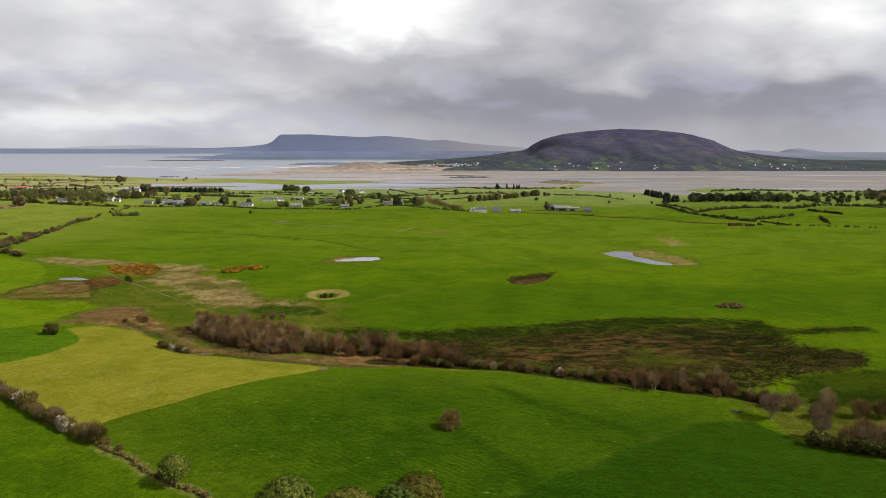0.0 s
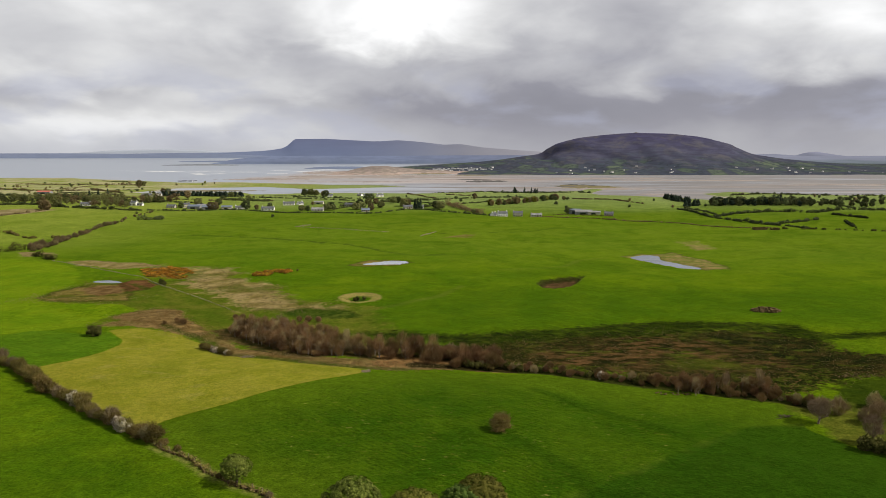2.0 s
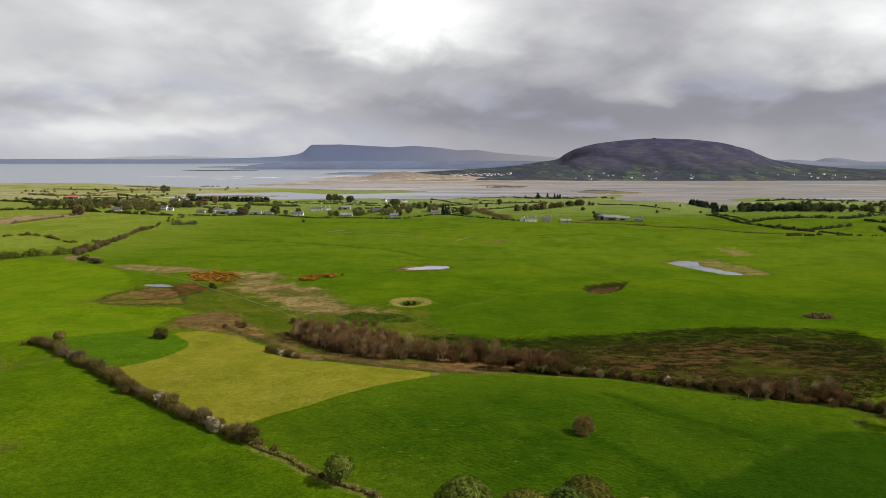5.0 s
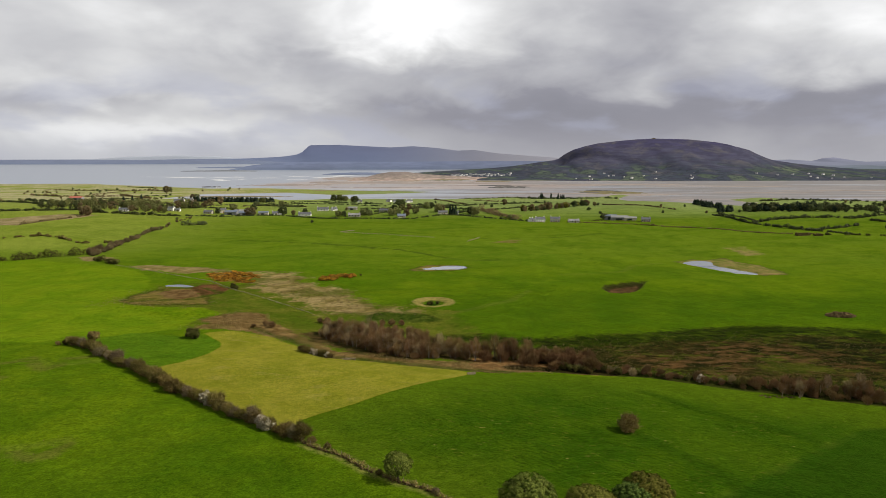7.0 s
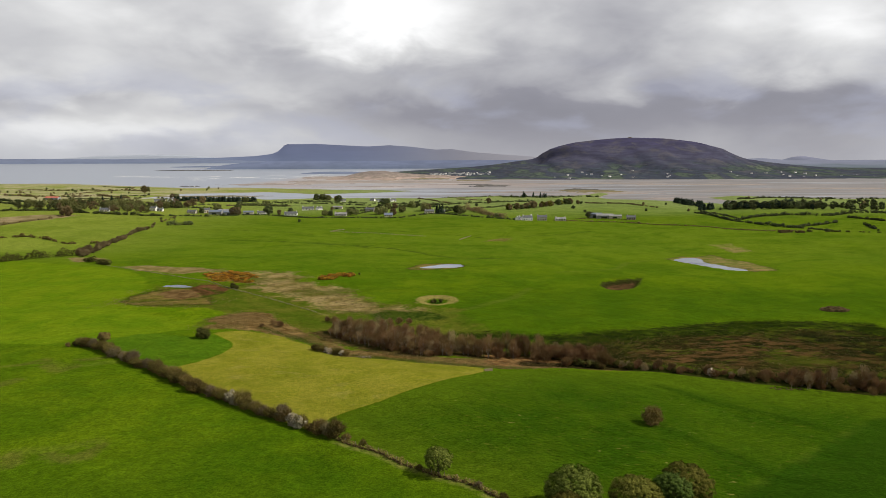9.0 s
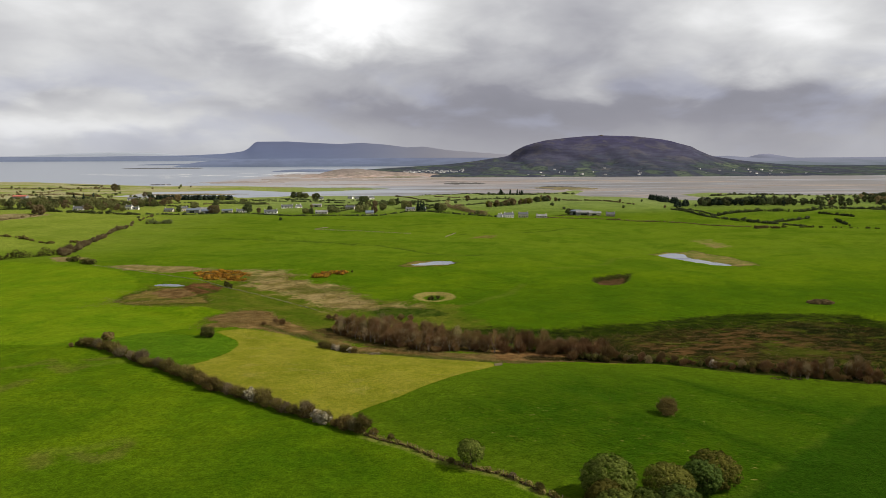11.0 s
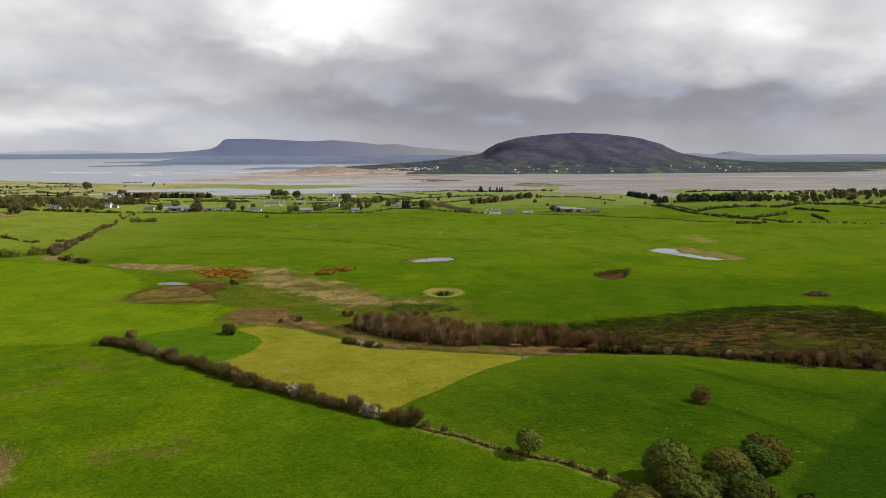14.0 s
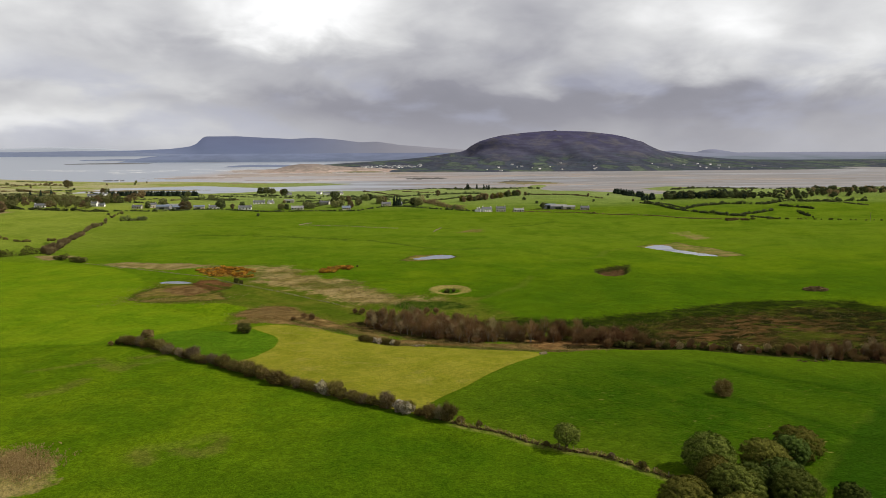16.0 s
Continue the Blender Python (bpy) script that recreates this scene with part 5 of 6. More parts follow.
for x, y, s in [(-70.0, 136.0, 0.55), (-66, 133.5, 0.45), (-172, 211, 0.6), (-174, 210, 0.45), (-53, 122.5, 0.4), (-36.5, 109.5, 0.5), (-41, 115, 0.4)]:
    hedge.put(x, y, s, 1.0, dice.uniform(0, 360), dice.randrange(5))

# bare wood along the stream
slim = Kind([lambda s=s: bare_tree(50 + s, 6.4 + 0.35 * s, 2.0, 0.8, 800, TWIGS if s < 4 else TWIGS_PALE, "tree", 0.17, 1.5, 0.026, 1.3, PALE_BARK if s % 2 else TIMBER) for s in range(5)], "slender bare tree in the stream wood", "tree", "trees of the stream wood")
scrub = Kind([lambda s=s: bare_tree(60 + s, 4.0, 2.5, -0.6, 1700, TWIGS, "shrub", 0.07, 1.2, 0.026, 1.7) for s in range(4)], "bare brown willow shrub by the stream", "shrub", "shrubs by the stream")
pale = Kind([lambda s=s: bare_tree(70 + s, 4.2, 2.5, -0.6, 1700, TWIGS_PALE, "shrub", 0.07, 1.0, 0.028, 1.2) for s in range(2)], "pale budding willow shrub by the stream", "shrub", "pale shrubs by the stream")
green_bush = Kind([lambda s=s: bush(76 + s, 3.4, 2.2, 1100, 0.2, LEAF_DARK, "bush", 300) for s in range(2)], "dark green bramble and thorn bush", "bush", "green bushes by the stream")
THICKET = [(-92, 243), (-88, 238), (-69, 221), (-57, 214), (-45, 217), (-42, 226), (-50, 238), (-67, 248), (-88, 254)]
spots = []
while len(spots) < 175:
    x, y = dice.uniform(-93, -41), dice.uniform(213, 255)
    if float(inside_by(THICKET, x, y)) > 0 and all(math.hypot(x - a, y - b) > 1.3 for a, b in spots):
        spots.append((x, y))
for x, y in spots:
    slim.put(x, y, dice.uniform(0.48, 0.94), dice.uniform(0.85, 1.2), dice.uniform(0, 360), dice.randrange(5))
for x, y, h in along([(-91, 243), (-87, 237), (-68, 220.5), (-56, 213.5), (-45, 215.5)], 1.5):
    scrub.put(x + dice.uniform(-0.6, 1.6), y + dice.uniform(0, 3.0), dice.uniform(0.3, 0.7), 1.0, dice.uniform(0, 360), dice.randrange(4))
for i in range(64):
    k = i / 64
    x, y = -44 + 52 * k + dice.uniform(-2, 2), 225 - 11 * k + dice.uniform(-5, 6)
    (slim if k < 0.55 and i % 2 else scrub if dice.random() < 0.85 else pale).put(x, y, dice.uniform(0.7, 1.25), 1.0, dice.uniform(0, 360), dice.randrange(4))
for i, (x, y, h) in enumerate(along(BANK[1:], 1.25)):
    pick = dice.random() + 0.25 * math.sin(x / 7.0)
    kind = scrub if pick < 0.55 else green_bush if pick < 0.80 else pale if pick < 1.0 else hedge
    kind.put(x + dice.uniform(-1.0, 1.0), y + dice.uniform(0.2, 3.4), dice.uniform(0.35, 0.85), 1.0, dice.uniform(0, 360), dice.randrange(4))
for i in range(46):
    (slim if i % 3 else scrub).put(58 + dice.uniform(0, 32), 195 - 7 * i / 46 + dice.uniform(-1, 6), dice.uniform(0.5, 0.8), 1.0, dice.uniform(0, 360), dice.randrange(5))
blossom.put(39.5, 202.5, 0.9, 1.0, 30, 0, "thorn bush in white blossom on the stream bank")
round_bare = Kind([lambda: bare_tree(80, 7.4, 4.0, 1.4, 6500, TWIGS_WARM, "tree", 0.30, 0.6, 0.022, 0.3), lambda: bare_tree(81, 8.4, 3.6, 1.4, 6000, TWIGS_WARM, "tree", 0.28, 0.65, 0.022, 0.4)], "spreading bare tree at the field edge", "tree", "bare trees at the field edge")
round_bare.put(91, 171.5, 1.0, 1.0, 0, 0)
round_bare.put(97, 158, 0.95, 1.0, 0, 1)
for x, y, s in [(101, 153, 1.3), (104, 150, 1.5), (108, 150, 1.4), (106, 155, 1.5), (111, 152, 1.6), (114, 147, 1.5), (104, 172, 1.1), (109, 175, 1.2), (100, 178, 1.2), (96, 180, 1.1), (115, 171, 1.2), (120, 170, 1.2), (118, 150, 1.5), (124, 146, 1.5), (112, 182, 1.0), (130, 172, 1.1), (138, 168, 1.0)]:
    (pale if dice.random() < 0.6 else scrub).put(x, y, s, 1.0, dice.uniform(0, 360), dice.randrange(4))
for x, y, h in along([(93, 152), (99, 148.5), (106, 144.5), (116, 140), (128, 134)], 2.2):
    green_bush.put(x, y + 1.5, dice.uniform(0.8, 1.15), 1.0, dice.uniform(0, 360), dice.randrange(2))
for i in range(9):
    (blossom if i in (3, 4, 7) else hedge).put(-93 + i * 1.5, 219 - i * 0.9 + dice.uniform(-0.6, 0.6), dice.uniform(0.6, 0.9), 0.9, dice.uniform(0, 360), dice.randrange(2))
for x, y, s in [(-113, 252, 0.7), (-116, 254, 0.6), (-120, 251, 0.45), (-93, 262, 0.7), (-96, 263, 0.6), (-156, 330, 0.8), (-153, 327, 0.6), (-52, 302, 0.6), (-49, 303, 0.5), (-53, 300.5, 0.5), (-66, 262, 0.7), (-62, 262, 0.6), (-70, 263, 0.6)]:
    (green_bush if y > 290 else scrub).put(x, y, s, 1.0, dice.uniform(0, 360), dice.randrange(4))

# gorse
gorse = Kind([lambda s=s: bush(90 + s, 1.7, 1.9, 500, 0.2, GORSE, "gorse_bush") for s in range(3)], "low gorse bush in orange-yellow flower", "gorse bush", "gorse bushes")
n_gorse = 0
while n_gorse < 120:
    x, y = dice.uniform(-186, -148), dice.uniform(343, 381)
    if float(inside_by(GORSE_PATCH, x, y)) > dice.uniform(-1.5, 3) and math.sin(x / 3.1 + 2 * math.sin(y / 5)) + dice.uniform(-0.6, 1) > 0:
        gorse.put(x, y, dice.uniform(0.45, 1.15), 0.5, dice.uniform(0, 360), n_gorse)
        n_gorse += 1
for i in range(48):
    t, r = dice.uniform(0, 6.28), math.sqrt(dice.random())
    k = gorse if i % 4 else green_bush
    k.put(-105 + 10 * r * math.cos(t), 362 + 8 * r * math.sin(t) + 8 * r * math.cos(t), dice.uniform(0.6, 1.1) * (1 if i % 4 else 0.5), 1.0, dice.uniform(0, 360), i)


def tufts(name, label, outline, n, size, mat, seed, clump=0.0):
    """Tufts of blades over an area, closer together in uneven patches."""
    rng = np.random.default_rng(seed)
    xs_, ys_ = zip(*outline)
    x, y = rng.uniform(min(xs_) - 4, max(xs_) + 4, n * 6), rng.uniform(min(ys_) - 4, max(ys_) + 4, n * 6)
    patch = rng.normal(0, 0.25, len(x))
    for wave in (3.1, 4.7, 7.3, 11.0, 17.0):
        t, p = rng.uniform(0, 6.28, 2)
        patch = patch + 0.36 * np.sin((x * math.cos(t) + y * math.sin(t)) / wave + p + 1.3 * np.sin((x * math.sin(t) - y * math.cos(t)) / wave / 1.7))
    keep = (inside_by(outline, x, y) + rng.normal(0, 2.5, len(x)) > 0) & (patch > clump)
    x, y = x[keep][:n], y[keep][:n]
    z = ground_z(x, y)
    v = []
    blades = 8
    s = size * rng.uniform(0.5, 1.4, len(x))
    for k in range(blades):
        t = rng.uniform(0, 6.28, len(x))
        ox, oy = np.cos(t) * s * 0.7, np.sin(t) * s * 0.7
        wx, wy = -np.sin(t) * s * 0.10, np.cos(t) * s * 0.10
        v.append(np.stack([np.stack([x - wx, y - wy, z - 0.05], 1), np.stack([x + wx, y + wy, z - 0.05], 1), np.stack([x + ox, y + oy, z + s], 1)], 1))
    v = np.concatenate(v).reshape(-1, 3)
    return tagged(new(name, mesh_of(name, v, np.arange(len(v)).reshape(-1, 3), mat)), label, "rushes", kind="stuff")


tufts("rush_tufts", "dry brown rushes along the stream", RUSH, 9000, 0.28, RUSHES, 1, -0.2)
tufts("rush_tufts", "dry brown rushes on the bog", BOG, 3600, 0.22, RUSHES, 2, 0.1)
tufts("sedge_tufts", "dark green sedge clumps at the bog edge", SEDGE, 6500, 0.27, SEDGES, 3, -0.3)
tufts("sedge_tufts", "dark green sedge clumps on the bog", BOG, 5200, 0.24, SEDGES, 4, -0.3)
tufts("rush_tufts", "bleached rough grass on the bog margin", ROUGH, 4200, 0.32, RUSHES, 5, 0.0)
tufts("reed_tufts", "tall bleached reeds in a wet hollow", REEDS, 4200, 0.34, RUSHES, 6, -0.3)
tufts("sedge_tufts", "dark sedge tufts beside the field wall", [(-82, 133), (-70, 134), (-62, 125), (-70, 121), (-82, 126)], 130, 0.24, SEDGES, 7, 0.2)
tufts("rush_tufts", "rushes round the bog pool", [(-203, 280), (-203, 325), (-190, 330), (-190, 296), (-158, 290), (-150, 300), (-146, 292), (-158, 279), (-190, 277)], 700, 0.36, RUSHES, 8, -0.4)
tufts("sedge_tufts", "rank grass inside the turf ring", [(-57, 302), (-51, 308), (-45, 303), (-51, 296)], 160, 0.3, SEDGES, 10, -0.6)


# ---- far hedges and trees ----
def hedgerow(line, high, wide, mat, seed, label="dark hedgerow between far fields", gaps=0.12):
    rng = np.random.default_rng(seed)
    blobs = []
    skip = 0
    for x, y, h in along(line, 1.3):
        if skip > 0 or rng.random() < gaps:
            skip = skip - 1 if skip > 0 else int(rng.integers(0, 3))
            continue
        grow = 1.0 + 0.35 * math.sin(0.31 * x + 0.23 * y) + (rng.uniform(0.5, 1.1) if rng.random() < 0.07 else 0.0)
        s = wide * rng.uniform(0.5, 1.1) * (0.55 + 0.45 * grow)
        blobs.append((x + rng.normal(0, 0.35), y + rng.normal(0, 0.35), gz(x, y) + high * grow * rng.uniform(0.2, 0.5), s, high / wide * rng.uniform(0.45, 0.85)))
    top = new("hedgerow")
    x0, y0 = line[0]
    v, f = leaf_cloud(rng, blobs, len(blobs) * (80 if y0 < 600 else 48), 0.32 if y0 < 600 else 0.42)
    top.location = (x0, y0, gz(x0, y0))
    part("foliage", (v - np.array((x0, y0, gz(x0, y0))), f), mat, top)
    return tagged(top, label, "hedge", "far hedgerows")


H = HEDGE_LEAF
WEST_HEDGES = [
    ([(-420, 400), (-370, 420), (-339, 427), (-325, 441), (-310, 447), (-302, 455)], 4.0, 2.4, LEAF_DARK, 0.2),
    ([(-284, 429), (-258, 408)], 3.0, 2.2, LEAF_DARK, 0.2),
    ([(-500, 520), (-422, 555), (-402, 561), (-373, 543), (-348, 523), (-323, 528)], 1.8, 1.3, H, 0.2),
    ([(-690, 850), (-600, 827), (-534, 835), (-476, 792), (-424, 781), (-373, 772)], 3.0, 2.0, LEAF_DARK, 0.08),
    ([(-806, 1142), (-740, 1090), (-680, 1040)], 3.0, 2.0, LEAF_DARK, 0.2),
    ([(-494, 664), (-490, 714), (-478, 771)], 1.8, 1.4, H, 0.3),
    ([(-369, 779), (-274, 771), (-202, 747), (-152, 746), (-101, 747), (-64, 782), (-37, 774), (1, 746), (34, 712)], 1.5, 1.1, LEAF_DARK, 0.15),
    ([(-317, 649), (-298, 659)], 3.6, 2.6, LEAF_DARK, 0.1),
    ([(-329, 908), (-258, 902)], 4.0, 2.6, LEAF_DARK, 0.05),
]
FIELD_HEDGES = [
    ([(-149, 822), (-110, 867), (-83, 947), (-34, 991)], 3.2, 2.4, LEAF_DARK, 0.2),
    ([(-18, 848), (-3, 798), (23, 746)], 5.0, 4.0, H, 0.1),
    ([(72, 713), (118, 701), (163, 671), (214, 655), (256, 625), (285, 609)], 0.9, 0.6, H, 0.1),
    ([(256, 799), (262, 702), (284, 660), (301, 629), (314, 597)], 2.8, 2.0, LEAF_DARK, 0.15),
    ([(265, 708), (317, 755), (350, 769), (395, 757), (443, 793), (475, 781), (560, 790)], 3.8, 2.6, LEAF_DARK, 0.12),
    ([(287, 645), (322, 657), (356, 677)], 3.0, 2.2, H, 0.2),
    ([(288, 604), (314, 597), (341, 576), (420, 560)], 1.6, 1.4, LEAF_DARK, 0.55),
    ([(401, 733), (404, 698), (408, 679)], 2.8, 2.2, LEAF_DARK, 0.2),
    ([(370, 653), (348, 597)], 2.6, 2.0, LEAF_DARK, 0.4),
]
SHORE_HEDGES = [
    ([(-34, 991), (20, 1010), (60, 1040), (100, 1060)], 2.2, 1.8, LEAF_DARK, 0.2),
    ([(-470, 900), (-380, 880), (-330, 850)], 2.2, 1.8, LEAF_DARK, 0.3),
    ([(-250, 1000), (-160, 985), (-90, 1000)], 2.0, 1.6, LEAF_DARK, 0.3),
    ([(60, 1190), (150, 1180), (230, 1200)], 3.0, 2.4, LEAF_DARK, 0.3),
    ([(440, 1100), (520, 1150), (600, 1090), (700, 1060)], 3.2, 2.8, LEAF_DARK, 0.35),
    ([(-900, 1300), (-780, 1250), (-690, 1270), (-600, 1180)], 3.2, 2.4, H, 0.3),
    ([(-1000, 1500), (-860, 1480), (-700, 1460)], 3.0, 2.4, H, 0.35),
    ([(-660, 960), (-720, 1010), (-800, 1040)], 3.0, 2.4, LEAF_DARK, 0.2),
    ([(-50, 790), (-30, 840), (-60, 900), (-83, 947)], 2.0, 1.6, LEAF_DARK, 0.3),
]
for i, (line, high, wide, mat, gaps) in enumerate(WEST_HEDGES + FIELD_HEDGES + SHORE_HEDGES):
    hedgerow(line, high * (0.8 if line[0][0] > 150 else 1.0), wide * (0.72 if line[0][0] > 150 else 1.0), mat if line[0][1] < 640 else FAR_HEDGE if line[0][0] > 150 else FAR_DARK if mat is LEAF_DARK else FAR_BUDS, 200 + i, gaps=gaps * (1.0 if line[0][1] < 640 else 0.6))

for i, line in enumerate([
    [(-339, 893), (-309, 918), (-253, 905)], [(-417, 874), (-396, 923), (-369, 951)], [(-313, 1043), (-256, 1069)],
    [(-657, 1267), (-615, 1289)], [(-792, 1316), (-785, 1444)], [(-891, 1664), (-785, 1602)], [(-548, 1187), (-466, 1072)],
    [(-49, 1180), (18, 1225), (90, 1200)], [(-90, 1141), (-39, 1014)], [(-80, 949), (-48, 998)], [(-194, 889), (-143, 885)],
    [(-150, 787), (-126, 842)], [(-24, 1128), (24, 1083)], [(273, 825), (275, 732)], [(478, 937), (469, 821), (494, 781), (487, 697)],
    [(-700, 1120), (-640, 1090), (-560, 1100)], [(-560, 1010), (-500, 990), (-440, 1000)], [(-720, 1200), (-600, 1160)],
    [(-300, 960), (-220, 950), (-150, 940)], [(-120, 905), (-90, 880)], [(160, 1020), (210, 960), (240, 890)], [(60, 960), (20, 900), (0, 860)],
]):
    hedgerow(line, 1.5, 1.1, FAR_DARK if i % 4 else FAR_BUDS, 260 + i, "low dark hedge between shore fields", 0.12)

field_shrub = Kind([lambda s=s: bush(640 + s, 3.6, 2.3, 800, 0.22, FAR_BUDS if s < 3 else FAR_OLIVE if s == 3 else LEAF_DARK, "shrub", 900) for s in range(5)], "grey-brown budding shrub of an old field hedge", "shrub", "shrubs of an old hedge")
for (ax, ay, s0), (bx, by, s1), n in [((-296, 446, 1.5), (-312, 508, 1.6), 16), ((-312, 508, 1.3), (-317, 560, 1.0), 12), ((-317, 560, 1.2), (-325, 615, 1.1), 11), ((-325, 620, 0.9), (-335, 660, 0.8), 5), ((-338, 680, 0.6), (-353, 747, 0.7), 6)]:
    for i in range(n):
        k = (i + dice.uniform(-0.3, 0.3)) / n
        field_shrub.put(ax + (bx - ax) * k + dice.uniform(-2, 2), ay + (by - ay) * k + dice.uniform(-3, 3), (s0 + (s1 - s0) * k) * dice.uniform(0.4, 1.15), dice.uniform(0.7, 1.0), dice.uniform(0, 360), dice.choice((0, 1, 2, 0, 1, 2, 3, 4)))
for x, y, s in [(-356, 724, 0.9), (-349, 741, 0.8), (-352, 752, 0.7), (-345, 733, 0.6), (-318, 648, 0.6), (-312, 650, 0.7), (-305, 655, 0.7), (-299, 657, 0.5)]:
    field_shrub.put(x, y, s, 0.8, dice.uniform(0, 360), 4 if y < 700 else dice.randrange(4))

far_tree = Kind([lambda: leafy_tree(301, 9.5, 5.4, -0.6, 900, 0.55, FAR_DARK), lambda: leafy_tree(302, 9, 5.2, -0.6, 900, 0.55, LEAF_BRONZE), lambda: leafy_tree(303, 10, 4.9, -0.4, 900, 0.55, FAR_BUDS), lambda: leafy_tree(304, 9, 5.6, -0.6, 900, 0.55, FAR_OLIVE)], "far rounded field tree", "tree", "far trees")


def conifer(seed):
    rng = np.random.default_rng(seed)
    top = new("conifer")
    part("trunk", tube([(0, 0, -0.3), (0, 0, 10)], (0.2, 0.05)), BARK, top)
    rows = [(rng.normal(0, 0.3), rng.normal(0, 0.3), 1.4 + 9.4 * k / 9, 2.5 * (1 - 0.75 * k / 9), 0.75) for k in range(10)]
    part("crown", leaf_cloud(rng, rows, 420, 0.6), CONIFER, top)
    return top


dark_conifer = Kind([lambda s=s: conifer(320 + s) for s in range(3)], "dark conifer of a shelter belt", "conifer", "conifers")
FARM_TREES = [(-253, 779, 1.15, 0), (-289, 778, 1.0, 2), (-672, 1399, 1.5, 2), (-523, 1172, 1.0, 2), (-124, 783, 1.0, 3), (-118, 788, 1.05, 3), (-156, 797, 0.9, 0), (-184, 765, 0.8, 3), (-178, 768, 0.7, 0), (-30, 798, 1.1, 3), (-24, 800, 0.9, 0), (20, 989, 0.9, 2), (120, 762, 0.8, 0), (124, 764, 0.7, 0), (-236, 819, 0.7, 0), (-88, 866, 1.1, 3), (-82, 872, 0.9, 0)]
LANE_TREES = [(-71, 814, 1.2, 3), (-66, 818, 0.9, 2), (-254, 1087, 1.2, 0), (-244, 1090, 1.3, 3), (-234, 1084, 1.1, 3), (-211, 1046, 1.1, 0), (-129, 962, 1.0, 0), (-134, 960, 1.0, 0), (-215, 1048, 0.9, 2), (-343, 812, 0.8, 0), (-335, 845, 1.0, 3), (-310, 850, 0.9, 0), (70, 890, 0.9, 2), (-240, 778, 0.6, 2), (-200, 700, 0.35, 0), (-156, 774, 1.0, 3), (-150, 776, 0.8, 3)]
SHORE_TREES = [(-126, 827, 0.95, 0), (-118, 850, 0.9, 3), (-110, 856, 0.8, 2), (-106, 778, 0.85, 2), (-97, 802, 0.9, 3), (-26, 785, 1.15, 3), (-31, 796, 1.0, 0), (13, 756, 0.6, 3), (-479, 762, 1.2, 2), (-490, 770, 1.1, 2), (-488, 796, 1.2, 3), (-677, 1427, 1.3, 3), (-533, 1216, 1.1, 3), (-398, 969, 1.1, 2), (-296, 784, 1.0, 2), (-341, 991, 0.9, 3), (-293, 918, 0.8, 3)]
for x, y, s, v in FARM_TREES + LANE_TREES + SHORE_TREES:
    far_tree.put(x, y, s, 1.0, dice.uniform(0, 360), v, "dark round tree beside far houses" if v == 0 else "")
for i in range(5):
    dark_conifer.put(-545 + dice.uniform(-60, 60), 960 + dice.uniform(-10, 40), dice.uniform(0.9, 1.2), 1.1, 0, i)
for i in range(64):
    dark_conifer.put(-468 + 2.0 * i + dice.uniform(-0.8, 0.8), 1046 + dice.uniform(-5, 5), dice.uniform(1.15, 1.4), 0.55, dice.uniform(0, 360), i)
for i in range(30):
    k = i / 30
    far_tree.put(36 + 110 * k + dice.uniform(-4, 4), 847 + 115 * k + dice.uniform(-6, 6), dice.uniform(0.55, 0.95), 1.0, dice.uniform(0, 360), dice.choice((0, 2, 2, 1)))
for i in range(9):
    dark_conifer.put(96 + dice.uniform(-8, 45), 1185 + dice.uniform(-8, 10), dice.uniform(0.7, 1.0), 1.0, 0, i)
for i in range(3):
    dark_conifer.put(-55 + 3.2 * i, 782 + dice.uniform(-2, 2), 0.95, 1.15, 0, i)
for i in range(26):
    k = i / 26
    dark_conifer.put(316 - 10 * k + dice.uniform(-5, 5), 1035 - 122 * k + dice.uniform(-4, 4), dice.uniform(1.1, 1.5), 0.55, dice.uniform(0, 360), i)
for i in range(12):
    dark_conifer.put(283 + 26 * i / 12 + dice.uniform(-3, 3), 850 + 20 * i / 12 + dice.uniform(-6, 8), dice.uniform(1.0, 1.4), 0.6, dice.uniform(0, 360), i)


def woodland(label, spots, mat_pick, seed, tall, name="woodland"):
    """Many far trees that stand too close to be told apart."""
    rng = np.random.default_rng(seed)
    groups = {}
    stems = []
    for x, y in spots:
        h = tall * rng.uniform(0.7, 1.25)
        r = h * rng.uniform(0.42, 0.62)
        z = gz(x, y)
        mat = mat_pick[int(rng.integers(len(mat_pick)))]
        rows = [(x + a, y + b, z + c, s, k) for a, b, c, s, k in crown_masses(rng, h, r, -0.08 * h, 12)]
        groups.setdefault(mat.name, (mat, []))[1].append(leaf_cloud(rng, rows, 460, 0.50))
        stems.append(tube([(x, y, z - 0.3), (x, y, z + h * 0.6)], (0.25, 0.1), 4))
    top = new(name)
    for mat, clouds_ in groups.values():
        part("crowns", join(clouds_), mat, top)
    part("trunks", join(stems), BARK, top)
    return tagged(top, label, "woodland", kind="stuff")


def strew(n, f):
    return [f(dice.random(), dice.uniform(-1, 1), dice.uniform(-1, 1)) for _ in range(n)]


woodland("mixed wood of budding trees round farmhouses", strew(110, lambda k, a, b: (-620 + 225 * k + 15 * a, 945 - 95 * k + 55 * b)), [FAR_OLIVE, FAR_BUDS, FAR_OLIVE, FAR_OLIVE, FAR_BUDS, FAR_DARK], 401, 11)
woodland("dark shelter wood near the shore", strew(95, lambda k, a, b: (318 + 115 * k, 862 + 8 * a + 20 * b)), [CONIFER, FAR_HEDGE, FAR_HEDGE, FAR_DARK], 402, 10)
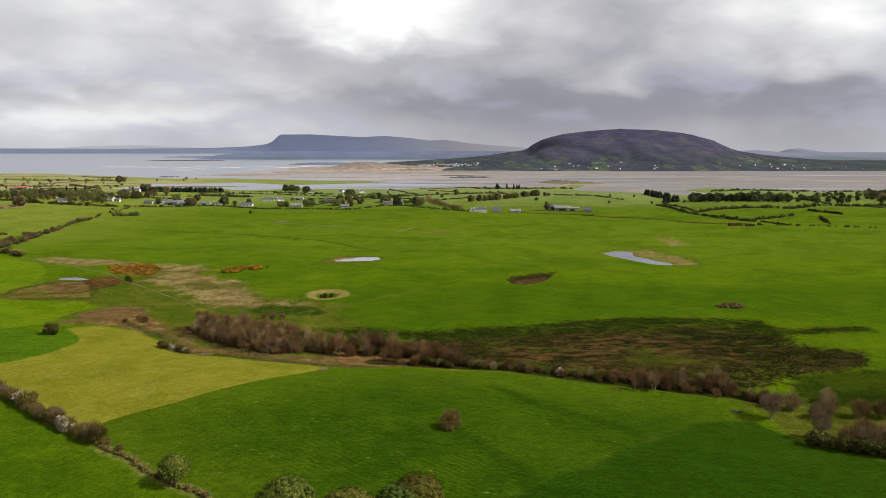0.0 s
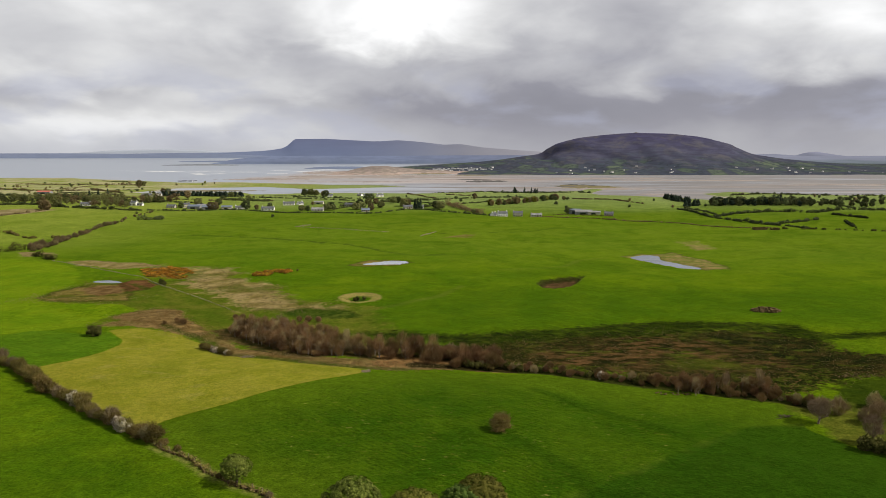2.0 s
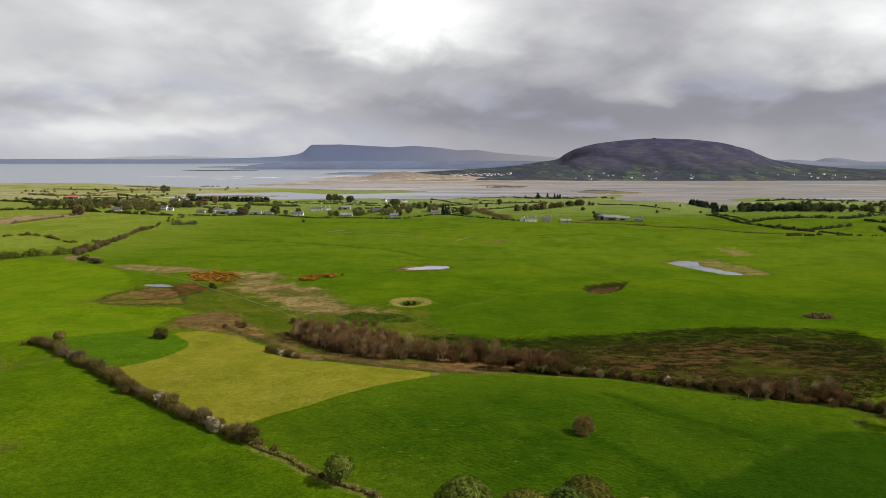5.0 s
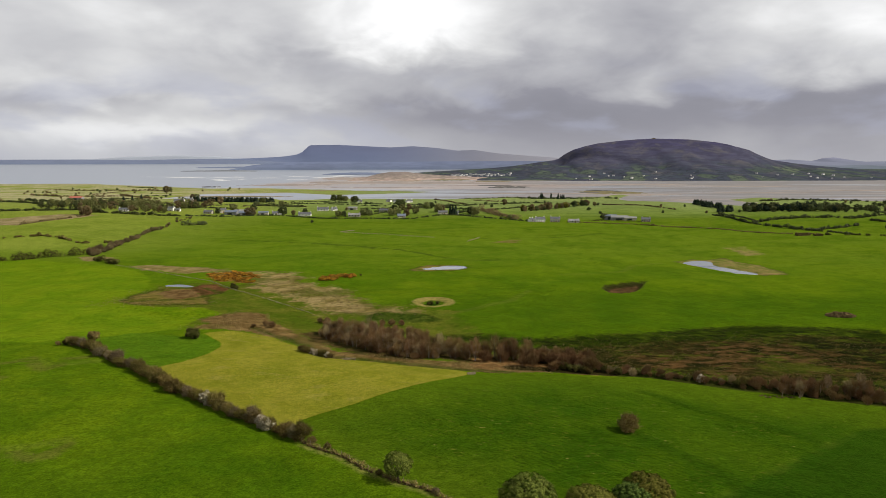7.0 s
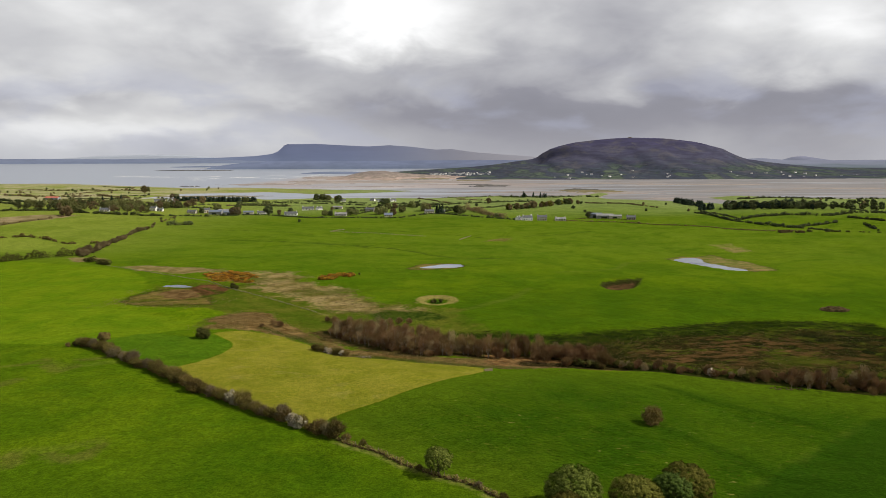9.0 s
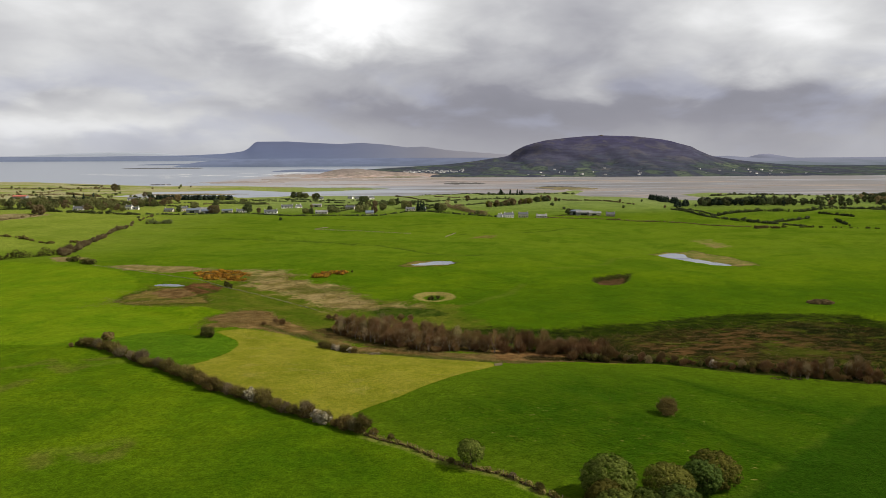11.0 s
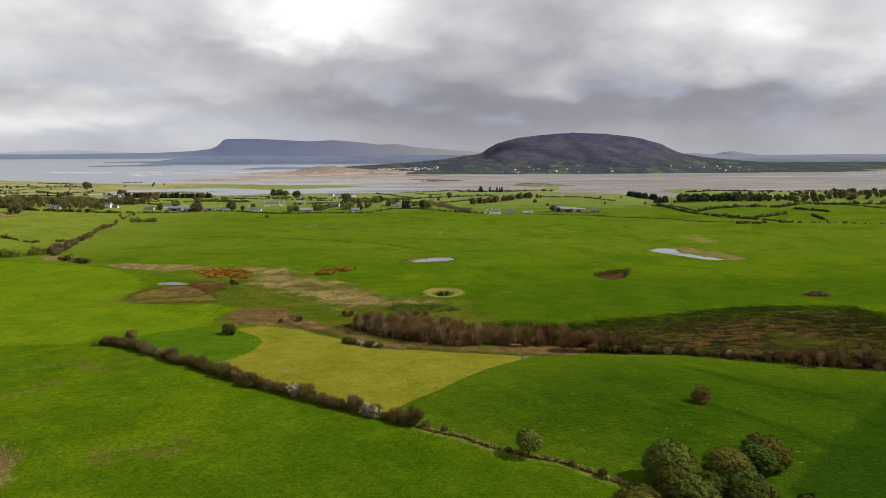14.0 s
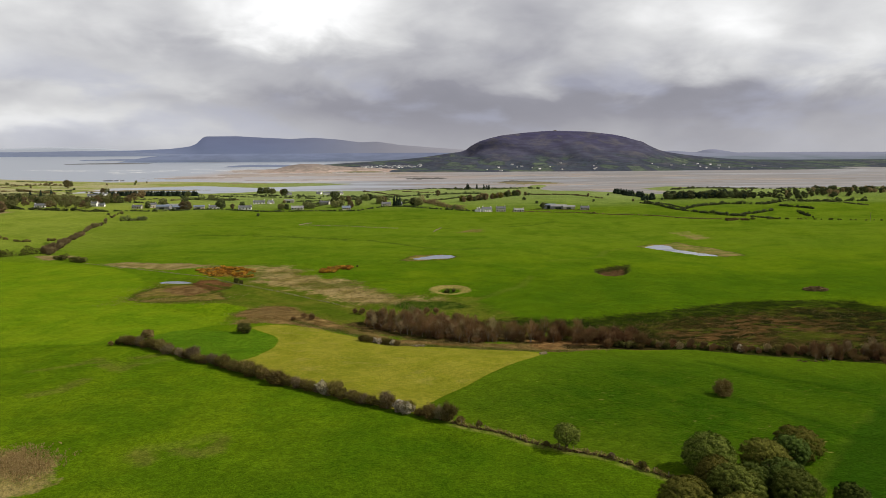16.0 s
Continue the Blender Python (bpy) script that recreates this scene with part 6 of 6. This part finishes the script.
woodland("dark scattered wood behind the shore fields", strew(110, lambda k, a, b: (425 + 340 * k + 15 * a, 845 + 130 * k + 45 * b)), [FAR_DARK, FAR_HEDGE, FAR_HEDGE, FAR_BUDS], 403, 8)
woodland("scattered scrub on the shore flats", strew(60, lambda k, a, b: (-780 + 240 * a, 1310 + 240 * b)), [FAR_BUDS, FAR_OLIVE, FAR_DARK], 404, 5, "scrubland")
woodland("scattered field bushes near the bay", [(x, y) for x, y in strew(30, lambda k, a, b: (110 + 510 * a, 965 + 160 * b)) if float(inside_by(LAND, x, y)) > 30], [FAR_DARK, FAR_BUDS, FAR_DARK], 405, 4, "scrubland")


# ---- houses ----
def box(x0, x1, y0, y1, z0, z1):
    v = [(x, y, z) for z in (z0, z1) for x, y in ((x0, y0), (x1, y0), (x1, y1), (x0, y1))]
    return v, [(0, 3, 2, 1), (4, 5, 6, 7), (0, 1, 5, 4), (1, 2, 6, 5), (2, 3, 7, 6), (3, 0, 4, 7)]


def gabled(w, d, h, rise):
    """Walls with gable ends, the ridge along x."""
    a, b = w / 2, d / 2
    v = [(-a, -b, -1), (a, -b, -1), (a, b, -1), (-a, b, -1), (-a, -b, h), (a, -b, h), (a, b, h), (-a, b, h), (-a, 0, h + rise), (a, 0, h + rise)]
    return v, [(0, 1, 5, 4), (2, 3, 7, 6), (1, 2, 6, 9, 5), (3, 0, 4, 8, 7), (0, 3, 2, 1), (4, 5, 9, 8), (6, 7, 8, 9)]


def roof_slabs(w, d, h, rise, over=0.35, thick=0.18):
    a, b = w / 2 + over, d / 2 + over
    drop = rise * over / (d / 2)
    pieces = []
    for s in (-1, 1):
        v = [(-a, s * b, h - drop), (a, s * b, h - drop), (a, 0, h + rise), (-a, 0, h + rise)]
        v = [(x, y, z + 0.02) for x, y, z in v] + [(x, y, z + 0.02 + thick) for x, y, z in v]
        pieces.append((v, [(0, 1, 2, 3), (4, 7, 6, 5), (0, 4, 5, 1), (1, 5, 6, 2), (2, 6, 7, 3), (3, 7, 4, 0)]))
    return join(pieces)


def house(x, y, turn, w, d, h, wall_mat, roof_mat, label, rise=None, openings=4, chimneys=2, name="house", category="house", z=None):
    w, d, h = 0.85 * w, 0.70 * d, 0.80 * h
    rise = rise * 0.7 if rise else d * 0.30
    top = new(name)
    top.matrix_basis = pose(x, y, (min(gz(x + a, y + b) for a in (-w / 3, w / 3) for b in (-d / 3, d / 3)) if z is None else z) + 0.1, 0, 0, turn)
    part("wall", gabled(w, d, h, rise), wall_mat, top)
    part("roof", roof_slabs(w, d, h, rise), roof_mat, top)
    for k in range(chimneys):
        cx = -w / 2 + 0.6 if k == 0 else w / 2 - 0.6
        part("chimney", join([box(cx - 0.4, cx + 0.4, -0.35, 0.35, h, h + rise + 0.9), box(cx - 0.5, cx + 0.5, -0.45, 0.45, h + rise + 0.9, h + rise + 1.05)]), wall_mat, top)
    floors = 2 if h > 4.5 else 1
    for f in range(floors):
        for k in range(openings):
            ox = -w / 2 + w * (k + 0.5) / openings
            if f == 0 and k == openings // 2 and name == "house":
                part("door", join([box(ox - 0.5, ox + 0.5, -d / 2 - 0.06, -d / 2 + 0.02, 0, 1.9)]), PAINT, top)
                continue
            zz = 0.75 + 2.1 * f
            win = part("window", join([box(ox - 0.68, ox + 0.68, -d / 2 - 0.05, -d / 2 + 0.02, zz - 0.08, zz), box(ox - 0.68, ox - 0.6, -d / 2 - 0.05, -d / 2 + 0.02, zz, zz + 1.1), box(ox + 0.6, ox + 0.68, -d / 2 - 0.05, -d / 2 + 0.02, zz, zz + 1.1), box(ox - 0.68, ox + 0.68, -d / 2 - 0.05, -d / 2 + 0.02, zz + 1.1, zz + 1.18)]), WHITEWASH, top)
            part("pane", box(ox - 0.6, ox + 0.6, -d / 2 - 0.03, -d / 2 + 0.01, zz, zz + 1.1), GLASS_DARK, win)
    return tagged(top, label, category)


def shed(x, y, turn, w, d, h, wall_mat, roof_mat, label, rise=None):
    ob = house(x, y, turn, w, d, h, wall_mat, roof_mat, label, rise or d * 0.18, 0, 0, "farm_shed", "shed")
    part("door", box(-w * 0.2, w * 0.1, -d * 0.36 - 0.08, -d * 0.36 + 0.02, 0, h * 0.55), GLASS_DARK, ob, "dark open shed doorway")
    return ob


W, C, S = WHITEWASH, CREAM, SLATE
LANE_HOUSES = [
    (-225, 772, 4, 17, 8, 3.2, W, S, "long white bungalow with a slate roof"),
    (-354, 810, -10, 13, 8, 3.0, C, S, "grey bungalow beside the farm sheds"),
    (-340, 818, 30, 11, 8, 4.8, C, S, "grey farmhouse among trees"),
    (-264, 788, 20, 10, 7, 3.0, W, S, "small white cottage behind a hedge"),
    (-258, 792, 80, 8, 6, 2.8, W, S, "white cottage with its gable to the fields"),
    (-222, 858, 8, 17, 9, 3.0, W, S, "pale bungalow on a lane"),
    (-208, 860, 50, 9, 7, 3.0, W, S, "small white outhouse on a lane"),
    (-482, 1022, 5, 18, 9, 3.4, W, S, "white house near the inlet"),
    (-470, 1035, 70, 12, 8, 4.8, W, S, "two-storey white house near the inlet"),
    (-467, 823, 12, 13, 9, 3.0, W, S, "white house among budding trees"),
    (-408, 827, -15, 10, 8, 4.6, W, S, "white farmhouse at a wood edge"),
    (-398, 822, 0, 8, 6, 2.8, W, S, "white cottage at a wood edge"),
    (-684, 1662, 10, 16, 9, 3.5, W, S, "white shore house on the spit"),
    (-670, 1668, -20, 13, 8, 3.2, W, S, "white cottage on the spit"),
    (-657, 1664, 40, 10, 8, 3.6, W, S, "pale shore house on the spit"),
]
FIELD_HOUSES = [
    (-697, 1668, 0, 9, 7, 3.0, W, S, "small white cottage on the spit"),
    (-166, 767, 2, 16, 9, 2.6, C, SHEET_GREY, "low house with a grey metal roof"),
    (-138, 824, -20, 14, 8, 3.2, C, S, "grey house above a hedge"),
    (-111, 768, 8, 11, 9, 2.6, C, SHEET_BLUE, "low grey house under trees"),
    (-64, 792, 15, 13, 8, 3.0, C, S, "stone house beside dark cypresses"),
    (-49, 790, 0, 9, 6, 3.0, W, S, "white cottage beside dark cypresses"),
    (42, 706, 10, 12, 9, 4.2, W, S, "white farmhouse with outbuildings"),
    (33, 709, 60, 9, 6, 3.0, W, S, "white outhouse with a gabled roof"),
    (59, 713, -5, 12, 8, 4.9, C, S, "two-storey grey house in fields"),
    (78, 708, 0, 13, 7, 2.8, C, SHEET_GREY, "low grey house with a metal roof"),
    (157, 720, -12, 11, 8, 3.4, C, S, "stone house at the farmyard"),
    (-147, 1060, 5, 15, 8, 3.4, W, S, "white house near the bay"),
    (-128, 1064, 40, 12, 8, 3.2, W, S, "white bungalow near the bay"),
    (-160, 1066, -30, 9, 7, 3.0, W, S, "small white cottage near the bay"),
    (-205, 1050, 15, 9, 7, 3.0, W, S, "white cottage under round trees"),
]
for row in LANE_HOUSES + FIELD_HOUSES:
    house(*row)
for row in [
    (-302, 796, 6, 20, 12, 4.0, SHEET_GREY, SHEET_BLUE, "farm shed with a blue-grey roof"),
    (-322, 802, -4, 18, 14, 4.2, SHEET_GREY, SHEET_BLUE, "wide farm shed with a blue roof"),
    (-280, 792, 10, 14, 10, 4.0, C, SHEET_BLUE, "farm shed beside a bare tree"),
    (-312, 810, 0, 22, 12, 4.6, SHEET_GREY, SHEET_GREY, "farm shed with a weathered grey roof"),
    (136, 752, -8, 22, 14, 4.2, SHEET_GREY, SHEET_GREY, "large grey cattle shed"),
    (128, 762, -8, 16, 10, 5.4, SHEET_GREY, SHEET_BLUE, "pale-roofed barn behind the farmyard"),
    (146, 744, -8, 16, 9, 3.6, C, SHEET_GREY, "low open farm shed"),
    (-723, 1155, 0, 26, 14, 5.0, SHEET_GREY, RED_SHEET, "barn with a rusty red roof"),
    (-186, 872, 0, 14, 9, 3.4, C, SHEET_GREY, "grey shed in a hedged field"),
]:
    shed(*row)


def ruin(x, y, w, d, h, seed, label):
    rng = np.random.default_rng(seed)
    top = new("ruin")
    top.matrix_basis = pose(x, y, gz(x, y) - 0.1, 0, 0, rng.uniform(-20, 20))
    t = 0.6
    for x0, x1, y0, y1 in ((-w / 2, w / 2, -d / 2, -d / 2 + t), (-w / 2, w / 2, d / 2 - t, d / 2), (-w / 2, -w / 2 + t, -d / 2 + t, d / 2 - t), (w / 2 - t, w / 2, -d / 2 + t, d / 2 - t)):
        pieces = []
        n = 5
        for k in range(n):
            k0, k1 = k / n, (k + 1) / n
            top_z = h * rng.uniform(0.45, 1.0)
            if x1 - x0 > y1 - y0:
                pieces.append(box(x0 + (x1 - x0) * k0, x0 + (x1 - x0) * k1, y0, y1, -0.3, top_z))
            else:
                pieces.append(box(x0, x1, y0 + (y1 - y0) * k0, y0 + (y1 - y0) * k1, -0.3, top_z))
        part("wall", join(pieces), STONE, top)
    return tagged(top, label, "ruin")


ruin(266, 603, 11, 6, 2.6, 1, "roofless stone ruin in pasture")
ruin(277, 598, 7, 5, 2.0, 2, "low broken stone ruin in pasture")

# houses under the far hill
far_house = None
for i in range(90):
    if i < 56:
        x, y = dice.uniform(-110, 130), dice.uniform(2420, 2560)
    else:
        x, y = dice.uniform(250, 1500), dice.uniform(2110, 2330)
    z = hill_z(x, y) - 0.3
    w = dice.uniform(6, 11)
    if far_house is None:
        far_house = house(x, y, 0, 12, 8, 4.2, W, S, "small white house below the far hill", None, 0, 0, "cottage", "house", z=z)
        far_house["group"] = "houses below the far hill"
    else:
        copy_thing(far_house, pose(x, y, z, 0, 0, dice.uniform(-60, 60)) @ Matrix.Scale(w / 12, 4))


# ---- walls, stones, small things ----
def stone_shape(rng, cx, cy, cz, s):
    v, f = box(-1, 1, -1, 1, -1, 1)
    v = np.array(v) * s * rng.uniform(0.55, 1.0, (8, 1)) * rng.uniform(0.7, 1.2, 3)
    t = rng.uniform(0, 6.28)
    m = np.array(((math.cos(t), -math.sin(t), 0), (math.sin(t), math.cos(t), 0), (0, 0, 1)))
    return v @ m.T + np.array((cx, cy, cz)), f


def dry_wall(line, step, high, size, seed, label, name="field_wall", mat=None):
    rng = np.random.default_rng(seed)
    pieces = []
    for x, y, h in along(line, step):
        if rng.random() < 0.06:
            continue
        z = gz(x, y)
        for k in range(max(1, int(high / (size * 1.1)))):
            pieces.append(stone_shape(rng, x + rng.normal(0, 0.14), y + rng.normal(0, 0.14), z + size * 0.4 + k * size * 1.0, size * rng.uniform(0.4, 0.8)))
    top = new(name)
    part("stones", join(pieces), mat or STONE, top)
    return tagged(top, label, "wall")


near_wall = dry_wall(WALL_LINE[:9], 0.42, 0.9, 0.42, 1, "low tumbled stone field wall with posts")
for i, (x, y, h) in enumerate(along(WALL_LINE[:9], 3.0)):
    post = part("fence_post", tube([(x - 0.4, y + 0.4, gz(x, y) - 0.2), (x - 0.38, y + 0.42, gz(x, y) + 1.25)], (0.07, 0.06), 5), TIMBER, near_wall)
scrub_low = np.random.default_rng(77)
blobs = [(x + scrub_low.normal(0, 0.4), y + scrub_low.normal(0, 0.4) + 0.3, gz(x, y) + 0.35, scrub_low.uniform(0.4, 0.8), 0.8) for x, y, h in along(WALL_LINE[:9], 0.8)]
tagged(new("bramble", mesh_of("bramble", *leaf_cloud(scrub_low, blobs, 3200, 0.12), HEDGE_LEAF)), "low brown bramble along the field wall", "bramble", kind="stuff")
dry_wall([(-258, 406), (-222, 382), (-194, 362), (-176, 351), (-159, 331), (-141, 313), (-122, 297), (-102, 277)], 0.8, 0.6, 0.42, 2, "old mossy stone wall across the bog", mat=MOSSY)
dry_wall([(-146, 581), (-122, 571), (-88, 557), (-62, 552)], 1.3, 0.8, 0.6, 3, "pale tumbled stone wall in pasture", mat=STONE_PALE)
dry_wall([(-147, 581), (-138, 600)], 1.0, 1.0, 0.7, 4, "short pale stone wall in pasture", mat=STONE_PALE)
dry_wall([(-24, 567), (-35, 527)], 1.3, 0.7, 0.55, 7, "short pale stone wall in pasture", mat=STONE_PALE)
dry_wall([(72, 712), (118, 700), (163, 670), (214, 654), (256, 624)], 1.6, 1.0, 0.7, 5, "field wall beyond the large pasture")
dry_wall([(102, 748), (128, 735), (160, 712)], 1.5, 1.2, 0.8, 6, "pale wall of a farmyard")


def heap(name, label, cx, cy, rx, ry, n, size, high, seed, turn=0.0):
    rng = np.random.default_rng(seed)
    pieces = []
    for _ in range(n):
        t, r = rng.uniform(0, 6.28), math.sqrt(rng.random())
        a, b = rx * r * math.cos(t), ry * r * math.sin(t)
        x = cx + a * math.cos(turn) - b * math.sin(turn)
        y = cy + a * math.sin(turn) + b * math.cos(turn)
        pieces.append(stone_shape(rng, x, y, gz(x, y) + high * (1 - r) * rng.random(), size * rng.uniform(0.4, 1.0)))
    return tagged(new(name, mesh_of(name, *join(pieces), STONE)), label, "stones", kind="stuff")


heap("rubble_heap", "rubble heap of grey and brown stones in pasture", 129.5, 288, 6.5, 3.4, 260, 0.75, 2.0, 11, 0.0)
heap("scattered_stones", "loose pale stones at the bog edge", 122, 207, 7, 3, 60, 0.35, 0.3, 13)
heap("scattered_stones", "loose pale stones in the ditch", 58, 190.5, 6, 1.2, 36, 0.3, 0.2, 14)
tufts("rush_tufts", "brown weeds on a turf scar", [(-168, 189), (-166, 187), (-162, 185), (-159, 188), (-158, 196), (-153, 200), (-155, 203), (-163, 195)], 90, 0.22, SEDGES, 13, -0.2)
tufts("rush_tufts", "weedy turf scar in the near pasture", [(-132, 126), (-127, 124), (-124, 126), (-123, 131), (-125, 131), (-128, 127)], 60, 0.18, RUSHES, 15, 0.1)

# water trough, brushwood, fallen limbs, pole
trough = new("water_trough")
trough.matrix_basis = pose(-33.7, 195.6, gz(-33.7, 195.6), 0, 0, 20)
part("basin", join([box(-1.3, 1.3, -0.4, 0.4, 0, 0.12), box(-1.3, 1.3, -0.4, -0.32, 0.12, 0.6), box(-1.3, 1.3, 0.32, 0.4, 0.12, 0.6), box(-1.3, -1.22, -0.32, 0.32, 0.12, 0.6), box(1.22, 1.3, -0.32, 0.32, 0.12, 0.6)]), CONCRETE, trough)
part("water", box(-1.22, 1.22, -0.32, 0.32, 0.12, 0.2), POND_WATER, trough)
tagged(trough, "pale concrete water trough at the field corner", "trough")


def brushwood(x, y, seed, spread, mat, label):
    rng = np.random.default_rng(seed)
    pieces = []
    for _ in range(26):
        t, s = rng.uniform(0, 6.28), rng.uniform(0.6, 1.6) * spread
        a, b = rng.normal(0, spread * 0.5), rng.normal(0, spread * 0.3)
        z = gz(x + a, y + b) + rng.uniform(0.05, 0.45)
        pieces.append(tube([(x + a, y + b, z), (x + a + s * math.cos(t), y + b + s * math.sin(t) * 0.6, z + rng.uniform(-0.1, 0.4))], (0.08, 0.03), 4))
    return tagged(new("brushwood", mesh_of("brushwood", *join(pieces), mat)), label, "branches")


brushwood(84, 175.6, 1, 1.6, BARK, "dark pile of cut branches in the field")
brushwood(-74, 207.5, 2, 1.8, TIMBER, "pale fallen dead limbs by the stream")

pole = new("utility_pole")
pole.matrix_basis = pose(372, 552, gz(372, 552))
part("mast", tube([(0, 0, -0.5), (0, 0, 8.5)], (0.16, 0.11), 6), TIMBER, pole)
part("crossarm", box(-0.9, 0.9, -0.06, 0.06, 7.9, 8.05), TIMBER, pole)
tagged(pole, "wooden utility pole in pasture", "pole")


mound = np.random.default_rng(20)
stones = []
for _ in range(220):
    t_, r_ = mound.uniform(0, 6.28), math.sqrt(mound.random())
    stones.append(stone_shape(mound, 751 + 13 * r_ * math.cos(t_), 2895 + 13 * r_ * math.sin(t_), 133.6 + 4.2 * (1 - r_) * mound.random(), 1.6))
tagged(new("summit_cairn", mesh_of("summit_cairn", *join(stones), STONE)), "broad stone cairn on the hill summit", "cairn", kind="stuff")
tufts("sedge_tufts", "dark reed fringe of a pond", [(-50, 385), (-44, 388), (-36, 396), (-37, 403), (-34, 400), (-35, 393), (-44, 384)], 160, 0.3, SEDGES, 21, -0.8)
